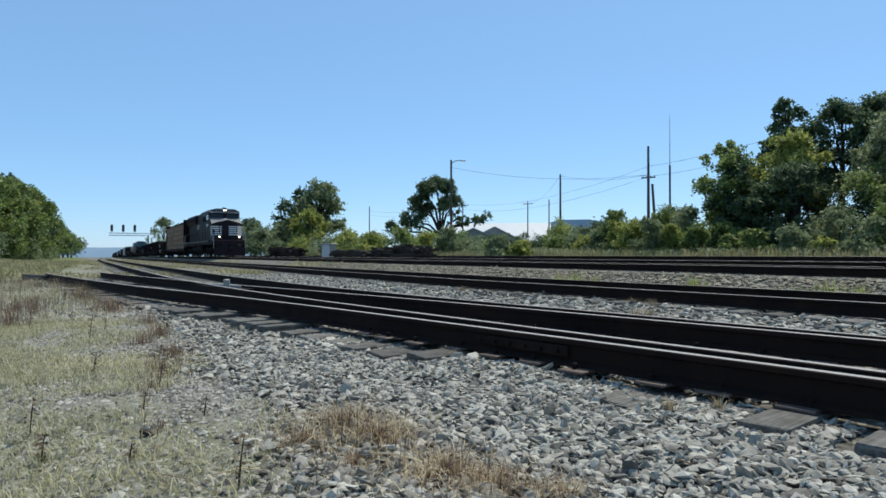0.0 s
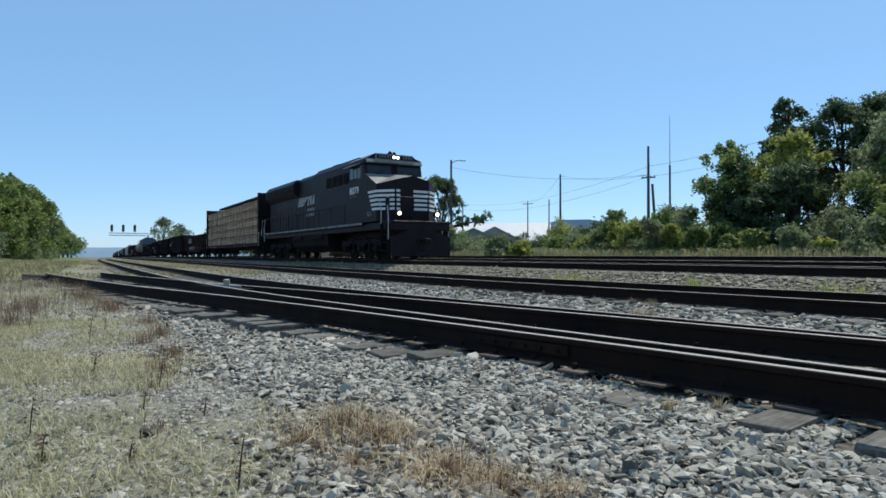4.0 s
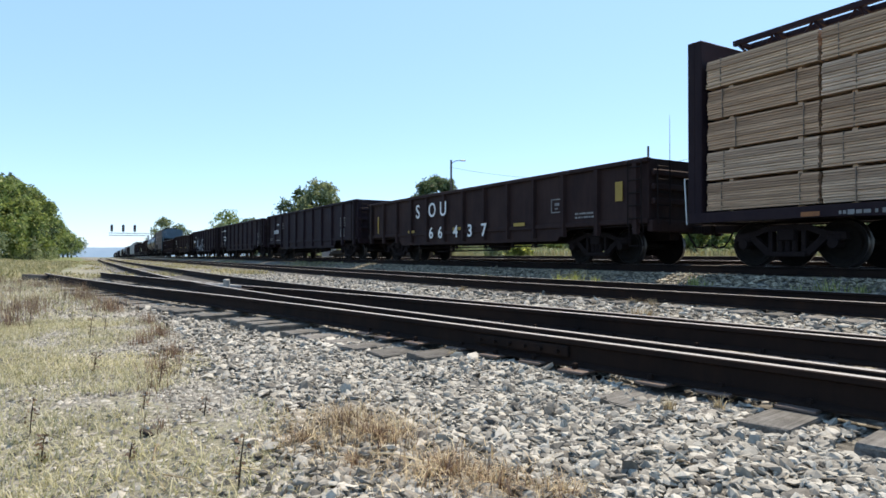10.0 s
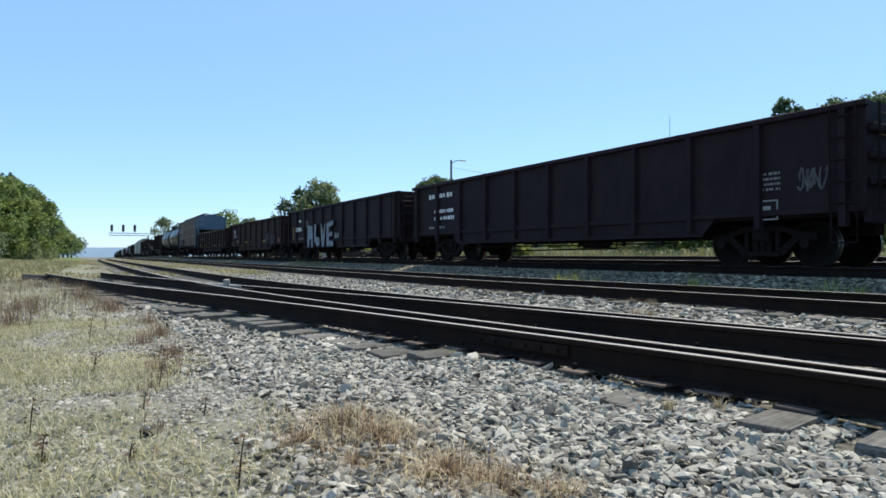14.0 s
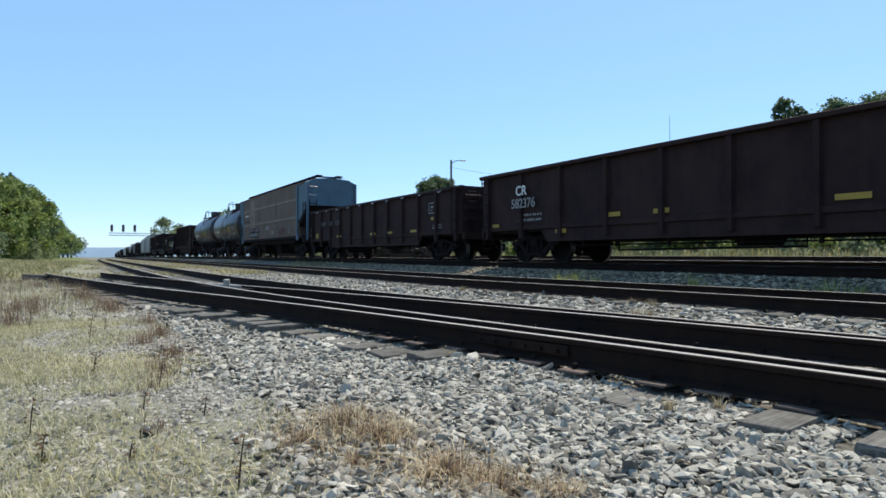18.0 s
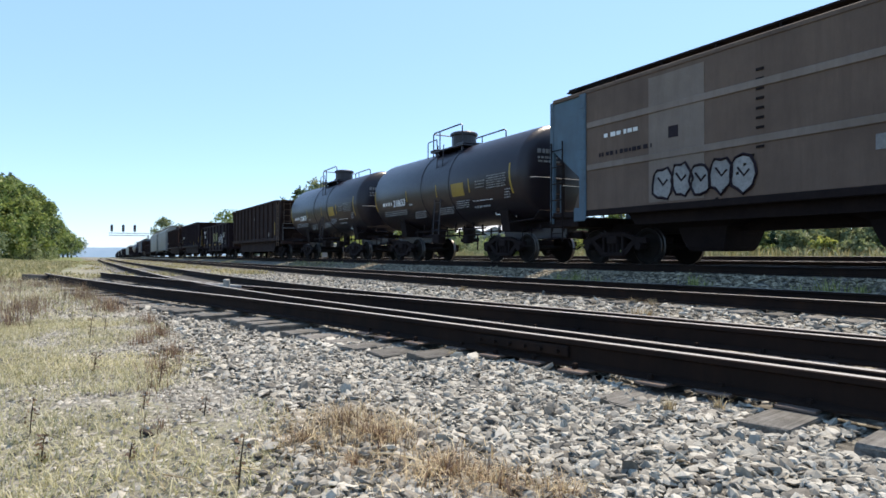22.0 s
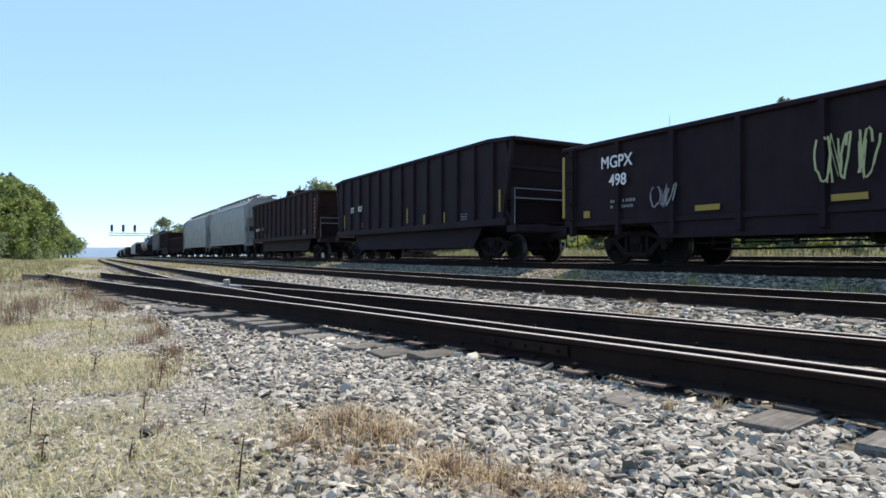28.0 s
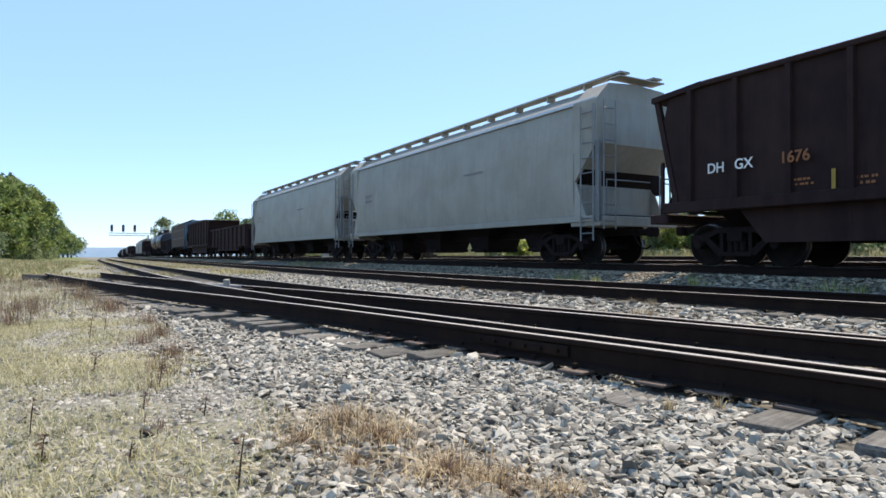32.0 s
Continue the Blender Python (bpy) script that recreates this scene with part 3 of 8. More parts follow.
part("bar", M().box(0, -0.032, 0.085, 0.92, 0.03, 0.075, 0.008), M_RAIL, jb)
for _i in range(6):
    part("bolt", M().cyl((-0.38 + 0.152 * _i, -0.045, 0.085), (-0.38 + 0.152 * _i, -0.075, 0.085), 0.015, 6), M_RAIL, jb)


# ---------------------------------------------------------------- trees and scrub
def leaf_cloud(name, centres, size, mat, seed, flat=0.35):
    """Many small folded leaves round the given points."""
    rng = np.random.default_rng(seed)
    c = np.asarray(centres, dtype=float)
    n = len(c)
    nrm = rng.normal(size=(n, 3))
    nrm[:, 2] += flat
    nrm /= np.linalg.norm(nrm, axis=1)[:, None]
    t = np.cross(nrm, rng.normal(size=(n, 3)))
    t /= np.linalg.norm(t, axis=1)[:, None]
    b = np.cross(nrm, t)
    s = size * rng.uniform(0.55, 1.35, n)[:, None]
    v = np.stack([c - t * s, c - b * s * 0.55 + nrm * s * 0.18, c + t * s, c + b * s * 0.55 + nrm * s * 0.18], 1).reshape(-1, 3)
    me = bpy.data.meshes.new(name)
    me.vertices.add(4 * n)
    me.vertices.foreach_set("co", v.ravel())
    me.loops.add(4 * n)
    me.loops.foreach_set("vertex_index", np.arange(4 * n))
    me.polygons.add(n)
    me.polygons.foreach_set("loop_start", np.arange(n) * 4)
    me.polygons.foreach_set("loop_total", np.full(n, 4))
    me.materials.append(mat)
    me.update(calc_edges=True)
    return me


def crown_points(rng, n, blobs, spread):
    """Leaf places along drooping sprays that grow out of many clumps. blobs: (x, y, z, radius)."""
    b = np.asarray(blobs)
    w = b[:, 3] ** 2
    per = 13
    k = n // per + 1
    pick = rng.choice(len(b), k, p=w / w.sum())
    d = rng.normal(size=(k, 3)) * np.array([1.0, 1.0, 0.75])
    d[:, 2] += 0.25
    d /= np.linalg.norm(d, axis=1)[:, None]
    ln = b[pick, 3] * rng.uniform(0.55, 1.05 + spread, k)
    t = rng.uniform(0.30, 1.0, (k, per)) ** 0.8
    p = b[pick, None, :3] + d[:, None, :] * (ln[:, None] * t)[..., None]
    p += rng.normal(size=(k, per, 3)) * (0.13 * b[pick, 3])[:, None, None]
    p[..., 2] -= 0.30 * ln[:, None] * t ** 2.5
    return p.reshape(-1, 3)[:n]


def tree(x, y, height, width, mat, seed, leaf=0.3, n=2600, base=0.28, label="leafy green tree", name="tree", clumps=26, trunk=0.03, lean=0.0, group=""):
    rng = np.random.default_rng(seed)
    rnd = random.Random(seed)
    leaf, n, clumps = leaf * 0.60, int(n * 2.7), int(clumps * 1.3)
    z = ground_z(x, y, False)
    root = thing(name, label, "tree", group, pose(x, y, z - 0.05, 0, 0, rnd.uniform(0, 360)))
    blobs, limbs = [], M()
    top = height * 0.94
    limbs.tube([(0, 0, 0), (lean * 0.3, 0, height * base), (lean, 0.1, height * 0.6), (lean * 1.2, 0, height * 0.85)], [height * trunk, height * trunk * 0.75, height * trunk * 0.4, height * trunk * 0.12], 8)
    for i in range(clumps):
        a = rnd.uniform(0, 2 * math.pi)
        f = rnd.random()
        zz = height * (base + (1 - base) * (0.12 + 0.80 * f))
        prof = math.sin(math.pi * min(1, 0.18 + 0.80 * f)) ** 0.7
        rr = width / 2 * prof * rnd.uniform(0.35, 0.95)
        br = width * rnd.choice((0.09, 0.12, 0.15, 0.19)) * rnd.uniform(0.9, 1.15)
        bx, by = lean + math.cos(a) * rr, math.sin(a) * rr
        blobs.append((bx, by, min(zz, top), br))
        if i % 3 == 0:
            s0 = height * (base + (zz / height - base) * 0.4)
            limbs.tube([(lean * 0.6, 0, s0), (bx * 0.5, by * 0.5, (s0 + zz) / 2), (bx, by, zz)], [height * trunk * 0.4, height * trunk * 0.22, height * trunk * 0.06], 5)
    part("trunk", limbs, M_BARK, root, "", smooth=True)
    part("crown", leaf_cloud("crown", crown_points(rng, n, blobs, 0.25), leaf, mat, seed), None, root, "many small leaves in uneven clumps")
    return root


def bush(x, y, height, width, mat, seed, leaf=0.16, n=900, label="dense green bush", name="bush", group=""):
    rng = np.random.default_rng(seed)
    rnd = random.Random(seed)
    leaf, n = leaf * 0.6, int(n * 2.2)
    root = thing(name, label, "bush", group, pose(x, y, ground_z(x, y, False) - 0.05))
    blobs, st = [], M()
    for i in range(11):
        a = rnd.uniform(0, 6.28)
        f = rnd.random()
        rr = width / 2 * rnd.uniform(0.0, 0.85) * (1 - 0.5 * f)
        blobs.append((math.cos(a) * rr, math.sin(a) * rr, height * (0.12 + 0.72 * f), width * rnd.uniform(0.13, 0.22)))
        if i < 5:
            st.tube([(0, 0, 0), (blobs[-1][0] * 0.6, blobs[-1][1] * 0.6, blobs[-1][2] * 0.6), blobs[-1][:3]], [0.035, 0.025, 0.01], 5)
    part("stem", st, M_BARK, root)
    pts = crown_points(rng, n, blobs, 0.35)
    pts[:, 2] = np.abs(pts[:, 2])
    part("foliage", leaf_cloud("foliage", pts, leaf, mat, seed), None, root)
    return root


# wood along the camera's side of the line
_r = random.Random(21)
for _i, (_x, _y, _h, _w) in enumerate([(-86, -9.5, 11.6, 8.5), (-92, -7.4, 12.2, 7.0), (-99, -8.6, 13.4, 8.5), (-105, -6.4, 12.4, 6.6), (-113, -8.0, 14.2, 8.0), (-122, -6.6, 12.6, 7.0),
                                       (-134, -6.6, 12.0, 7.5), (-148, -6.8, 12.5, 8.0), (-168, -7.4, 11.5, 8.0), (-186, -6.6, 12.0, 8.5), (-208, -6.0, 12.0, 9.0), (-235, -5.6, 11.5, 9.5), (-270, -5.0, 12.0, 11.0), (-310, -4.0, 12.5, 12.0), (-360, -3.0, 12.0, 13.0)]):
    tree(_x, _y + 0.5, _h * 0.86, _w, M_LEAF_DARK if _i % 3 == 2 else M_LEAF, 100 + _i, 0.34 if _x > -150 else 0.5, 3400 if _x > -150 else 1500, 0.10, "broad green tree at the edge of the wood", clumps=34, group="trees of the wood edge")
for _i in range(12):
    bush(-78 - 9 * _i, -7.0 + _r.uniform(-0.8, 0.8) + 0.18 * _i, _r.uniform(2.4, 3.8), _r.uniform(4, 6), M_LEAF if _i % 2 else M_LEAF_GREY, 140 + _i, 0.22, 900, "green scrub along the wood edge", group="scrub of the wood edge")

# thicket on the bank beyond the tracks
tree(-24.6, 41.3, 10.3, 3.9, M_LEAF_DARK, 201, 0.20, 5200, 0.35, "dark tree standing above the thicket", clumps=26, group="trees of the thicket")
tree(-22.0, 42.8, 9.8, 4.8, M_LEAF_DARK, 202, 0.20, 5600, 0.30, "dark tree standing above the thicket", clumps=28, group="trees of the thicket")
tree(-19.8, 43.4, 9.7, 5.4, M_LEAF_DARK, 203, 0.20, 5200, 0.25, "dark tree standing above the thicket", clumps=28, group="trees of the thicket")
tree(-16.7, 38.5, 7.6, 5.3, M_LEAF_GREY, 204, 0.19, 5200, 0.18, "grey-green tree in the thicket", clumps=28, group="trees of the thicket")
tree(-15.1, 36.0, 6.5, 5.0, M_LEAF, 205, 0.18, 4600, 0.12, "green tree in the thicket", clumps=26, group="trees of the thicket")
tree(-22.4, 37.8, 7.4, 4.6, M_LEAF_LIME, 206, 0.19, 5200, 0.32, "bright yellow-green tree in the thicket", clumps=26, group="trees of the thicket")
tree(-25.7, 36.1, 7.3, 5.0, M_LEAF, 207, 0.19, 4600, 0.15, "leafy tree at the edge of the thicket", clumps=26, group="trees of the thicket")
tree(-23.9, 35.2, 5.9, 4.2, M_LEAF_DARK, 208, 0.18, 4200, 0.06, "dark leafy tree low in the thicket", clumps=26, group="trees of the thicket")
tree(-20.8, 35.6, 5.5, 4.6, M_LEAF_DARK, 209, 0.18, 4200, 0.06, "dark leafy tree low in the thicket", clumps=26, group="trees of the thicket")
for _i, (_x, _y, _h, _w, _m) in enumerate([(-17.6, 33.6, 2.6, 3.6, M_LEAF_GREY), (-15.2, 33.2, 2.4, 3.2, M_LEAF), (-20.4, 33.4, 2.2, 3.0, M_LEAF_DARK), (-23.4, 32.8, 2.6, 2.6, M_LEAF), (-25.8, 32.6, 3.4, 2.8, M_LEAF_GREY), (-27.4, 33.0, 2.6, 2.8, M_LEAF_DARK),
                                           (-29.6, 33.4, 2.5, 3.2, M_LEAF), (-32.0, 34.0, 2.9, 3.4, M_LEAF_GREY), (-34.2, 34.6, 3.0, 3.0, M_LEAF_DARK), (-36.4, 37.0, 2.6, 3.2, M_LEAF_GREY), (-28.6, 36.0, 3.8, 4.0, M_LEAF_DARK), (-31.5, 37.5, 3.4, 4.0, M_LEAF),
                                           (-14.5, 38.5, 4.6, 5.0, M_LEAF_DARK), (-17.8, 37.5, 4.4, 5.0, M_LEAF_DARK), (-21.0, 38.5, 4.8, 5.0, M_LEAF_DARK), (-25.0, 38.5, 4.6, 4.5, M_LEAF_DARK), (-28.5, 39.5, 4.0, 4.5, M_LEAF_DARK), (-33.0, 40.5, 3.4, 4.5, M_LEAF_GREY), (-37.5, 42.0, 2.8, 4.5, M_LEAF_GREY), (-13.0, 34.6, 3.4, 4.0, M_LEAF_GREY), (-18.6, 31.6, 1.3, 2.0, M_LEAF_GREY), (-22.0, 31.2, 1.2, 1.8, M_LEAF), (-26.5, 31.0, 1.4, 1.8, M_LEAF_GREY), (-14.0, 31.4, 1.6, 2.2, M_LEAF), (-16.6, 30.6, 1.0, 1.6, M_LEAF_LIME), (-28.6, 41.0, 4.6, 5.0, M_LEAF_DARK), (-26.2, 41.5, 5.0, 5.5, M_LEAF_DARK), (-23.2, 40.0, 5.4, 5.0, M_LEAF_DARK), (-20.4, 40.6, 5.4, 5.5, M_LEAF_DARK), (-17.6, 40.6, 5.2, 5.5, M_LEAF_DARK)]):
    bush(_x, _y, _h, _w, _m, 230 + _i, 0.15, 1500, "weedy green bush on the bank", group="bushes on the bank")

# trees in the middle distance
tree(-115, 40.0, 14.8, 9.5, M_LEAF_GREY, 301, 0.42, 3600, 0.22, "tall grey-green tree beyond the yard", clumps=36)
tree(-120, 37.5, 13.5, 8.5, M_LEAF_DARK, 302, 0.42, 3000, 0.22, "tall dark tree beyond the yard", clumps=32)
tree(-106, 34.8, 9.0, 7.0, M_LEAF_LIME, 303, 0.36, 3000, 0.15, "yellow-green tree beyond the yard", clumps=30)
# spreading oak with open limbs: a round upper crown, long low limbs to both sides
_z = ground_z(-86.5, 50.2, False)
oak = thing("tree", "spreading dark oak with open limbs and patchy crown", "tree", "", pose(-86.5, 50.2, _z, 0, 0, 59.7))
_ob, _lm, _rr = [], M(), random.Random(8)
_lm.tube([(0, 0, 0), (-0.2, 0, 2.0), (-0.1, 0.1, 3.6)], [0.5, 0.40, 0.32], 8)
for _u, _w, _zz, _n, _q in ([1.0 * v for v in row[:2]] + [row[2] * 1.2 - 0.2, row[3] + 2, row[4] * 1.22] for row in ((-9.6, 0.4, 3.3, 5, 0.75), (-7.6, -1.0, 4.3, 6, 0.9), (-5.4, 1.0, 4.9, 6, 1.0), (-4.6, 0.0, 7.3, 6, 1.15), (-2.8, -1.6, 8.6, 7, 1.2), (-0.9, 1.2, 9.4, 7, 1.2), (1.2, -0.6, 8.9, 6, 1.1), (2.2, 1.4, 7.2, 5, 1.0),
                            (-3.4, 2.0, 6.4, 6, 1.1), (0.6, -2.0, 6.6, 5, 1.0), (3.2, 0.4, 5.2, 3, 0.7), (5.4, -0.6, 4.4, 3, 0.7), (7.4, 0.3, 4.9, 4, 0.75), (1.6, 1.0, 3.6, 2, 0.6))):
    _lm.tube([(-0.1, 0, 2.8), (_u * 0.35, _w * 0.35, 2.8 + (_zz - 2.8) * 0.62), (_u * 0.7, _w * 0.7, 2.8 + (_zz - 2.8) * 0.80), (_u, _w, _zz)], [0.24, 0.17, 0.11, 0.04], 6)
    for _k in range(_n):
        _ob.append((_u * _rr.uniform(0.5, 1.04) + _rr.uniform(-0.7, 0.7), _w + _rr.uniform(-0.9, 0.9), _zz + _rr.uniform(-0.5, 0.7), _q * _rr.uniform(0.6, 1.0)))
part("trunk", _lm, M_BARK, oak, "dark bare limbs", smooth=True)
part("crown", leaf_cloud("crown", crown_points(np.random.default_rng(8), 24000, _ob, 0.2), 0.18, M_LEAF_DARK, 8), None, oak)
for _i, (_x, _y, _h, _w, _m) in enumerate([(-206, 42, 15.0, 13, M_LEAF), (-215, 46, 13.0, 12, M_LEAF_DARK), (-283, 31, 16.5, 15, M_LEAF_GREY), (-290, 38, 14, 14, M_LEAF_DARK), (-190, 36, 9, 11, M_LEAF_GREY), (-170, 40, 10, 11, M_LEAF_DARK),
                                           (-160, 47, 9.5, 11, M_LEAF), (-150, 36, 8.5, 11, M_LEAF_GREY), (-142, 41, 8.0, 10, M_LEAF_GREY), (-136, 34, 5.5, 9, M_LEAF_GREY), (-128, 38, 6.5, 9, M_LEAF_GREY)]):
    tree(_x, _y, _h, _w, _m, 320 + _i, 0.5, 1500, 0.12, "distant leafy tree beyond the yard", clumps=24, group="trees beyond the yard")
_r = random.Random(77)
for _i in range(30):
    _x = -112 + 2.6 * _i
    _y = 33.5 + _r.uniform(-3.5, 4.5) - max(0, (-70 - _x)) * 0.06
    if -47 < _x:
        _y += 3.0
    bush(_x, _y, _r.uniform(1.2, 3.0), _r.uniform(3.0, 5.5), _r.choice([M_LEAF, M_LEAF_GREY, M_LEAF_GREY, M_LEAF_DARK, M_LEAF_LIME]), 360 + _i, 0.20, 900, "weedy green scrub beyond the tracks", group="scrub beyond the tracks")

for _i, (_x, _y, _h, _w, _m) in enumerate([(-67, 27.0, 3.2, 5.0, M_LEAF_LIME), (-64, 28.0, 3.0, 5.0, M_LEAF), (-61, 27.5, 3.4, 5.0, M_LEAF_LIME), (-58, 29.0, 3.2, 4.5, M_LEAF), (-55, 30.0, 3.0, 4.5, M_LEAF_LIME), (-52, 30.5, 2.8, 4.0, M_LEAF_GREY),
                                           (-71, 28.0, 3.0, 5.0, M_LEAF), (-76, 27.0, 3.4, 6.0, M_LEAF_GREY), (-82, 26.5, 3.4, 6.0, M_LEAF_LIME), (-37.6, 26.8, 2.0, 3.0, M_LEAF_GREY), (-39.4, 27.4, 1.8, 2.6, M_LEAF), (-35.8, 27.4, 1.5, 2.4, M_LEAF_LIME),
                                           (-90.7, 62.7, 3.6, 6.0, M_LEAF_DARK), (-87.3, 66.8, 3.8, 6.0, M_LEAF_DARK), (-84, 69, 3.4, 6.0, M_LEAF_DARK), (-80.4, 70.5, 3.4, 6.0, M_LEAF_DARK), (-94, 60, 3.2, 6.0, M_LEAF_DARK)]):
    bush(_x, _y, _h, _w, _m, 400 + _i, 0.19, 1300, "weedy green scrub behind the old ties", group="scrub behind the old ties")
for _i, (_x, _y, _h, _w, _m) in enumerate([(-32.0, 32.5, 3.8, 2.6, M_LEAF), (-30.4, 31.4, 2.5, 2.6, M_LEAF_LIME), (-28.6, 31.2, 2.9, 3.0, M_LEAF_LIME), (-26.8, 30.6, 2.6, 2.8, M_LEAF_GREY), (-25.4, 30.7, 2.5, 2.4, M_LEAF_LIME), (-24.1, 31.0, 2.2, 2.2, M_LEAF),
                                           (-33.8, 33.0, 2.2, 3.2, M_LEAF_GREY), (-35.8, 33.6, 1.9, 3.2, M_LEAF_LIME), (-38.0, 34.2, 1.7, 3.2, M_LEAF_GREY), (-40.4, 35.0, 1.7, 3.4, M_LEAF), (-18.2, 30.8, 1.9, 2.4, M_LEAF_GREY), (-20.4, 31.0, 1.7, 2.0, M_LEAF), (-14.6, 30.4, 2.0, 2.6, M_LEAF_GREY)]):
    bush(_x, _y, _h, _w, _m, 430 + _i, 0.14, 1700, "yellow-green brush on the grassy bank", group="brush on the bank")

# ---------------------------------------------------------------- poles, wires, lamp
def utility_pole(x, y, h, arms=1, label="weathered wooden utility pole", r=0.15, name="utility_pole", pair=False):
    z = ground_z(x, y, False)
    root = thing(name, label, "utility pole", at=pose(x, y, z - 0.1, 0, 0, 35))
    part("pole", M().tube([(0, 0, 0), (0, 0, h)], [r, r * 0.65], 10), M_POLE, root)
    if pair:
        part("pole", M().tube([(0.7, 0.2, 0), (0.35, 0.1, h * 0.62)], [r, r * 0.7], 10), M_POLE, root, "leaning brace pole")
    for k in range(arms):
        arm = part("crossarm", M().box(0, 0.1, h - 0.5 - 0.8 * k, 2.2, 0.1, 0.12, 0.01), M_POLE, root)
        for q in (-0.95, -0.4, 0.4, 0.95):
            part("insulator", M().lathe([(0.03, 0), (0.05, 0.05), (0.04, 0.14)], 8, "z", (q, 0.1, h - 0.44 - 0.8 * k)), M_GALV, arm)
    return root


def wire(a, b, sag, name="overhead_wire"):
    a, b = Vector(a), Vector(b)
    pts = []
    for i in range(13):
        t = i / 12
        p = a.lerp(b, t)
        p.z -= sag * 4 * t * (1 - t)
        pts.append(p)
    w = part(name, M().tube(pts, 0.012, 4), M_UNDER)
    tagged(w, "thin dark overhead wire strung between the poles", "wire", "overhead wires")


_z = ground_z(-60, 36.1, False)
lamp = thing("yard_lamp", "tall dark yard light pole with one arm", "lamp post", at=pose(-60, 36.1, _z - 0.1, 0, 0, 60))
part("pole", M().tube([(0, 0, 0), (0, 0, 10.7)], [0.17, 0.11], 10), M_POLE, lamp)
part("lamp_arm", M().tube([(0, 0, 10.3), (0.5, 0, 10.6), (1.2, 0, 10.65)], 0.04, 6), M_UNDER, lamp)
part("lamp_head", M().box(1.35, 0, 10.63, 0.6, 0.26, 0.14, 0.05), M_GALV, lamp)
utility_pole(-57.7, 50.0, 9.2, 0, "bare dark wooden pole")
_p = utility_pole(-41.9, 47.3, 9.6, 0, "wooden utility pole with brace and one low crossarm", 0.16, pair=True)
_arm = part("crossarm", M().box(0, 0.1, 6.6, 1.3, 0.1, 0.12, 0.01), M_POLE, _p)
for _q in (-0.55, -0.2, 0.2, 0.55):
    part("insulator", M().lathe([(0.03, 0), (0.05, 0.05), (0.04, 0.14)], 8, "z", (_q, 0.1, 6.66)), M_GALV, _arm)
utility_pole(-93.4, 78.1, 10.5, 0)
utility_pole(-103.4, 80.8, 11.0, 1)
utility_pole(-101.7, 63.8, 9.8, 1)
utility_pole(-138.4, 60.4, 11.6, 0)
mast = thing("radio_mast", "thin pale radio mast behind the thicket", "mast", at=pose(-42.2, 50.7, 1.7))
part("lower_mast", M().tube([(0, 0, 0), (0, 0, 8.0)], [0.11, 0.09], 8), M_POLE, mast)
part("whip", M().tube([(0, 0, 8.0), (0, 0, 13.0)], [0.05, 0.02], 6), M_GALV, mast)
for _dz in (0.0, -1.0):
    wire((-138.4, 60.4, 11.3 + _dz), (-101.7, 63.8, 10.6 + _dz), 0.9)
    wire((-101.7, 63.8, 10.6 + _dz), (-41.9, 47.3, 9.3 + _dz), 1.5)
    wire((-41.9, 47.3, 9.3 + _dz), (-8, 40.0, 11.6 + _dz), 0.9)
wire((-60, 36.1, 10.6), (-41.9, 47.3, 8.5), 0.8)
wire((-103.4, 80.8, 12.0), (-57.7, 50.0, 10.3), 1.2)
wire((-57.7, 50.0, 10.3), (-41.9, 47.3, 8.5), 0.5)

# ---------------------------------------------------------------- sheds and yard clutter
def shed(x, y, w, d, wall, ridge, yaw, label):
    z = ground_z(x, y, False)
    root = thing("warehouse", label, "warehouse", at=pose(x, y, z - 0.2, 0, 0, yaw))
    prof = [(-d / 2, 0), (d / 2, 0), (d / 2, wall), (0, ridge), (-d / 2, wall)]
    part("wall", M().prism(prof, "x", -w / 2, w / 2), M_SHED, root, "grey sheet-metal walls")
    for s in (-1, 1):
        part("roof", M().prism([(s * (d / 2 + 0.4), wall - 0.15), (s * (d / 2 + 0.4), wall), (0, ridge + 0.16), (0, ridge + 0.02)], "x", -w / 2 - 0.4, w / 2 + 0.4), M_ROOF, root, "pale sheet-metal roof")
    for i in range(4):
        part("door", M().box(-w / 2 - 0.03, -d / 2 + d * (i + 0.5) / 4, 1.6, 0.08, 1.8, 3.0), M_UNDER, root)
    for i in range(6):
        part("window", M().box(-w / 2 + w * (i + 0.5) / 6, -d / 2 - 0.03, wall * 0.6, 2.0, 0.08, 1.0), M_GLASS, root)
    return root


shed(-124.1, 88, 24, 18, 4.2, 7.6, 52, "long grey warehouse with pale metal roof beyond the yard")
shed(-116, 75.5, 12, 9, 3.6, 5.6, 147, "small gabled grey shed beside the warehouse")
shed(-115, 80.5, 12, 9, 3.7, 6.0, 145, "small gabled grey shed beside the warehouse")
shed(-92, 76, 9, 6, 2.6, 3.2, 52, "low dark shed between the warehouse and the bank")

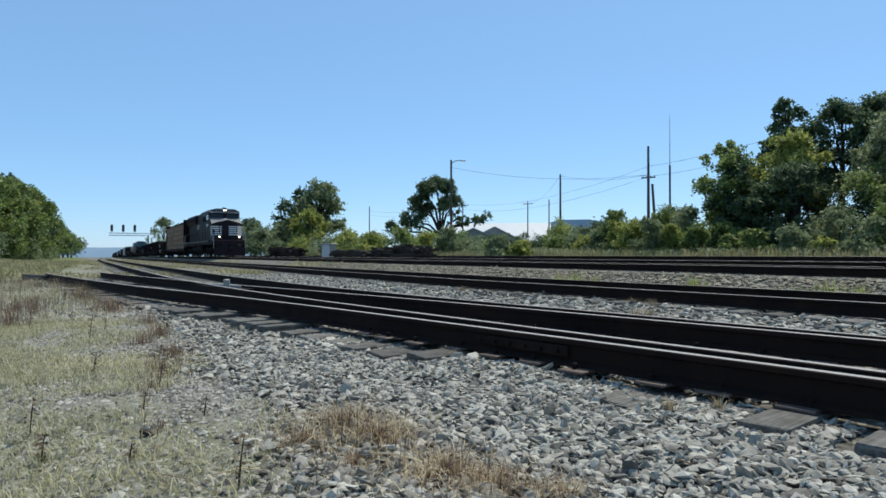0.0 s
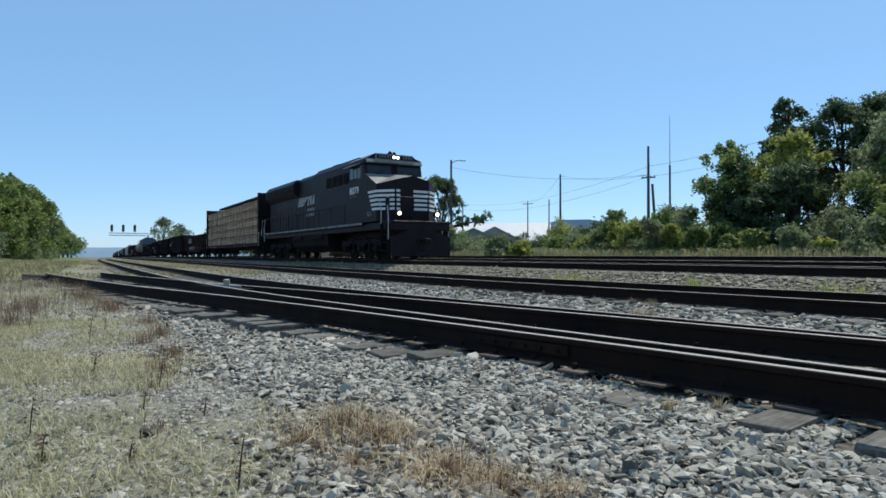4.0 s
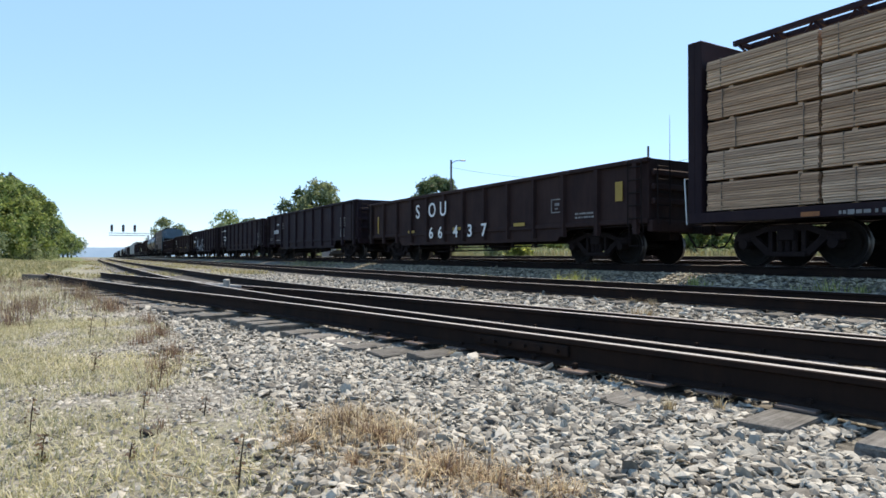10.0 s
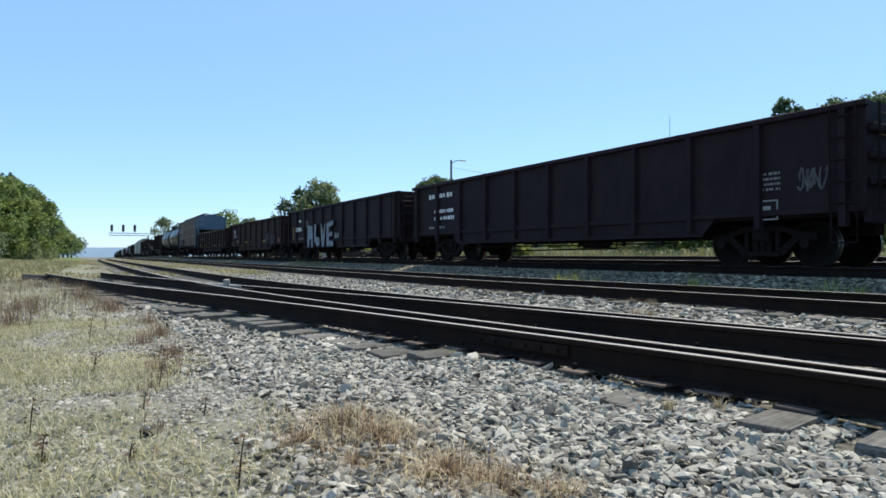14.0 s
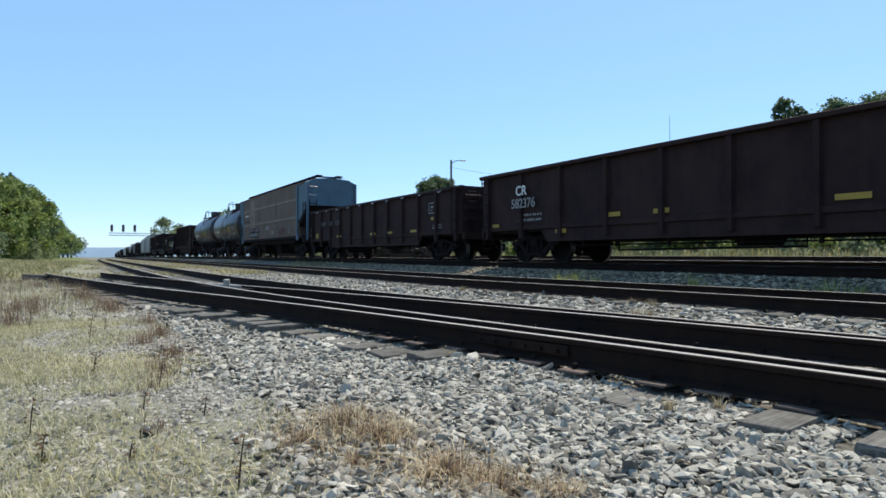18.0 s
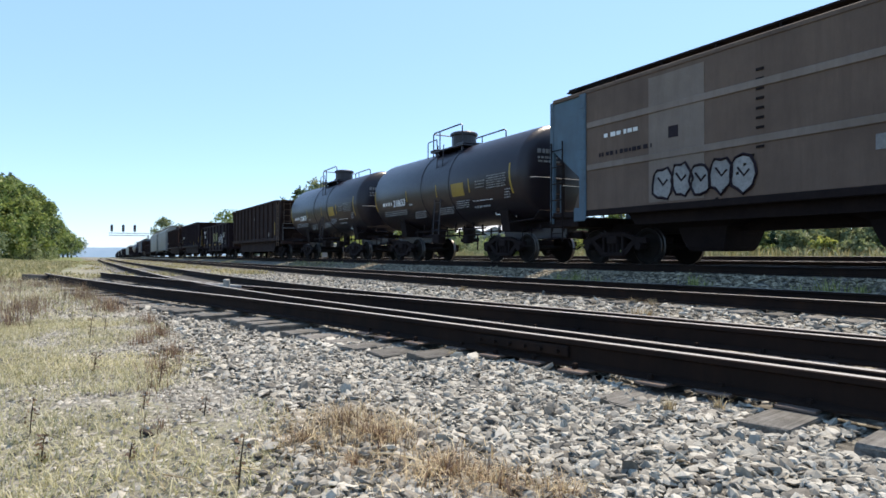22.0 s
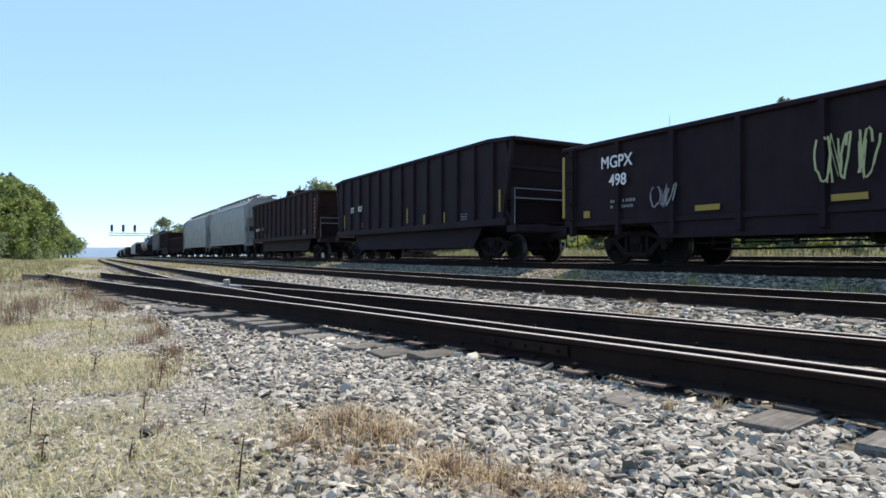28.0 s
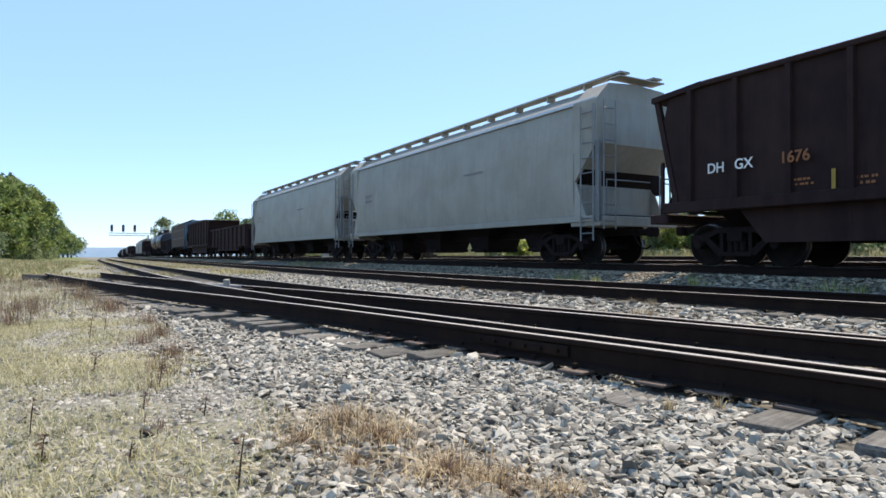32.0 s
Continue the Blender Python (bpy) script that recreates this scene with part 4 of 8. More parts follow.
OLD_TIE = M().box(0, 0, 0, 2.5, 0.23, 0.18, 0.01).mesh("old_tie", [M_BARK])
cab = thing("relay_cabinet", "grey trackside relay cabinet", "cabinet", at=pose(-58.6, 21.3, ground_z(-58.6, 21.3, False), 0, 0, 30))
part("body", M().box(0, 0, 0.78, 1.15, 0.9, 1.45, 0.03), M_GREY, cab)
part("roof", M().box(0, 0, 1.53, 1.3, 1.05, 0.08, 0.02), M_GALV, cab)
part("door", M().box(0.0, -0.47, 0.76, 1.0, 0.03, 1.25, 0.02), M_GALV, cab)
_r = random.Random(41)
for _i, (_x, _y, _n) in enumerate(((-78.5, 22.0, 54), (-75.0, 22.4, 48), (-71.5, 22.0, 42), (-55.6, 22.3, 30), (-53.2, 22.5, 30), (-50.9, 22.3, 24), (-48.6, 22.6, 36), (-46.2, 22.4, 36), (-43.9, 22.6, 42), (-41.6, 22.4, 36))):
    pl = thing("tie_pile", "untidy dark pile of old railway ties in weeds", "tie pile", "piles of old ties", pose(_x, _y, ground_z(_x, _y, False), 0, 0, _r.uniform(-14, 14)))
    for _k in range(_n):
        part("old_tie", OLD_TIE, None, pl, "", pose(_r.uniform(-0.7, 0.7), -0.9 + 0.3 * (_k % 6) + _r.uniform(-0.1, 0.1), 0.09 + 0.15 * (_k // 6), _r.uniform(-9, 9), _r.uniform(-7, 7), _r.uniform(-24, 24)))

# ---------------------------------------------------------------- signal bridge far down the line
_l, _dz, _ = bend(-222)
sg = thing("signal_bridge", "grey cantilever signal bridge with three signal heads", "signal bridge", at=pose(-222, 19.7, 0.4 + _dz))
part("mast", M().box(0, 0, 3.6, 0.5, 0.5, 7.2, 0.03), M_GALV, sg)
arm = M().box(0, -5.5, 7.0, 0.2, 11.5, 0.2).box(0, -5.5, 7.75, 0.2, 11.5, 0.2).box(0.6, -5.5, 7.0, 0.12, 11.5, 0.12)
for _i in range(12):
    arm.tube([(0, -11.2 + _i, 7.0), (0, -10.7 + _i, 7.75), (0, -10.2 + _i, 7.0)], 0.04, 4)
part("truss_arm", arm, M_GALV, sg)
for _y in (-3.9, -7.2, -10.4):
    hd = part("signal_head", M().box(-0.2, _y, 9.3, 0.25, 0.75, 2.1, 0.05), M_BLACK, sg, "black signal head on a post")
    part("head_post", M().tube([(0, _y, 7.7), (0, _y, 10.6)], 0.09, 6), M_GALV, hd)
    for _k in range(3):
        part("hood", M().lathe([(0.17, 0.0), (0.2, 0.35)], 10, "x", (0.1, _y, 8.6 + 0.65 * _k)), M_BLACK, hd)

# ---------------------------------------------------------------- far hills
hm = M()
_N = 60
for _i in range(_N + 1):
    _a = radians(62 + 140 * _i / _N)
    _d = 2400
    _hh = 30 + 14 * noise.noise((_i * 0.23, 3.0, 0)) + 8 * noise.noise((_i * 0.9, 1.0, 0)) + (110 if 0.48 < _i / _N < 0.60 else 0) * math.sin(math.pi * min(1, max(0, (_i / _N - 0.48) / 0.12)))
    _cx, _cy = math.cos(_a) * _d, math.sin(_a) * _d
    hm.v += [(_cx, _cy, -14), (_cx * 1.04, _cy * 1.04, max(6, _hh)), (_cx * 1.25, _cy * 1.25, -14)]
for _i in range(_N):
    _b = _i * 3
    hm.f += [(_b, _b + 3, _b + 4, _b + 1), (_b + 1, _b + 4, _b + 5, _b + 2)]
hm.m = [0] * len(hm.f)
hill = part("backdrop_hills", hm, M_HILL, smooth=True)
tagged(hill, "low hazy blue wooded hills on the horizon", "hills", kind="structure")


# ---------------------------------------------------------------- rolling stock: running gear
SPEED = 9.85


def progress(t):
    return SPEED * (t - 9.0e-4 * (t - 16) ** 2)


WHEEL_R = 0.455


def wheelset_mesh():
    m = M()
    for s in (-1, 1):
        m.slot = 0
        m.lathe([(0.09, s * 0.86), (0.12, s * 0.83), (0.16, s * 0.79), (0.30, s * 0.755), (0.375, s * 0.80), (0.385, s * 0.815), (WHEEL_R - 0.012, s * 0.81)], 22, "y", caps=False)
        m.slot = 1
        m.lathe([(WHEEL_R - 0.012, s * 0.81), (WHEEL_R, s * 0.80), (WHEEL_R + 0.004, s * 0.72), (WHEEL_R + 0.026, s * 0.705), (WHEEL_R + 0.026, s * 0.685)], 22, "y", caps=False)
        m.slot = 0
        m.lathe([(WHEEL_R + 0.024, s * 0.683), (0.38, s * 0.68), (0.34, s * 0.70), (0.1, s * 0.68)], 22, "y", caps=False)
    m.slot = 0
    m.cyl((0, -1.05, 0), (0, 1.05, 0), 0.08, 10)
    for s in (-1, 1):
        for k in range(3):
            a = k * 2.094
            m.box(math.cos(a) * 0.05, s * 1.06, math.sin(a) * 0.05, 0.03, 0.03, 0.03)
    return m.mesh("wheelset", [M_WHEEL, M_TREAD], True)


def sideframe_mesh(base):
    h = base / 2
    m = M()
    m.prism([(-h - 0.22, 0.52), (-h - 0.20, 0.66), (-h + 0.10, 0.68), (-0.36, 0.82), (0.36, 0.82), (h - 0.10, 0.68), (h + 0.20, 0.66), (h + 0.22, 0.52), (h - 0.12, 0.55), (0.42, 0.70), (-0.42, 0.70), (-h + 0.12, 0.55)], "y", -0.07, 0.07)
    m.prism([(-h + 0.10, 0.56), (-h + 0.24, 0.60), (-0.30, 0.30), (-0.34, 0.20), (-0.46, 0.24)], "y", -0.06, 0.06)
    m.prism([(h - 0.10, 0.56), (h - 0.24, 0.60), (0.30, 0.30), (0.34, 0.20), (0.46, 0.24)], "y", -0.06, 0.06)
    m.box(0, 0, 0.25, 0.76, 0.20, 0.10, 0.015)
    for x in (-0.33, 0.33):
        m.box(x, 0, 0.5, 0.08, 0.14, 0.44)
    for x in (-0.14, 0.0, 0.14):
        m.lathe([(0.055, 0.30), (0.06, 0.36), (0.055, 0.42), (0.06, 0.48), (0.055, 0.54), (0.06, 0.60)], 8, "z", (x, -0.02, 0))
    for x in (-h, h):
        m.cyl((x, -0.13, 0.455), (x, 0.10, 0.455), 0.10, 10)
        m.box(x, 0, 0.56, 0.26, 0.17, 0.12, 0.02)
    return m.mesh("side_frame", [M_UNDER])


MESH = {"wheelset": wheelset_mesh(), "frame": sideframe_mesh(1.78)}
MESH["bolster"] = M().box(0, 0, 0.62, 0.36, 2.3, 0.22, 0.02).cyl((0, 0, 0.7), (0, 0, 0.82), 0.2, 12).mesh("bolster", [M_UNDER])
MESH["coupler"] = M().box(-0.30, 0, 0.84, 0.7, 0.14, 0.18, 0.02).box(0.12, 0.03, 0.84, 0.26, 0.30, 0.26, 0.05).box(0.22, -0.12, 0.84, 0.18, 0.10, 0.24, 0.03).mesh("coupler", [M_UNDER])
MESH["hose"] = M().tube([(0, 0, 0.85), (0.12, 0.02, 0.6), (0.25, 0.05, 0.42), (0.42, 0.07, 0.40), (0.55, 0.08, 0.48)], 0.022, 6).mesh("air_hose", [M_UNDER])
ROLLING = []


def truck(car, x):
    t = part("truck", MESH["bolster"], None, car, "cast steel freight truck caked with grime", pose(x, 0, 0))
    for s in (-1.03, 1.03):
        part("side_frame", MESH["frame"], None, t, "", pose(0, s, 0, 0, 0, 0 if s < 0 else 180))
    for dx in (-0.89, 0.89):
        w = part("wheelset", MESH["wheelset"], None, t, "steel wheels with bright worn treads", pose(dx, 0, 0.455))
        ROLLING.append((w, dx, 0.455, WHEEL_R, car))
    return t


def ends_gear(car, half, cushion=0.35):
    for s in (-1, 1):
        part("coupler", MESH["coupler"], None, car, "", pose(s * (half + cushion), 0, 0, 0, 0, 0 if s > 0 else 180))
        part("air_hose", MESH["hose"], None, car, "", pose(s * (half + 0.05), -0.25 * s, 0, 0, 0, 0 if s > 0 else 180))


def ladder_mesh(h, w, rungs, plane="x", stile=0.022):
    """Ladder in the xz plane ('x') or in the yz plane ('y'), foot at the origin."""
    m = M()
    def p(a, z):
        return (a, 0, z) if plane == "x" else (0, a, z)
    for a in (-w / 2, w / 2):
        m.tube([p(a, 0), p(a, h)], stile, 4)
    for i in range(rungs):
        z = (i + 0.5) * h / rungs
        m.tube([p(-w / 2, z), p(w / 2, z)], 0.016, 4)
    return m


def patch(car, x, z, w, h, mat, side_y, name="reflector", label="yellow reflective strip"):
    return part(name, M().box(x, side_y, z, w, 0.012, h), mat, car, label)


CARS = []


def new_car(name, label, category, front, rear, group="freight cars of the train"):
    car = thing(name, label, category, group)
    CARS.append((car, (front + rear) / 2))
    return car, front - rear


def gondola(front, rear, top, paint, label, ribs=12, low=0.62, detail=True, flange=0.16, sill_mat=None, load=0.0, name="gondola_car"):
    car, L = new_car(name, label, "gondola car", front, rear)
    h = L / 2
    W = 1.50
    tx = h - 2.15
    cut = h - 3.25
    # each side: a plate whose lower edge steps up over the trucks
    outline = [(-h, 1.02), (-cut - 0.35, 1.02), (-cut, low), (cut, low), (cut + 0.35, 1.02), (h, 1.02), (h, top - 0.06), (-h, top - 0.06)]
    for s in (-1, 1):
        m = M().prism(outline, "y", s * (W - 0.05), s * W)
        part("side_panel", m, paint, car)
        part("top_chord", M().box(0, s * (W + 0.02), top - 0.05, L + 0.06, flange, 0.11, 0.015), paint, car)
        part("side_sill", M().box(0, s * (W + 0.02), 1.04, L, 0.07, 0.12, 0.01), sill_mat or paint, car)
    rib = M().prism([(-0.05, 0), (0.05, 0), (0.085, 0), (0.06, -0.11), (-0.06, -0.11), (-0.085, 0)], "z", max(low, 0.7) + 0.03, top - 0.1).mesh("rib", [paint])
    n = ribs
    for i in range(n):
        x = -h + 0.35 + (L - 0.7) * i / (n - 1)
        for s in ((-1, 1) if detail else (-1,)):
            part("rib", rib, None, car, "", pose(x, s * W, 0, 0, 0, 0 if s < 0 else 180))
    for s in (-1, 1):
        e = M().box(s * (h - 0.04), 0, (top + 1.0) / 2, 0.08, 2 * W - 0.1, top - 1.02)
        for k in range(3):
            part("end_rib", M().box(s * (h + 0.05), 0, 1.35 + k * (top - 1.5) / 3 + 0.15, 0.10, 2 * W - 0.12, 0.16, 0.03), paint, car)
        part("end_panel", e, paint, car)
        part("end_sill", M().box(s * (h + 0.02), 0, 0.92, 0.16, 2 * W, 0.28, 0.02), paint, car)
        if detail:
            part("ladder", ladder_mesh(top - 1.0, 0.42, 5, "x"), M_UNDER, car, "", pose(s * (h - 0.32), -W - 0.13, 0.95))
            part("end_ladder", ladder_mesh(top - 1.0, 0.42, 5, "y"), M_UNDER, car, "", pose(s * (h + 0.14), -W + 0.35, 0.95))
            part("stirrup", M().tube([(s * (h - 0.55), -W - 0.06, 0.95), (s * (h - 0.55), -W - 0.06, 0.45), (s * (h - 0.12), -W - 0.06, 0.45), (s * (h - 0.12), -W - 0.06, 0.95)], 0.02, 5), M_UNDER, car)
    part("floor", M().box(0, 0, 0.98, L - 0.1, 2 * W - 0.12, 0.10).box(0, 0, 0.78, L - 1.0, 0.36, 0.34), M_UNDER, car)
    if detail:
        part("brake_reservoir", M().lathe([(0.16, -0.5), (0.2, -0.45), (0.2, 0.45), (0.16, 0.5)], 10, "x", (0.9, -0.6, 0.62)), M_UNDER, car)
        part("brake_lever", M().tube([(-2.6, -1.1, 0.62), (-2.6, -1.1, 0.36), (2.2, -1.15, 0.40), (2.2, -1.15, 0.66)], 0.025, 5), M_UNDER, car)
        hang = M().tube([(-cut + 0.8, -1.25, 0.50), (cut - 0.8, -1.25, 0.50)], 0.02, 5)
        for k in range(6):
            hang.box(-cut + 1.2 + (2 * cut - 2.4) * k / 5 + 0.3 * math.sin(5 * k), -1.25, 0.58, 0.07, 0.06, 0.26)
        part("brake_pipe", hang, M_UNDER, car, "brake pipe on short hangers")
    if load > 0:
        m = M()
        N, K = 28, 7
        rr = random.Random(int(-front))
        for i in range(N + 1):
            for k in range(K + 1):
                edge = min(i, N - i, 3) / 3 * math.sin(math.pi * k / K) ** 0.6
                m.v.append((-h + 0.15 + (L - 0.3) * i / N, -W + 0.1 + (2 * W - 0.2) * k / K, top - 0.35 + load * edge + rr.uniform(-0.06, 0.06)))
        m.f = [(i * (K + 1) + k, (i + 1) * (K + 1) + k, (i + 1) * (K + 1) + k + 1, i * (K + 1) + k + 1) for i in range(N) for k in range(K)]
        m.m = [0] * len(m.f)
        part("scrap_load", m, M_RUST, car, "uneven scrap load")
    for s in (-1, 1):
        truck(car, s * tx)
    ends_gear(car, h)
    return car, L, W + 0.008


def covered_hopper(front, rear, top, paint, end_paint, label, round_side=False, detail=True, name="covered_hopper_car", lead=0.0):
    car, L = new_car(name, label, "covered hopper", front, rear)
    h = L / 2
    W = 1.55
    low = 1.22 if round_side else 1.36
    rz = top - (0.66 if round_side else 0.42)
    if round_side:
        prof = [(W - 0.10, low), (W - 0.02, low + 0.5), (W, 2.4), (W - 0.04, 3.2), (W - 0.10, rz - 0.15), (W - 0.17, rz + 0.02), (W - 0.85, top - 0.14), (0, top - 0.08)]
    else:
        prof = [(W - 0.02, low), (W, low + 0.05), (W, rz), (W - 0.05, rz + 0.08), (W - 0.7, top - 0.2), (0, top - 0.12)]
    hb = h - (0.95 if round_side else 1.36)
    full = prof + [(-a, b) for a, b in prof[-2::-1]]
    part("body", M().prism(full, "x", -hb, hb), paint, car, smooth=round_side)
    metal = M_STEELGREY if round_side else end_paint
    for s in (-1, 1):
        he = h + (lead if s > 0 else 0.0)
        # upper end compartment with a raked lower edge, open below it
        ecut = [(s * hb, rz), (s * (he - 0.10), rz), (s * (he - 0.10), 3.15), (s * hb, 2.15)]
        part("end_wall", M().prism(ecut, "y", -W + 0.03, W - 0.03), end_paint if not round_side else paint, car, "dusty end compartment over the raked sheet")
        cap = [(-W + 0.05, rz), (W - 0.05, rz), (W - 0.5, top - 0.2), (0, top - 0.12), (-W + 0.5, top - 0.2)]
        part("end_cap", M().prism(cap, "x", s * hb, s * (he - 0.12)), end_paint, car)
        part("slope_sheet", M().prism([(s * (hb - 0.9), low + 0.02), (s * (hb - 0.75), low + 0.02), (s * (he - 0.12), 3.14), (s * (he - 0.25), 3.14)], "y", -W + 0.12, W - 0.12), M_UNDER, car)
        part("end_sill", M().box(s * (he - 0.55), 0, 1.12, 1.1, 2 * W - 0.1, 0.26, 0.02), paint if round_side else M_UNDER, car)
        for y in (-W + 0.07, W - 0.07):
            post = M().box(s * (he - 0.07), y, (3.2 + 1.1) / 2 if round_side else (rz + 1.1) / 2, 0.14, 0.12, 2.1 if round_side else rz - 1.1, 0.015)
            for k in range(0 if round_side else 13):
                post.box(s * (he - 0.07), y + (-0.065 if y < 0 else 0.065), 1.3 + 0.25 * k, 0.05, 0.02, 0.05)
            part("corner_post", post, metal, car)
            part("shear_plate", M().prism([(s * hb, low), (s * (hb + 0.45), low), (s * hb, low + 1.1)], "y", y - 0.02, y + 0.02), paint, car)
        if detail:
            tall = rz - 0.75 if round_side else 2.75
            part("ladder", ladder_mesh(tall, 0.46, 9 if round_side else 6, "x", 0.026), metal if round_side else M_UNDER, car, "bolted side ladder", pose(s * (he - 0.36), -W - 0.05, 0.6))
            part("end_ladder", ladder_mesh(tall - 0.2, 0.42, 8 if round_side else 6, "y", 0.026), metal if round_side else M_UNDER, car, "bolted end ladder", pose(s * (he + 0.05), -W + 0.36, 0.9))
            if not round_side:
                for z in (rz - 0.25, rz - 0.75):
                    part("grab_iron", M().tube([(s * he, -W + 0.12, z), (s * (he + 0.09), -W + 0.14, z - 0.03), (s * (he + 0.09), -W + 0.58, z - 0.03), (s * he, -W + 0.6, z)], 0.018, 5), M_GALV, car, "pale bent grab iron")
            part("end_platform", M().box(s * (he - 0.2), 0, 1.30, 0.34, 2.5, 0.03).tube([(s * (he - 0.05), -1.2, 1.30), (s * (he - 0.05), -1.2, 2.2), (s * (he - 0.05), 1.2, 2.2), (s * (he - 0.05), 1.2, 1.30)], 0.02, 5), metal, car)
            part("brake_wheel", M().lathe([(0.24, 0.0), (0.28, 0.02), (0.24, 0.04)], 14, "x", (s * (he + 0.06), 0.55, 2.1)), M_UNDER, car)
        part("side_sill", M().box(0, s * (W - 0.03), low - 0.04, L - 0.3, 0.10, 0.16, 0.015), paint if round_side else M_UNDER, car)
        part("roof_rail", M().box(0, s * (W - 0.03 if not round_side else W - 0.13), rz + (0.0 if not round_side else 0.02), L - 0.3, 0.10, 0.10, 0.012), M_GALV if round_side else paint, car)
        if not round_side:
            part("skirt", M().prism([(-hb + 1.2, low), (hb - 1.2, low), (hb - 1.5, 0.98), (-hb + 1.5, 0.98)], "y", s * 1.22, s * 1.26), M_UNDER, car)
    bays = 4 if round_side else 3
    for i in range(bays):
        x0 = -hb + 0.9 + (2 * hb - 1.8) * i / bays
        x1 = -hb + 0.9 + (2 * hb - 1.8) * (i + 1) / bays
        c = (x0 + x1) / 2
        wide = 0.66
        chute = M()
        rings = ((x0 + 0.05, x1 - 0.05, 1.22, low), (c - wide, c + wide, 0.72, 0.88), (c - 0.50, c + 0.50, 0.62, 0.42), (c - 0.42, c + 0.42, 0.56, 0.32))
        chute.v = [p for a, b, y, z in rings for p in ((a, -y, z), (b, -y, z), (b, y, z), (a, y, z))]
        chute.f = [(4 * k + q, 4 * k + (q + 1) % 4, 4 * k + 4 + (q + 1) % 4, 4 * k + 4 + q) for k in range(3) for q in range(4)] + [(0, 1, 2, 3), (12, 13, 14, 15)]
        chute.m = [0] * len(chute.f)
        part("discharge_hopper", chute, M_UNDER, car, "sloped discharge hopper")
        if round_side and detail:
            for s in (-1, 1):
                part("gate_box", M().box(c, s * 0.70, 0.40, 0.8, 0.14, 0.10, 0.02), M_UNDER, car)
    for y in (-0.62, 0.62):
        m = M().box(0, y, top + (0.09 if round_side else 0.05), L + 0.1, 0.34, 0.05)
        for i in range(10):
            m.box(-hb + 0.4 + (2 * hb - 0.8) * i / 9, y, top - 0.01, 0.05, 0.3, 0.18)
        part("roof_walk", m, M_GREY if round_side else M_UNDER, car, "grated roof walk")
    for s in (-1, 1):
        part("roof_step", M().box(s * (h - 0.15), 0, top - 0.02, 0.45, 1.7, 0.03), M_GREY if round_side else M_UNDER, car)
    nh = 12 if round_side else 8
    hatch = M().box(0, 0, 0, 1.05, 0.55, 0.14, 0.03).mesh("hatch_cover", [end_paint])
    for i in range(nh):
        part("hatch_cover", hatch, None, car, "", pose(-hb + 0.9 + (2 * hb - 1.8) * i / (nh - 1), 0, top - 0.02))
    part("centre_sill", M().box(0, 0, 0.92, L - 0.2, 0.4, 0.3), M_UNDER, car)
    if not round_side:
        for s in (-1, 1):
            sp = M().box(s * (hb - 0.0), -W - 0.02, (rz + 1.15) / 2, 0.24, 0.05, rz - 1.2, 0.01)
            for k in range(11):
                sp.box(s * hb, -W - 0.05, 1.45 + k * 0.27, 0.16, 0.02, 0.10)
            part("side_post", sp, end_paint, car, "pale riveted side post")
            part("jack_pad", M().box(s * (hb + 0.12), -W - 0.03, 1.3, 0.42, 0.05, 0.36, 0.02), end_paint, car)
            part("belt_rail", M().box(0, -W - 0.015, 3.05 + 0.55 * s, 2 * hb - 0.3, 0.035, 0.15, 0.010), M_PALETAN, car, "paler raised belt rail")
            rv = M()
            for k in range(9):
                rv.box(s * 2.34 + 0.15, -W - 0.012, 2.35 + 0.19 * k, 0.16, 0.02, 0.05)
            part("rivet_row", rv, M_UNDER, car)
            for k in range(6):
                part("brace_rivet", M().box(s * 2.34 + 0.15 + s * (0.16 + 0.16 * k), -W - 0.012, 2.2 - 0.16 * k, 0.06, 0.02, 0.06), M_UNDER, car)
    for s in (-1, 1):
        truck(car, s * (h - 1.95))
    ends_gear(car, h - 0.1)
    return car, L, W


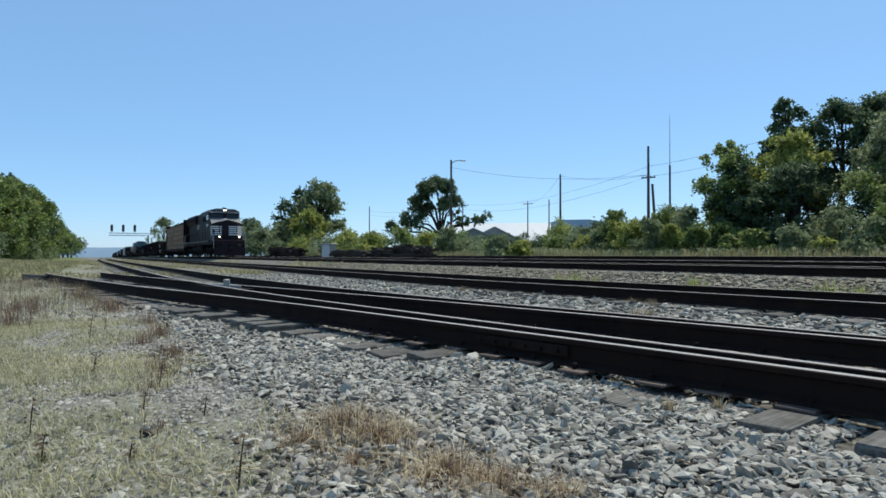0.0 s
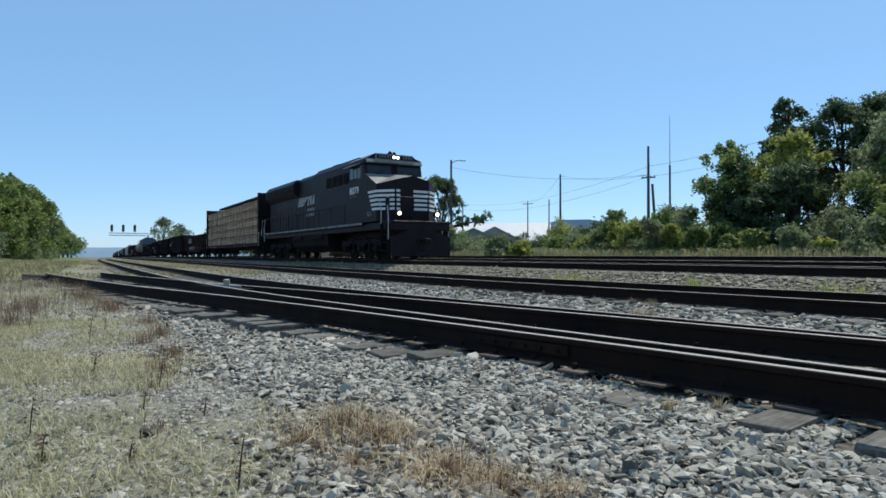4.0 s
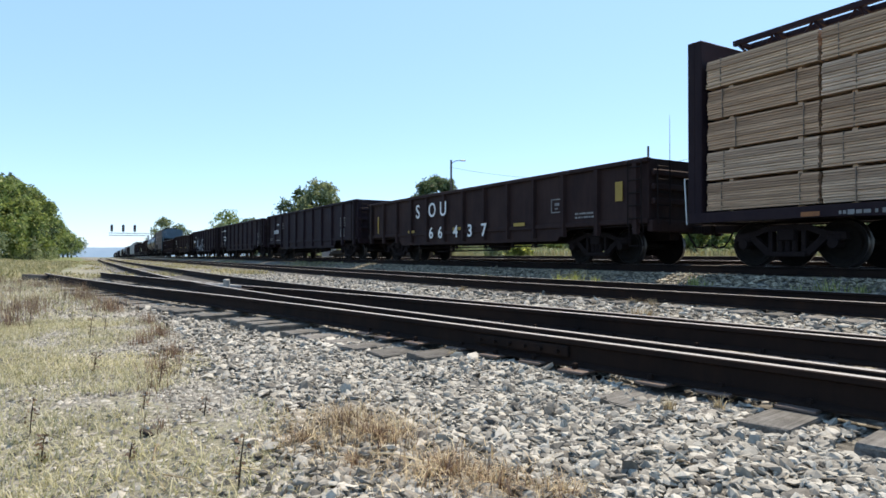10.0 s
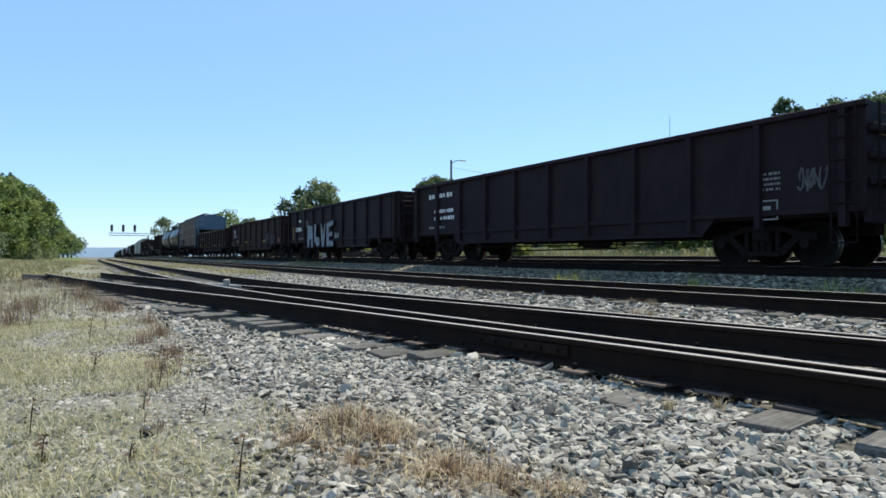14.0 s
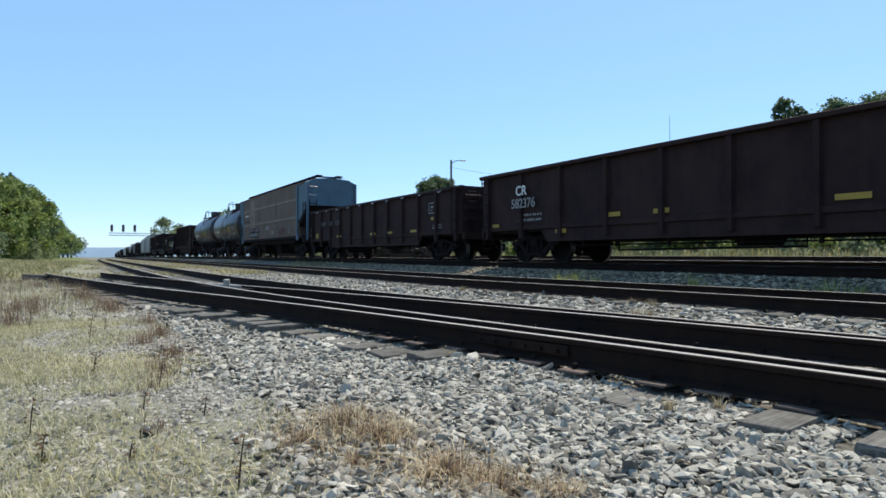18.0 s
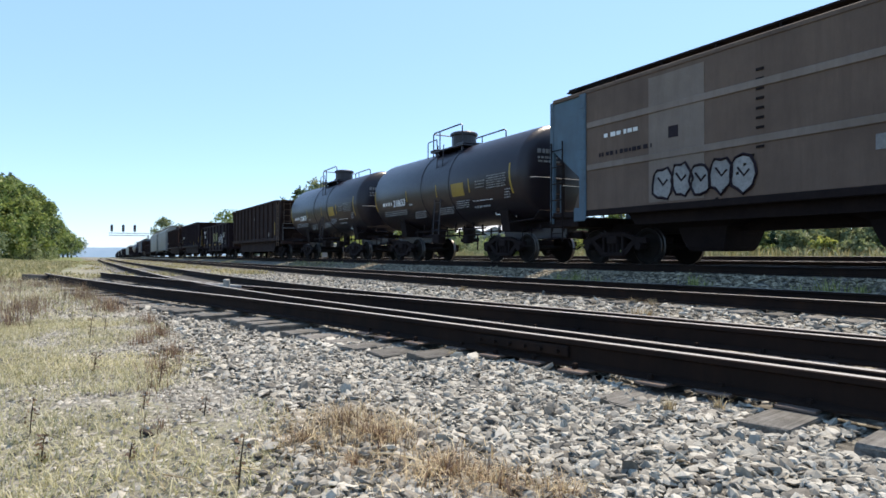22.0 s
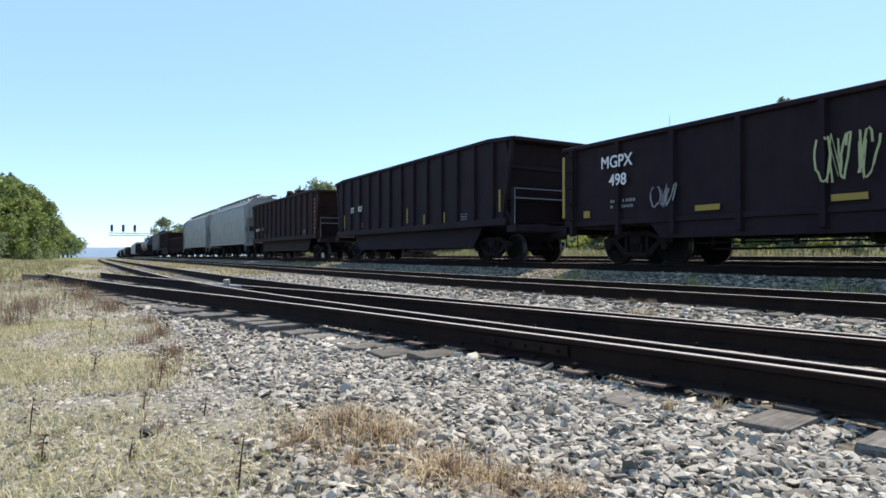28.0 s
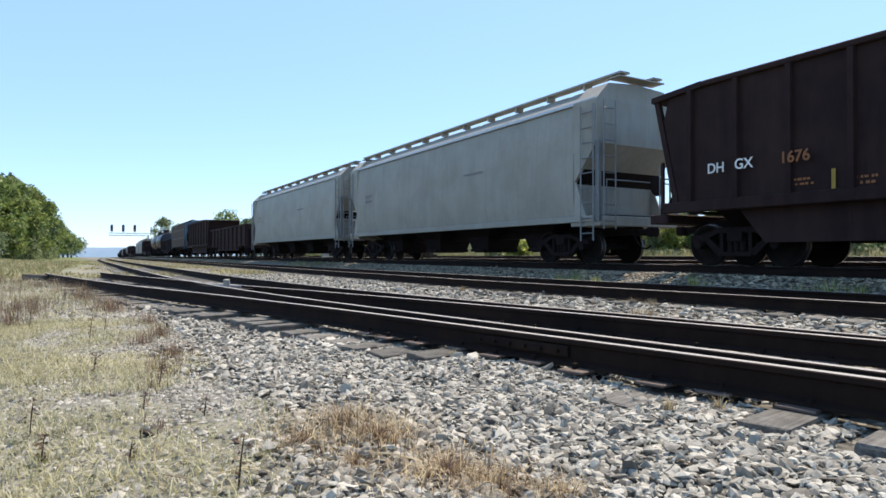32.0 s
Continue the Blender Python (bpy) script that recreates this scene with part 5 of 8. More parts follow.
def tank_car(front, rear, label, detail=True):
    car, L = new_car("tank_car", label, "tank car", front, rear)
    h = L / 2
    R, zc = 1.52, 2.82
    m = M()
    half_b = h - 0.45
    prof = [(0.15, -h)]
    for k in range(1, 8):
        a = k / 7 * math.pi / 2
        prof.append((R * math.sin(a), -half_b - 0.45 * math.cos(a)))
    body = prof + [(R, -1.2), (R + 0.02, -1.18), (R + 0.02, -0.9), (R, -0.88), (R, 0.9), (R + 0.02, 0.92), (R + 0.02, 1.2), (R, 1.22)] + [(r, -x) for r, x in prof[::-1]]
    m.lathe(body, 40, "x", (-0.27, 0, zc))
    part("tank_shell", m, M_TANK, car, "glossy black riveted tank shell", smooth=True)
    part("manway", M().lathe([(0.48, 4.2), (0.48, 4.86), (0.54, 4.88), (0.54, 4.96), (0.46, 5.01), (0.2, 5.04)], 20, "z", (-0.42, 0, 0)), M_TANK, car, "domed manway housing")
    plat = M().box(0, -0.75, 4.26, 2.4, 0.5, 0.05).box(0, 0.75, 4.26, 2.4, 0.5, 0.05).box(-1.05, 0, 4.34, 0.5, 1.9, 0.05).box(0.95, 0, 4.34, 0.5, 1.9, 0.05)
    for x in (-0.95, 0.95):
        plat.box(x, -0.85, 4.08, 0.08, 0.08, 0.4).box(x, 0.85, 4.08, 0.08, 0.08, 0.4)
    plat.v = [(p[0] - 0.12, p[1], p[2]) for p in plat.v]
    part("platform", plat, M_TANK, car, "steel top platform")
    for y in (-0.98, 0.98):
        part("handrail", M().tube([(-1.10, y, 4.05), (-1.10, y, 4.92), (-1.02, y, 4.99), (0.92, y, 5.02), (1.02, y, 4.95), (1.02, y, 4.5)], 0.028, 6), M_TANK, car)
        part("mid_rail", M().tube([(-1.55, y, 4.05), (-1.55, y, 4.66), (-1.47, y, 4.70), (-0.85, y, 4.72), (-0.80, y, 4.3)], 0.024, 5).tube([(-0.60, y, 4.3), (-0.60, y, 5.0)], 0.024, 5), M_TANK, car)
    for x in (-1.10, ):
        part("end_rail", M().tube([(x, -0.98, 4.96), (x, 0.98, 4.96)], 0.024, 5).tube([(x, 0.3, 4.42), (x, 0.3, 4.96)], 0.022, 5), M_TANK, car)
    for y in (-1.52, 1.52):
        part("side_ladder", ladder_mesh(3.35, 0.42, 10, "x"), M_TANK, car, "", pose(0, y, 1.0, -4 if y < 0 else 4))
    for s in (-1, 1):
        part("saddle", M().prism([(-0.95, 1.0), (0.95, 1.0), (1.06, 1.72), (0.8, 1.5), (0, 1.36), (-0.8, 1.5), (-1.06, 1.72)], "x", s * (h - 2.0) - 0.22, s * (h - 2.0) + 0.22), M_UNDER, car)
        part("stub_sill", M().box(s * (h - 1.5), 0, 0.92, 3.2, 0.42, 0.36, 0.02), M_TANK, car)
        part("end_platform", M().box(s * (h - 0.05), 0, 1.12, 0.34, 1.7, 0.05).box(s * (h + 0.12), 0, 1.08, 0.06, 2.5, 0.09), M_UNDER, car)
        part("end_rail_bar", M().tube([(s * (h - 1.2), -1.40, 1.25), (s * (h + 0.0), -1.40, 1.30), (s * (h + 0.12), -1.3, 1.55), (s * (h + 0.12), 1.3, 1.55), (s * (h + 0.0), 1.40, 1.3)], 0.022, 5), M_UNDER, car)
        part("head_strap", M().tube([(s * (h - 0.1), -1.45, 2.55), (s * (h + 0.02), -1.2, 2.55), (s * (h + 0.04), 1.2, 2.55), (s * (h - 0.1), 1.45, 2.55)], 0.014, 5), M_STEELGREY, car)
        part("stirrup", M().tube([(s * (h - 0.55), -1.40, 1.05), (s * (h - 0.55), -1.40, 0.5), (s * (h - 0.1), -1.40, 0.5), (s * (h - 0.1), -1.40, 1.05)], 0.02, 5), M_UNDER, car)
        truck(car, s * (h - 2.0))
    for y in (-1.0, 1.0):
        pipe = M().tube([(-h + 3.1, y, 1.16), (h - 3.1, y, 1.16)], 0.028, 6)
        for k in range(9):
            x = -h + 3.3 + (L - 6.6) * k / 8
            pipe.box(x, y, 1.24 if k % 2 else 1.12, 0.05, 0.05, 0.34)
        part("safety_pipe", pipe, M_UNDER, car, "grimy pipe and hangers under the tank")
    part("bottom_outlet", M().cyl((0, 0, 1.35), (0, 0, 0.75), 0.18, 12).box(0, 0, 0.8, 0.6, 0.5, 0.14, 0.03), M_UNDER, car)
    part("brake_gear", M().tube([(-2.2, -0.9, 0.95), (2.4, -0.9, 0.95)], 0.03, 5).box(-0.9, -0.85, 0.85, 0.5, 0.35, 0.35, 0.04).box(1.2, -0.85, 0.80, 0.35, 0.3, 0.3, 0.04).tube([(1.9, -0.9, 0.95), (1.9, -0.9, 0.4)], 0.03, 5), M_UNDER, car)
    ends_gear(car, h + 0.05)
    return car, L, R, zc


def tank_mark(car, x, ang, w, hgt, mat, R, zc, name="reflector", label=""):
    """A strip laid on the shell; ang: degrees above the shell's middle line on the near side."""
    m = M()
    n = max(1, int(hgt / 0.12))
    a0, a1 = radians(ang) - hgt / 2 / R, radians(ang) + hgt / 2 / R
    for i in range(n + 1):
        a = a0 + (a1 - a0) * i / n
        for rr in (R - 0.01, R + 0.006):
            for xx in (x - w / 2, x + w / 2):
                m.v.append((xx, -rr * math.cos(a), zc + rr * math.sin(a)))
    for i in range(n):
        b = i * 4
        m.f += [(b + 2, b + 3, b + 7, b + 6), (b, b + 2, b + 6, b + 4), (b + 1, b + 5, b + 7, b + 3)]
    m.m = [0] * len(m.f)
    return part(name, m, mat, car, label)


def open_hopper(front, rear, top, paint, label, ribs=12, detail=True, name="open_hopper_car", heap=False, ladder=False):
    car, L = new_car(name, label, "open hopper", front, rear)
    h = L / 2
    W = 1.52
    sill = 1.28
    hb = h - 1.35
    # the ends of each side lean outwards, with an open corner under the rim
    dip = top - 0.09
    outline = [(-h + 0.64, sill), (h - 0.64, sill), (h - 0.62, sill + 0.25), (h - 0.26, top - 0.62), (h - 0.40, top - 0.09), (h - 1.3, top), (-h + 1.3, top), (-h + 0.40, top - 0.09), (-h + 0.26, top - 0.62), (-h + 0.62, sill + 0.25)]
    for s in (-1, 1):
        part("side_panel", M().prism(outline, "y", s * (W - 0.05), s * W), paint, car)
        part("top_chord", M().box(0, s * (W + 0.01), top, L - 2.6, 0.16, 0.12, 0.02), paint, car)
        for e in (-1, 1):
            part("chord_end", M().prism([(e * (h - 1.3), top + 0.06), (e * (h + 0.02), dip + 0.05), (e * (h + 0.02), dip - 0.07), (e * (h - 1.3), top - 0.06)], "y", s * (W - 0.07), s * (W + 0.09)), paint, car)
            part("end_post", M().prism([(e * (h - 0.12), dip), (e * h, dip), (e * (h - 0.50), sill + 0.25), (e * (h - 0.52), sill - 0.1), (e * (h - 0.66), sill - 0.1), (e * (h - 0.64), sill + 0.25)], "y", s * (W - 0.08), s * (W + 0.03)), paint, car)
        part("side_sill", M().box(0, s * (W + 0.03), sill, L - 0.6, 0.12, 0.24, 0.02), paint, car)
        # belly below the sill
        part("belly_panel", M().prism([(-hb + 0.6, sill - 0.05), (hb - 0.6, sill - 0.05), (hb - 1.2, 0.48), (-hb + 1.2, 0.48)], "y", s * (W - 0.25), s * (W - 0.2)), paint, car)
    rib = M().prism([(0.07, 0), (0.05, -0.10), (-0.05, -0.10), (-0.07, 0)], "z", sill + 0.1, top - 0.06).mesh("rib", [paint])
    for i in range(ribs):
        x = -h + 1.0 + (L - 2.0) * i / (ribs - 1)
        for s in ((-1, 1) if detail else (-1,)):
            part("rib", rib, None, car, "", pose(x, s * W, 0, 0, 0, 0 if s < 0 else 180))
    for s in (-1, 1):
        e = M().prism([(s * (h - 0.36), dip), (s * (h - 0.30), dip), (s * (h - 1.3), 1.35), (s * (h - 1.5), 1.35)], "y", -W + 0.05, W - 0.05)
        for k in range(2):
            zz = 2.1 + k * 0.95
            xx = h - 0.30 - 1.0 * (top - zz) / (top - 1.35) + 0.04
            e.box(s * xx, 0, zz, 0.12, 2 * W - 0.1, 0.14, 0.02)
        part("end_slope", e, paint, car)
        part("end_lip", M().prism([(s * (h - 0.40), dip - 0.10), (s * h, dip - 0.05), (s * h, dip + 0.01), (s * (h - 0.40), dip - 0.03)], "y", -W + 0.06, W - 0.06), paint, car)
        part("end_beam", M().box(s * h, 0, dip, 0.14, 2 * W, 0.13, 0.02), paint, car)
        part("end_sill", M().box(s * (h - 0.1), 0, 1.05, 0.5, 2 * W, 0.22, 0.02), paint, car)
        for y in (-W + 0.1, W - 0.1):
            part("corner_brace", M().tube([(s * (h - 0.15), y, 1.15), (s * (h - 1.0), y, 2.3)], 0.05, 4), paint, car)
            part("corner_post", M().box(s * (h - 0.14), y, 1.75, 0.07, 0.07, 1.2), paint, car)
        if detail and ladder and s > 0:
            part("ladder", ladder_mesh(top - 1.0, 0.46, 7, "x"), M_TAN, car, "worn tan ladder", pose(h - 0.62, -W - 0.10, 0.85))
            part("end_ladder", ladder_mesh(1.5, 0.42, 4, "y"), M_TAN, car, "", pose(h + 0.02, -W + 0.35, top - 1.6))
        if detail:
            part("end_handrail", M().tube([(s * (h - 0.05), -W + 0.1, 1.2), (s * (h - 0.05), -W + 0.1, 2.3), (s * (h - 0.05), W - 0.1, 2.3), (s * (h - 0.05), W - 0.1, 1.2)], 0.018, 5).tube([(s * (h - 0.05), -W + 0.1, 2.0), (s * (h - 0.05), W - 0.1, 2.0)], 0.018, 5), M_STEELGREY, car)
            part("brake_platform", M().box(s * (h - 0.05), 0.4, 1.25, 0.4, 1.1, 0.04), M_UNDER, car)
    part("floor_ridge", M().prism([(-0.25, 0.75), (0.25, 0.75), (W - 0.1, 1.3), (W - 0.1, 1.36), (0, 1.1), (-W + 0.1, 1.36), (-W + 0.1, 1.3)], "x", -hb, hb), M_UNDER, car)
    part("centre_sill", M().box(0, 0, 0.85, L - 0.2, 0.4, 0.34), M_UNDER, car)
    if heap:
        m = M()
        rr = random.Random(77)
        for i in range(26):
            a, b = rr.uniform(-1, 1), rr.uniform(-1, 1)
            m.box(0.28 + a * 0.75, -0.35 + b * 0.7, top + 0.05 + (1 - a * a) * 0.55 * rr.uniform(0.4, 1), 0.4, 0.35, 0.24, 0.05)
        part("load_heap", m, M_RUST, car, "small heap of load above the rim")
    for s in (-1, 1):
        truck(car, s * (h - 1.75))
    ends_gear(car, h - 0.05)
    return car, L, W + 0.006


# ---------------------------------------------------------------- locomotive
def loco_wheelset(r):
    m = M()
    for s in (-1, 1):
        m.slot = 0
        m.lathe([(0.1, s * 0.84), (0.2, s * 0.82), (0.34, s * 0.76), (r - 0.07, s * 0.80), (r - 0.015, s * 0.81)], 24, "y", caps=False)
        m.slot = 1
        m.lathe([(r - 0.015, s * 0.81), (r, s * 0.80), (r + 0.004, s * 0.72), (r + 0.026, s * 0.70), (r + 0.02, s * 0.68)], 24, "y", caps=False)
        m.slot = 0
        m.lathe([(r + 0.018, s * 0.678), (0.4, s * 0.68), (0.1, s * 0.66)], 24, "y", caps=False)
    m.slot = 0
    m.cyl((0, -1.1, 0), (0, 1.1, 0), 0.1, 10)
    return m.mesh("wheelset", [M_WHEEL, M_TREAD], True)


def locomotive(front, rear):
    car, L = new_car("diesel_locomotive", "black six-axle diesel freight locomotive with white nose stripes", "locomotive", front, rear, "")
    h = L / 2
    W = 1.55
    # deck, fuel tank
    part("underframe", M().box(0, 0, 1.52, L - 1.2, 2.9, 0.34, 0.03).box(0, 0, 1.2, L - 1.0, 0.9, 0.4), M_BLACK, car)
    for s in (-1, 1):
        part("walkway_edge", M().box(-0.9, s * (W - 0.03), 1.68, L - 4.2, 0.10, 0.16, 0.015), M_BLACK, car)
        st = M()
        for i in range(11):
            st.box(-9.1 + 1.62 * i + (0.0 if i < 8 else 0.12), s * (W + 0.026), 1.69, 1.50 if i > 3 else 1.34, 0.012, 0.085)
        part("sill_stripe", st, M_DIMWHITE, car, "worn white reflective sill stripe")
    part("fuel_tank", M().prism([(-1.0, 0.42), (1.0, 0.42), (1.42, 0.75), (1.45, 1.32), (-1.45, 1.32), (-1.42, 0.75)], "x", -3.3, 3.0), M_UNDER, car, "riveted fuel tank")
    for x in (-2.2, 1.4):
        part("air_reservoir", M().lathe([(0.1, -0.9), (0.2, -0.85), (0.2, 0.85), (0.1, 0.9)], 12, "x", (x, -1.35, 1.22)), M_UNDER, car)
    # long hood in three sections
    part("engine_hood", M().prism([(-0.93, 1.7), (0.93, 1.7), (0.93, 4.84), (0.72, 5.06), (-0.72, 5.06), (-0.93, 4.84)], "x", -3.8, 0.2), M_BLACK, car, "black engine hood with door panels")
    part("equipment_hood", M().prism([(-1.25, 1.7), (1.25, 1.7), (1.25, 4.78), (1.0, 5.07), (-1.0, 5.07), (-1.25, 4.78)], "x", 0.2, 6.2), M_BLACK, car, "black equipment hood behind the cab")
    part("radiator_hood", M().prism([(-0.93, 1.7), (0.93, 1.7), (0.95, 3.85), (1.28, 4.2), (1.30, 4.70), (1.05, 4.98), (-1.05, 4.98), (-1.30, 4.70), (-1.28, 4.2), (-0.95, 3.85)], "x", -10.45, -3.8), M_BLACK, car, "black radiator hood with flared top")
    part("rear_hood", M().prism([(-10.4, 1.7), (-10.6, 1.75), (-10.6, 3.6), (-10.4, 3.7)], "y", -0.9, 0.9), M_BLACK, car)
    # doors and louvres on the near side and the far side
    door = M().box(0, 0, 0, 0.62, 0.03, 1.55, 0.012).box(0.22, -0.025, 0.1, 0.04, 0.03, 0.16).mesh("hood_door", [M_BLACK])
    for i in range(7):
        for s in (-1, 1):
            part("hood_door", door, None, car, "", pose(-4.5 + 0.68 * i, s * 0.945, 2.65, 0, 0, 0 if s < 0 else 180))
    for i in range(7):
        for s in (-1, 1):
            part("hood_door", door, None, car, "", pose(-9.5 + 0.68 * i, s * 0.945, 2.6, 0, 0, 0 if s < 0 else 180))
    for i in range(4):
        g = M()
        for k in range(7):
            g.box(-9.3 + 1.55 * i, -1.305, 4.26 + k * 0.06, 1.35, 0.03, 0.02)
        part("radiator_grille", g, M_UNDER, car)
    for i in range(4):
        g = M().box(2.6 + 0.85 * i, -1.262, 4.12, 0.62, 0.03, 0.55, 0.01)
        for k in range(5):
            g.box(2.6 + 0.85 * i, -1.285, 3.92 + k * 0.1, 0.56, 0.02, 0.03)
        part("intake_grille", g, M_UNDER, car)
    for x, w, d, z, hh in ((-7.3, 2.2, 1.9, 4.99, 0.06), (-4.0, 0.9, 0.9, 5.08, 0.12), (-1.6, 1.1, 0.9, 5.11, 0.18), (-0.6, 0.5, 0.7, 5.12, 0.16), (1.2, 1.2, 1.2, 5.11, 0.10), (4.8, 1.4, 1.2, 5.12, 0.12)):
        part("roof_fan" if d > 1 else "exhaust_stack", M().box(x, 0, z, w, d, hh, 0.03), M_BLACK, car)
    part("dynamic_brake_vent", M().box(2.4, -0.6, 5.10, 0.9, 0.4, 0.18, 0.03), M_BLACK, car)
    # cab
    part("cab_shell", M().prism([(6.2, 1.75), (8.15, 1.75), (8.15, 4.06), (8.02, 4.60), (6.2, 4.60)], "y", -1.50, 1.50), M_BLACK, car, "wide safety cab")
    part("cab_roof", M().prism([(-1.54, 4.58), (1.54, 4.58), (1.46, 4.72), (0.95, 5.03), (-0.95, 5.03), (-1.46, 4.72)], "x", 6.1, 8.12), M_BLACK, car, "black cab roof")
    for s in (-1, 1):
        part("roof_edge", M().prism([(s * 1.30, 4.835), (s * 1.47, 4.735), (s * 1.49, 4.765), (s * 1.32, 4.865)], "x", 6.15, 8.14), M_ROOFWHITE, car, "pale edge of the cab roof")
    part("brow", M().prism([(8.12, 4.58), (8.30, 4.60), (8.22, 5.02), (8.12, 5.03)], "y", -0.98, 0.98).prism([(8.12, 4.56), (8.26, 4.58), (8.20, 4.74), (8.12, 4.74)], "y", -1.45, 1.45), M_ROOFWHITE, car, "pale brow over the windshield")
    part("roof_hatch", M().box(7.0, -0.4, 5.05, 0.9, 0.7, 0.10, 0.03).box(6.5, 0.5, 5.06, 0.6, 0.6, 0.12, 0.03), M_BLACK, car)
    part("horn", M().lathe([(0.03, 0), (0.04, 0.25), (0.10, 0.34)], 10, "x", (7.6, 0.1, 5.09)).lathe([(0.03, 0), (0.04, 0.3), (0.10, 0.4)], 10, "x", (7.5, -0.1, 5.12)), M_UNDER, car)
    for x, w in ((6.58, 0.40), (7.04, 0.38), (7.46, 0.30)):
        for s in (-1, 1):
            fr = part("side_window", M().box(x, s * 1.505, 4.16, w + 0.08, 0.03, 0.62, 0.02), M_STEELGREY if x > 7.2 else M_UNDER, car, "cab side window")
            part("pane", M().box(x, s * 1.524, 4.16, w, 0.012, 0.54), M_GLASS, fr)
    part("window_post", M().box(7.74, -1.512, 4.16, 0.05, 0.03, 0.66, 0.01), M_STEELGREY, car, "pale upright behind the windshield")
    part("sun_visor", M().prism([(-1.50, 4.56), (-1.80, 4.44), (-1.80, 4.48), (-1.50, 4.60)], "x", 6.15, 7.70), M_ROOFWHITE, car, "pale awning over the cab window")
    for y in (-0.78, 0.78):
        part("windshield", M().prism([(8.155, 4.09), (8.185, 4.09), (8.065, 4.57), (8.035, 4.57)], "y", y - 0.62, y + 0.62), M_GLASS, car, "sloped windshield pane")
        part("wiper", M().tube([(8.20, y - 0.1, 4.02), (8.17, y + 0.25, 4.28)], 0.012, 4), M_UNDER, car)
    # nose: side, bevelled corner, front, and a pale ridged top that falls to the corners
    nv, nf = [], []
    plan = [(8.15, -1.5, 4.04), (9.42, -1.5, 3.42), (10.06, -0.85, 3.60), (10.06, 0.0, 3.80), (10.06, 0.85, 3.60), (9.42, 1.5, 3.42), (8.15, 1.5, 4.04)]
    for x, y, z in plan:
        nv += [(x, y, 1.75), (x, y, z)]
    nv.append((8.15, 0.0, 4.08))
    nose = M()
    nose.v = nv
    nose.f = [(2 * k, 2 * k + 2, 2 * k + 3, 2 * k + 1) for k in range(6)] + [(14, 1, 3, 5), (14, 5, 7), (14, 7, 9), (14, 9, 11, 13)] + [(0, 2, 4, 6, 8, 10, 12), (0, 1, 14, 13, 12)]
    nose.m = [0] * 6 + [1] * 4 + [0, 0]
    part("nose", nose, [M_BLACK, M_ROOFWHITE], car, "blunt black nose with pale sloping top")
    for k in range(5):
        z = 3.10 - 0.20 * k
        x0 = 8.48 + 0.115 * k
        for s in (-1, 1):
            part("nose_stripe", M().prism([(x0, z + 0.055), (9.42, z + 0.055), (9.42, z - 0.055), (x0 + 0.06, z - 0.055)], "y", s * 1.50, s * 1.512), M_WHITE, car, "white nose stripe")
            b = M()
            b.v = [(9.42 + 0.64 * q + 0.008, s * (1.5 - 0.65 * q + 0.008), z + e) for q, e in ((0, -0.055), (0.95, -0.055), (0.95, 0.055), (0, 0.055))]
            b.v += [(p[0] - 0.012, p[1] - s * 0.012, p[2]) for p in b.v]
            b.f = [(0, 1, 2, 3), (7, 6, 5, 4), (0, 4, 5, 1), (1, 5, 6, 2), (2, 6, 7, 3), (3, 7, 4, 0)]
            b.m = [0] * 6
            part("nose_stripe", b, M_WHITE, car, "white nose stripe")
        part("nose_stripe", M().box(10.067, 0, z, 0.012, 1.62, 0.11), M_WHITE, car, "white nose stripe")
    part("nose_door", M().box(10.085, -0.30, 2.65, 0.04, 0.66, 1.5, 0.02), M_BLACK, car)
    # numbers and marks
    lettering("8079", 0.46, car, 6.27, -1.512, 3.18, M_WHITE, "road_number", "white road number under the cab windows", 1.26, bold=0.004)
    bars(car, 6.2, -1.506, 3.02, 0.9, 0.06, 1, M_DIMWHITE, seed=4)
    for k in range(6):
        mk = M().prism([(-3.88 + 0.05 * k, 3.26 + 0.088 * k), (-2.72 + 0.17 * k, 3.26 + 0.088 * k), (-2.62 + 0.17 * k, 3.322 + 0.088 * k), (-3.84 + 0.05 * k, 3.322 + 0.088 * k)], "y", -0.972, -0.962)
        part("emblem_slat", mk, M_EMBLEM, car, "white slat of the emblem on the hood")
    sh = M().prism([(-1.30, 3.12), (-1.00, 3.12), (-1.04, 3.24), (-0.98, 3.66), (-1.14, 3.66), (-1.24, 3.30)], "y", -0.972, -0.962)
    sh.prism([(-0.94, 3.66), (-0.72, 3.66), (-0.52, 3.13), (-0.74, 3.13)], "y", -0.972, -0.962)
    sh.prism([(-0.64, 3.68), (-0.44, 3.68), (-0.36, 3.15), (-0.46, 3.15)], "y", -0.972, -0.962)
    sh.prism([(-0.30, 3.16), (0.22, 3.16), (0.34, 3.24), (0.46, 3.60), (0.38, 3.70), (-0.12, 3.70), (-0.22, 3.60), (-0.34, 3.24)], "y", -0.972, -0.962)
    sh.v = [(p[0] - 0.62, p[1] - 0.004, p[2] + 0.10) for p in sh.v]
    part("hood_emblem", sh, M_EMBLEM, car, "white slanted block emblem")
    for row, (xl, zl, count) in enumerate(((-1.98, 2.86, 7), (-2.12, 2.56, 8))):
        letters = M()
        for q in range(count):
            a = xl + 0.235 * q
            letters.prism([(a, zl), (a + 0.15, zl), (a + 0.20, zl + 0.19), (a + 0.05, zl + 0.19)], "y", -0.972, -0.962)
        part("hood_lettering", letters, M_DIMWHITE, car, "row of slanted pale blocks under the emblem")
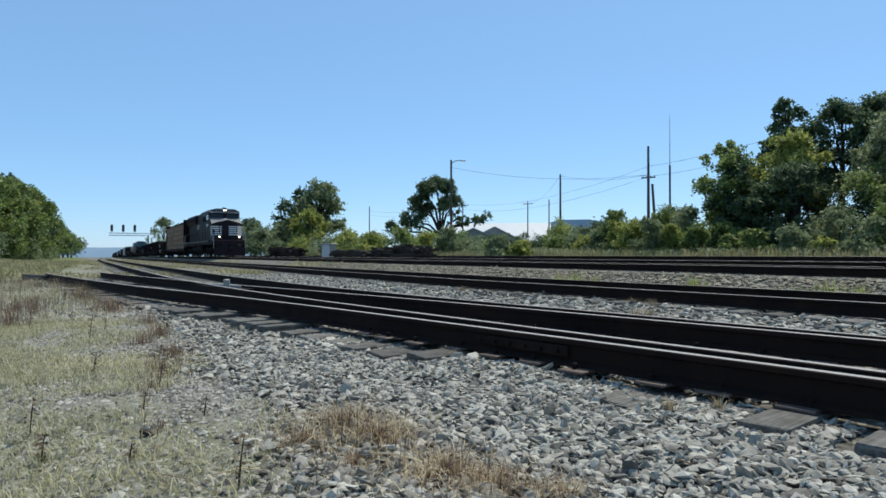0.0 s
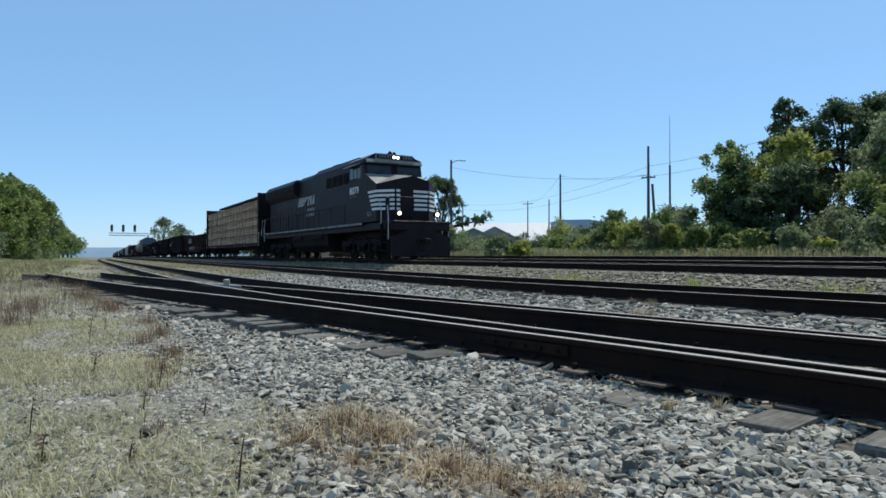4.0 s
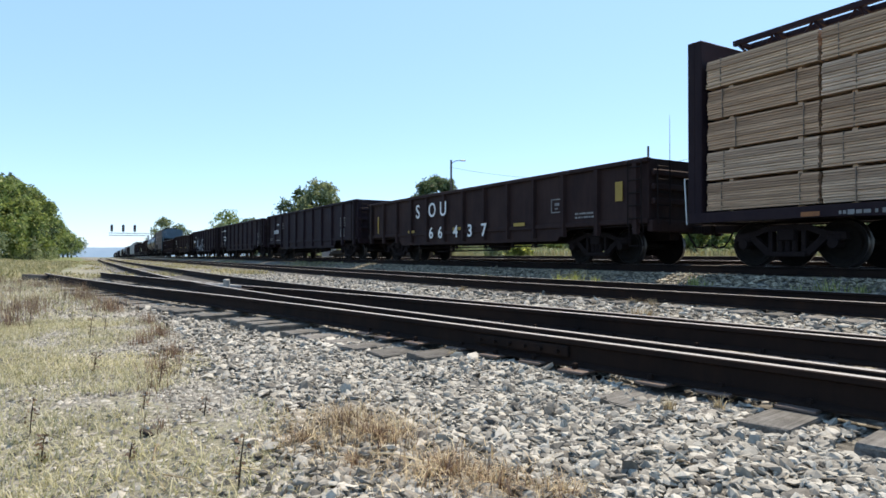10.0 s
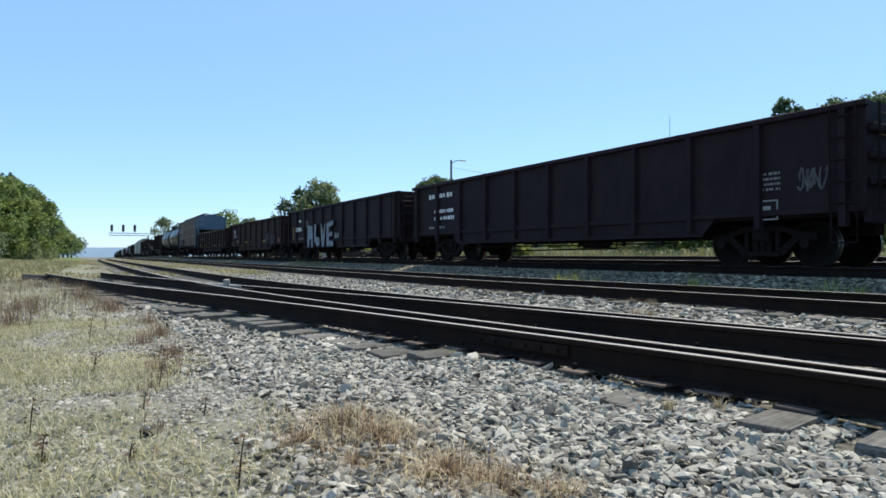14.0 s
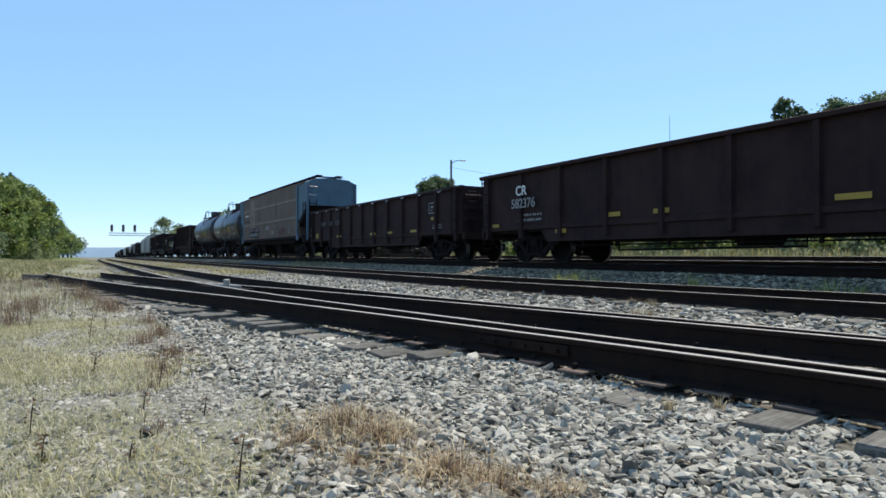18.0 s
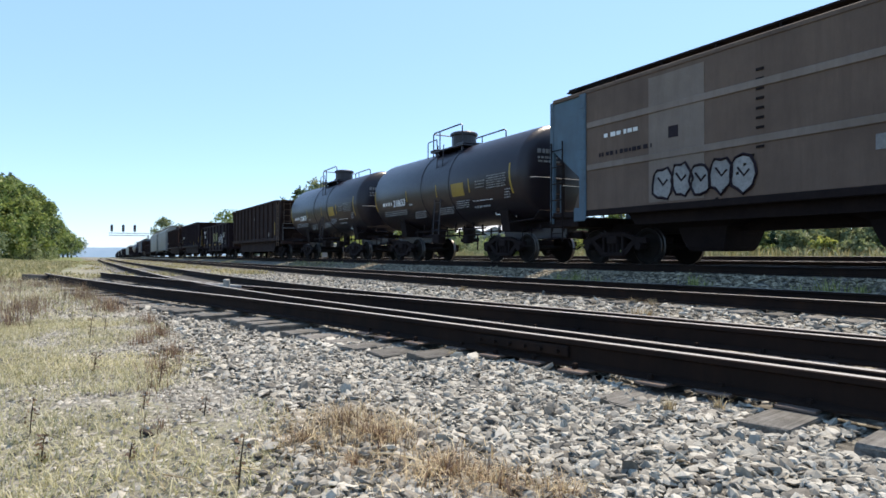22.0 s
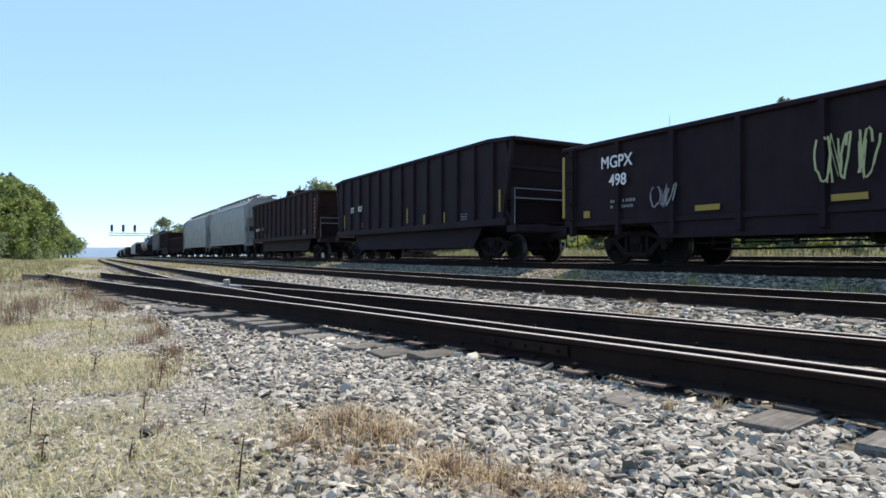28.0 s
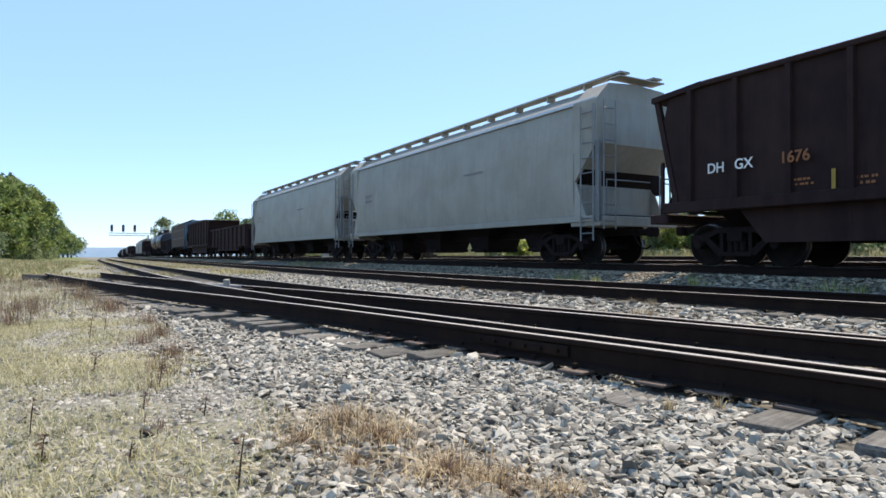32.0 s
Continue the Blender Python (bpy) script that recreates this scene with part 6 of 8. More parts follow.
    for x, z in ((-9.3, 2.95), (-8.1, 3.30), (-6.6, 3.62), (-5.2, 2.7), (-3.4, 2.55), (0.8, 3.45), (1.4, 2.6), (2.6, 3.78), (3.6, 3.80), (4.9, 3.86)):
        part("latch_plate", M().box(x, -0.975 if x < 0.2 else -1.262, z, 0.13, 0.02, 0.04, 0.006), M_DIMWHITE, car, "small pale latch plate")
    bars(car, 8.35, -1.506, 2.0, 0.55, 0.22, 3, M_DIMWHITE, seed=3)
    # lamps
    part("headlight", M().box(8.28, 0, 4.86, 0.12, 0.44, 0.20, 0.03), M_BLACK, car, "headlight housing over the windshield")
    for y in (-0.10, 0.10):
        part("headlight_lens", M().cyl((8.33, y, 4.86), (8.355, y, 4.86), 0.075, 14), M_LAMP, car, "lit headlight")
    for y in (-0.62, 0.62):
        nb = part("number_board", M().box(8.27, y, 4.86, 0.10, 0.66, 0.19, 0.02), M_UNDER, car, "dark number board")
        marks = M()
        for q in range(4):
            marks.box(8.325, y - 0.21 + 0.14 * q, 4.86, 0.006, 0.07, 0.11)
        part("board_marks", marks, M_DIMWHITE, nb)
    for y in (-0.95, 0.95):
        dl = part("ditch_light", M().box(10.55, y, 2.05, 0.2, 0.26, 0.26, 0.04), M_BLACK, car)
        part("lens", M().cyl((10.64, y, 2.05), (10.67, y, 2.05), 0.085, 14), M_DITCH, dl, "lit ditch light")
    # pilot, steps, rails
    part("front_deck", M().box(10.4, 0, 1.66, 1.1, 2.9, 0.12, 0.02).box(10.85, 0, 1.5, 0.14, 2.9, 0.4, 0.03), M_BLACK, car)
    part("snow_plow", M().prism([(-1.45, 0.18), (1.45, 0.18), (1.45, 1.0), (0.5, 1.35), (-0.5, 1.35), (-1.45, 1.0)], "x", 10.75, 10.95), M_BLACK, car, "black snow plow")
    part("rear_pilot", M().box(-10.75, 0, 1.0, 0.18, 2.9, 1.2, 0.03), M_BLACK, car)
    for sx in (-1, 1):
        for sy in (-1, 1):
            well = part("step_well", M().box(sx * 9.99, sy * 1.40, 0.95, 0.04, 0.3, 1.3), M_UNDER, car, "corner steps")
            part("step_side", M().box(sx * 10.65, sy * 1.40, 0.95, 0.04, 0.3, 1.3), M_UNDER, well)
            for k in range(4):
                part("step", M().box(sx * 10.32, sy * (1.42 - 0.05 * k), 0.42 + 0.36 * k, 0.62, 0.26, 0.04), M_UNDER, well)
            part("grab_rail", M().tube([(sx * 10.68, sy * 1.5, 0.9), (sx * 10.72, sy * 1.52, 1.9), (sx * 10.55, sy * 1.5, 2.65), (sx * 10.3, sy * 1.46, 2.7)], 0.024, 6).tube([(sx * 9.95, sy * 1.5, 1.2), (sx * 9.98, sy * 1.52, 2.2), (sx * 9.75, sy * 1.5, 2.7)], 0.024, 6), M_GALV, car, "pale curved grab rail")
    for y in (-0.5, 0.5):
        part("end_rail", M().tube([(10.85, y * 2.4, 1.7), (10.85, y * 2.4, 2.75), (10.85, y * 0.7, 2.75), (10.85, y * 0.7, 1.7)], 0.025, 6), M_BLACK, car)
    part("mirror", M().box(10.6, -1.5, 2.3, 0.05, 0.2, 0.9, 0.02), M_BLACK, car)
    for s in (-1, 1):
        hr = M().tube([(-10.0, s * 1.48, 2.75), (5.6, s * 1.48, 2.75)], 0.02, 5)
        for i in range(9):
            x = -9.9 + 1.93 * i
            hr.tube([(x, s * 1.48, 1.72), (x, s * 1.48, 2.75)], 0.018, 5)
        part("walkway_rail", hr, M_BLACK, car)
    # trucks
    R = 0.535
    MESH["lws"] = loco_wheelset(R)
    for sx in (-1, 1):
        t = part("truck", M().box(0, 0, 0.85, 4.6, 1.3, 0.22, 0.03).box(0, 0, 0.75, 0.6, 2.2, 0.3, 0.03), M_UNDER, car, "three-axle powered truck", pose(sx * 6.95, 0, 0))
        for s in (-1, 1):
            f = M().prism([(-2.5, 0.62), (-2.45, 0.95), (2.45, 0.95), (2.5, 0.62), (1.6, 0.66), (1.2, 0.80), (0.65, 0.80), (0.4, 0.62), (-0.4, 0.62), (-0.65, 0.80), (-1.2, 0.80), (-1.6, 0.66)], "y", -0.09, 0.09)
            for x in (-1.9, 0, 1.9):
                f.box(x, 0, 0.56, 0.42, 0.26, 0.36, 0.03).cyl((x, -0.2, 0.535), (x, 0.1, 0.535), 0.15, 12)
            for x in (-0.95, 0.95):
                f.lathe([(0.10, 0.45), (0.11, 0.52), (0.10, 0.6), (0.11, 0.68), (0.10, 0.78)], 10, "z", (x, 0, 0)).box(x, 0, 0.42, 0.5, 0.24, 0.08)
                f.tube([(x - 0.4, -0.14, 1.05), (x + 0.4, -0.14, 0.7)], 0.06, 6)
            part("side_frame", f, M_UNDER, t, "", pose(0, s * 1.12, 0, 0, 0, 0 if s < 0 else 180))
        for dx in (-1.9, 0, 1.9):
            w = part("wheelset", MESH["lws"], None, t, "", pose(dx, 0, R))
            ROLLING.append((w, dx, R, R, car))
    ends_gear(car, h)
    return car


# ---------------------------------------------------------------- centre-beam flat car with lumber
def centerbeam(front, rear):
    car, L = new_car("lumber_flat_car", "dark centre-beam flat car stacked with banded sawn lumber", "flat car", front, rear)
    h = L / 2
    part("deck", M().box(0, 0, 1.04, L, 2.9, 0.18, 0.02).prism([(-0.4, 0.95), (0.4, 0.95), (0.3, 0.66), (-0.3, 0.66)], "x", -h + 3.4, h - 3.4), M_GON, car)
    for s in (-1, 1):
        part("side_sill", M().prism([(-h, 1.13), (h, 1.13), (h, 0.92), (h - 3.2, 0.92), (h - 4.2, 0.88), (-h + 4.2, 0.88), (-h + 3.2, 0.92), (-h, 0.92)], "y", s * 1.46, s * 1.52), M_GON, car)
        b = M().box(s * (h - 0.16), 0, 2.88, 0.22, 2.96, 3.96, 0.02)
        bk = part("bulkhead", b, M_GON, car, "tall steel bulkhead")
        for y in (-1.44, -0.5, 0.5, 1.44):
            part("bulkhead_post", M().box(s * (h - 0.02), y, 2.88, 0.18, 0.10, 3.96, 0.015), M_GON, bk)
        for z in (1.6, 2.4, 3.2, 4.0):
            part("bulkhead_rib", M().box(s * (h - 0.02), 0, z, 0.12, 2.9, 0.10, 0.015), M_GON, bk)
        part("ladder", ladder_mesh(3.6, 0.4, 10, "y"), M_UNDER, car, "", pose(s * (h + 0.12), -1.15, 0.9))
        part("grab_rail", M().tube([(s * (h + 0.1), -1.48, 0.9), (s * (h + 0.16), -1.48, 1.9), (s * (h + 0.16), -1.1, 1.95)], 0.02, 5), M_GALV, car)
    top = M().box(0, -0.24, 5.0, L - 0.4, 0.10, 0.11).box(0, 0.24, 5.0, L - 0.4, 0.10, 0.11)
    n = 26
    for i in range(n):
        x0 = -h + 0.3 + (L - 0.6) * i / n
        x1 = -h + 0.3 + (L - 0.6) * (i + 1) / n
        top.tube([(x0, -0.24, 4.97), ((x0 + x1) / 2, -0.2, 4.45), (x1, -0.24, 4.97)], 0.035, 4)
        top.box(x0, 0, 4.98, 0.09, 0.5, 0.08)
    part("centre_beam", top, M_GON, car, "open steel truss along the top")
    part("beam_web", M().box(0, 0, 2.65, L - 0.5, 0.10, 3.5), M_GON, car)
    rnd = random.Random(12)
    slot = (L - 0.62) / 9
    shapes = {}
    for span in (1, 2):
        for k in range(3):
            m = M()
            ln = slot * span - 0.055
            for r in range(12):
                jx = rnd.uniform(-0.008, 0.008)
                m.box(jx, rnd.uniform(-0.02, 0.02), (r + 0.5) * 0.0492 - 0.305, ln + rnd.uniform(-0.012, 0.0), 1.16 + rnd.uniform(-0.05, 0.02), 0.039)
            shapes[span, k] = m.mesh("lumber_bundle", [M_LUMBER])
    strap = M().box(0, 0, -0.01, 0.009, 1.20, 0.602).mesh("strap", [M_STRAP])
    wood = M().box(0, 0, 0, 0.09, 1.02, 0.05).mesh("spacer", [M_LUMBER])
    pat = [[1] * 9, [1, 1, 1, 1, 1, 1, 2, 1], [1] * 9, [1, 1, 1, 1, 1, 2, 1, 1], [1, 1, 2, 1, 1, 1, 1, 1]]
    for s in (-1, 1):
        for tier in range(5):
            x = -h + 0.31
            z = 1.475 + 0.652 * tier
            for span in pat[tier]:
                c = x + slot * span / 2
                b = part("lumber_bundle", shapes[span, rnd.randrange(3)], None, car, "", pose(c, s * (0.80 + rnd.uniform(-0.01, 0.012)), z, 0, 0, rnd.uniform(-0.1, 0.1)))
                for q in ((-0.28, 0.30) if span == 1 else (-0.36, 0.02, 0.36)):
                    part("strap", strap, None, b, "", pose((q + rnd.uniform(-0.09, 0.09)) * slot * span, 0, 0))
                for q in ((-0.3, 0.3) if span == 1 else (-0.35, 0.0, 0.35)):
                    part("spacer", wood, None, b, "", pose(q * slot * span + 0.08, 0, -0.335))
                x += slot * span
    for x in (-8.5, -5.6, -2.1, 3.0, 6.8):
        patch(car, x, 0.98, 0.34, 0.085, M_ORANGE, -1.526, "reflector", "dull orange reflector")
    patch(car, h - 0.10, 1.9, 0.10, 0.55, M_ORANGE, -1.50, "reflector", "orange reflector on the bulkhead")
    bars(car, -8.0, -1.528, 0.90, 2.3, 0.16, 1, M_DIMWHITE, "car_mark", "worn white car mark", 31)
    part("tie_down_gear", M().tube([(-4.5, -1.2, 0.62), (-3.2, -1.2, 0.34), (3.6, -1.2, 0.30), (4.8, -1.2, 0.6)], 0.03, 5).box(-1.0, -0.9, 0.5, 0.5, 0.3, 0.3, 0.04).box(0.8, -0.9, 0.45, 0.6, 0.4, 0.35, 0.05), M_UNDER, car)
    for s in (-1, 1):
        truck(car, s * (h - 1.9))
    ends_gear(car, h + 0.1)
    return car


locomotive(-62.35, -84.15)
centerbeam(-85.05, -107.25)


def outlined(car, x, z, w, h, y, label="square white outlined placard"):
    """A thin painted frame with a small mark inside."""
    m = M().box(x, y, z + h / 2, w, 0.010, 0.03).box(x, y, z - h / 2, w, 0.010, 0.03).box(x - w / 2, y, z, 0.03, 0.010, h + 0.03).box(x + w / 2, y, z, 0.03, 0.010, h + 0.03)
    m.box(x, y, z + 0.04, w * 0.4, 0.010, h * 0.22).box(x - w * 0.06, y, z - 0.08, w * 0.25, 0.010, h * 0.12)
    return part("placard", m, M_DIMWHITE, car, label)


# gondolas
car, L, sy = gondola(-108.4, -124.6, 2.52, M_GON_BROWN, "brown-black low gondola with large faded white letters", 13)
for _i, _d in enumerate("SOU"):
    lettering(_d, 0.74, car, (-3.35, -2.35, -1.5)[_i], -sy - 0.115, 1.66, M_WHITE, "car_mark", "large white letter", 0.95, bold=0.006)
for _i, _d in enumerate("66437"):
    lettering(_d, 0.58, car, (-2.3, -1.62, -0.55, 0.38, 1.22)[_i], -sy - 0.115, 0.86, M_WHITE, "car_number", "worn white numeral", 1.1, bold=0.01)
patch(car, 7.19, 1.80, 0.24, 0.48, M_YELLOW, -sy - 0.02, label="yellow reflective plate")
patch(car, -7.1, 1.55, 0.10, 0.75, M_YELLOW, -sy - 0.02)
for _x in (-3.85, -0.38, 3.2):
    patch(car, _x, 1.15, 0.55, 0.10, M_YELLOW, -sy - 0.06)
outlined(car, 4.87, 1.60, 0.46, 0.36, -sy - 0.012)
bars(car, 5.6, -sy - 0.005, 1.18, 0.9, 0.2, 2, M_DIMWHITE, seed=40)

car, L, sy = gondola(-126.0, -142.2, 2.90, M_GON, "black high-sided gondola with white road number", 11)
bars(car, -5.9, -sy - 0.005, 2.12, 0.45, 0.24, 1, M_WHITE, "car_mark", "white owner's mark", 51)
lettering("210208", 0.34, car, -6.23, -sy - 0.116, 1.64, M_WHITE, "car_number", "white road number", 1.10, bold=0.006)
bars(car, -6.2, -sy - 0.005, 0.98, 1.1, 0.30, 2, M_DIMWHITE, seed=52)
bars(car, -7.6, -sy - 0.005, 1.18, 0.6, 0.2, 2, M_DIMWHITE, seed=53)
outlined(car, -4.55, 2.12, 0.34, 0.34, -sy - 0.006)
outlined(car, 6.1, 1.35, 0.46, 0.36, -sy - 0.006)
bars(car, 5.8, -sy - 0.005, 1.65, 0.7, 0.5, 4, M_DIMWHITE, seed=54)
for _x in (-0.9, 0.6, 2.3, 3.9):
    bars(car, _x, -sy - 0.005, 0.98, 0.5, 0.06, 1, M_DIMWHITE, seed=int(60 + _x * 3))

car, L, sy = gondola(-143.4, -159.9, 2.88, M_GON, "black high-sided gondola with block emblem and graffiti", 11)
bars(car, -7.0, -sy - 0.005, 2.25, 1.7, 0.32, 1, M_WHITE, "car_mark", "white block emblem", 61)
bars(car, -6.6, -sy - 0.005, 1.45, 1.4, 0.52, 2, M_WHITE, "car_number", "worn white road number", 62)
bars(car, -7.0, -sy - 0.005, 1.15, 1.2, 0.2, 1, M_DIMWHITE, seed=63)
outlined(car, 6.47, 1.10, 0.44, 0.36, -sy - 0.006)
bars(car, 6.25, -sy - 0.005, 1.45, 0.5, 0.4, 4, M_DIMWHITE, seed=64)


def tag_strokes(car, x, z, w, h, mat, y, seed, name="graffiti", label="sprayed graffiti tag", r=0.02, loops=5):
    """A looping spray-paint scrawl as thin ribbons."""
    rnd = random.Random(seed)
    m = M()
    for i in range(loops):
        cx = x + w * (i + 0.5) / loops
        pts = []
        a0 = rnd.uniform(0, 6)
        if i % 2:
            for k in range(7):
                pts.append((cx + w / loops * rnd.uniform(-0.75, 0.75), y, z + h * ((0.06, 0.94)[k % 2] + rnd.uniform(-0.06, 0.22) * (1, -1)[k % 2])))
        else:
            for k in range(15):
                a = a0 + k * 0.42 + rnd.uniform(-0.12, 0.12)
                pts.append((cx + math.cos(a) * w / loops * rnd.uniform(0.45, 0.65) + (k - 7) * w * 0.008, y, z + h / 2 + math.sin(a * (1 + 0.15 * (i % 3))) * h * rnd.uniform(0.34, 0.5)))
        m.tube(pts, r, 4)
    m.v = [(p[0], y + (p[1] - y) * 0.15, p[2]) for p in m.v]
    return part(name, m, mat, car, label)


tag_strokes(car, 7.1, 1.4, 0.5, 0.45, M_FAINT, -sy - 0.01, 5)

car, L, sy = gondola(-161.2, -177.0, 2.90, M_GON, "black high-sided gondola covered with silver block graffiti", 11)
bars(car, -5.7, -sy - 0.005, 2.12, 0.42, 0.26, 1, M_WHITE, "car_mark", "white owner's mark", 71)
lettering("210280", 0.34, car, -6.03, -sy - 0.116, 1.62, M_WHITE, "car_number", "white road number", 1.10, bold=0.006)
bars(car, -6.0, -sy - 0.005, 0.98, 1.1, 0.30, 2, M_DIMWHITE, seed=72)
outlined(car, -4.2, 2.0, 0.34, 0.34, -sy - 0.006)
patch(car, -6.8, 1.55, 0.09, 0.75, M_YELLOW, -sy - 0.01)
# block letters of the graffiti, as sprayed panels with dark outlines
_gz, _gh = 0.66, 1.30
for _q, (_x0, _x1, _poly) in enumerate([
        (-3.8, -2.72, [(0, 0), (0.35, 0), (0.45, 0.35), (0.6, 0.35), (0.65, 0), (1, 0), (0.92, 0.9), (0.05, 1)]),
        (-2.62, -1.62, [(0, 0.25), (0.55, 0), (1, 0.1), (0.92, 0.4), (0.4, 0.45), (0.45, 0.95), (0.02, 1)]),
        (-1.58, -0.68, [(0, 1), (0.32, 0.96), (0.5, 0.5), (0.72, 0.98), (1, 0.95), (0.75, 0), (0.25, 0)]),
        (-0.62, 0.50, [(0, 0), (1, 0.02), (0.95, 0.24), (0.4, 0.26), (0.4, 0.40), (0.85, 0.42), (0.85, 0.62), (0.4, 0.6), (0.4, 0.78), (0.97, 0.86), (0.98, 1.08), (0, 0.98)])]):
    _sx = _x1 - _x0
    part("graffiti_letter", M().prism([(_x0 + p[0] * _sx, _gz + p[1] * _gh) for p in _poly], "y", -sy - 0.125, -sy - 0.118), M_SILVER, car, "silver sprayed block letter")
    part("graffiti_outline", M().tube([(_x0 + p[0] * _sx, -sy - 0.125, _gz + p[1] * _gh) for p in _poly] + [(_x0 + _poly[0][0] * _sx, -sy - 0.125, _gz + _poly[0][1] * _gh)], 0.03, 4), M_BLACK, car)
tag_strokes(car, 0.6, 1.08, 0.65, 0.32, M_DIMWHITE, -sy - 0.12, 15, r=0.022)
patch(car, -1.15, 1.45, 0.07, 0.42, M_YELLOW, -sy - 0.14)

car, L, sy = gondola(-178.0, -194.4, 2.78, M_GON_BROWN, "dark brown gondola with overhanging rim and small yellow labels", 10, flange=0.26)
lettering("CR", 0.40, car, -6.28, -sy - 0.116, 2.02, M_WHITE, "car_mark", "worn white letters", 1.0, bold=0.006)
lettering("582376", 0.40, car, -6.5, -sy - 0.116, 1.64, M_DIMWHITE, "car_number", "worn white road number", 0.95, bold=0.006)
bars(car, -6.3, -sy - 0.005, 1.2, 1.1, 0.30, 2, M_DIMWHITE, seed=81)
for _x, _w in ((-7.45, 0.35), (-4.35, 0.45), (-2.4, 0.5), (-0.9, 0.45), (3.2, 0.6)):
    patch(car, _x, 1.15 if _x < -5 else (0.90 if _x < -4 else 1.25), _w, 0.11, M_YELLOW, -sy - 0.02)
patch(car, 7.1, 1.22, 0.4, 0.3, M_ORANGE, -sy - 0.02, label="orange reflective plate")
tag_strokes(car, 4.0, 1.0, 0.9, 0.85, M_FAINT, -sy - 0.115, 21)
tag_strokes(car, 5.3, 0.95, 1.15, 0.7, M_FAINT, -sy - 0.115, 22)

car, L, sy = gondola(-195.7, -211.9, 2.66, M_GON_BROWN, "dark low gondola with pale stencilled letters and a placard", 12)
for _i, _s in enumerate(("NW", "100", "850")):
    lettering(_s, 0.35, car, (-6.12, -5.0, -4.0)[_i], -sy - 0.116, 1.76, M_FAINT, "car_mark", "faded stencilled letters", 1.15)
patch(car, -7.06, 1.28, 0.36, 0.26, M_YELLOW, -sy - 0.02, label="yellow reflective plate")
for _x in (-3.6, 0.6, 2.3, 4.6):
    patch(car, _x, 1.18, 0.6, 0.10, M_YELLOW, -sy - 0.06)
outlined(car, 5.95, 2.0, 0.46, 0.38, -sy - 0.006)
for _i in range(10):
    part("rim_hook", M().tube([(-6.9 + 1.5 * _i, -sy - 0.10, 2.58), (-6.86 + 1.5 * _i, -sy - 0.15, 2.52), (-6.76 + 1.5 * _i, -sy - 0.15, 2.52), (-6.72 + 1.5 * _i, -sy - 0.10, 2.58)], 0.014, 5), M_GALV, car, "small bright hook under the rim")
patch(car, 6.0, 1.6, 0.2, 0.12, M_YELLOW, -sy - 0.02)
bars(car, 6.0, -sy - 0.005, 1.2, 0.7, 0.2, 2, M_DIMWHITE, seed=91)

car, L, sy = covered_hopper(-213.1, -230.1, 4.92, M_TAN, M_BLUEGREY, "tan covered hopper with grey-blue ends and graffiti", lead=0.5)
part("repaint_panel", M().box(-4.2, -sy - 0.004, 2.90, 1.5, 0.008, 2.9), M_PALETAN, car, "pale repainted strip")
bars(car, -6.37, -sy - 0.02, 3.12, 1.1, 0.24, 1, M_WHITE, "car_mark", "white patch with owner's mark", 101)
bars(car, -6.56, -sy - 0.01, 2.68, 1.7, 0.2, 1, M_BLACK, "car_number", "dark worn road number", 102)
part("placard", M().box(-4.25, -sy - 0.012, 3.0, 0.26, 0.012, 0.26), M_BLACK, car, "small square dark placard")
_rr = random.Random(33)
for _i in range(5):
    _cx, _cz = -4.55 + 0.5 * _i, 1.84 + 0.05 * (_i % 2)
    _ring = [(_cx + 0.30 * math.cos(_a * 0.5236) * _rr.uniform(0.75, 1.1), _cz + 0.40 * math.sin(_a * 0.5236) * _rr.uniform(0.75, 1.1)) for _a in range(12)]
    part("graffiti_letter", M().prism(_ring, "y", -sy - 0.014 - 0.002 * _i, -sy - 0.006), M_DIMWHITE, car, "white sprayed bubble letter")
    part("graffiti_outline", M().tube([(p[0], -sy - 0.016 - 0.002 * _i, p[1]) for p in _ring + _ring[:1]], 0.032, 4).tube([(_cx - 0.12, -sy - 0.016, _cz + 0.16), (_cx + 0.02, -sy - 0.018, _cz - 0.02), (_cx + 0.14, -sy - 0.016, _cz + 0.10)], 0.028, 4), M_BLACK, car)
tag_strokes(car, 3.1, 1.52, 1.5, 0.5, M_PINK, -sy - 0.02, 34, r=0.03, loops=5)
outlined(car, 5.55, 1.8, 0.36, 0.32, -sy - 0.01)
part("placard", M().box(0.2, -sy - 0.01, 2.12, 0.68, 0.012, 0.26), M_DIMWHITE, car, "white placard")
part("placard", M().box(1.55, -sy - 0.01, 1.75, 0.4, 0.012, 0.2), M_DIMWHITE, car, "white placard")

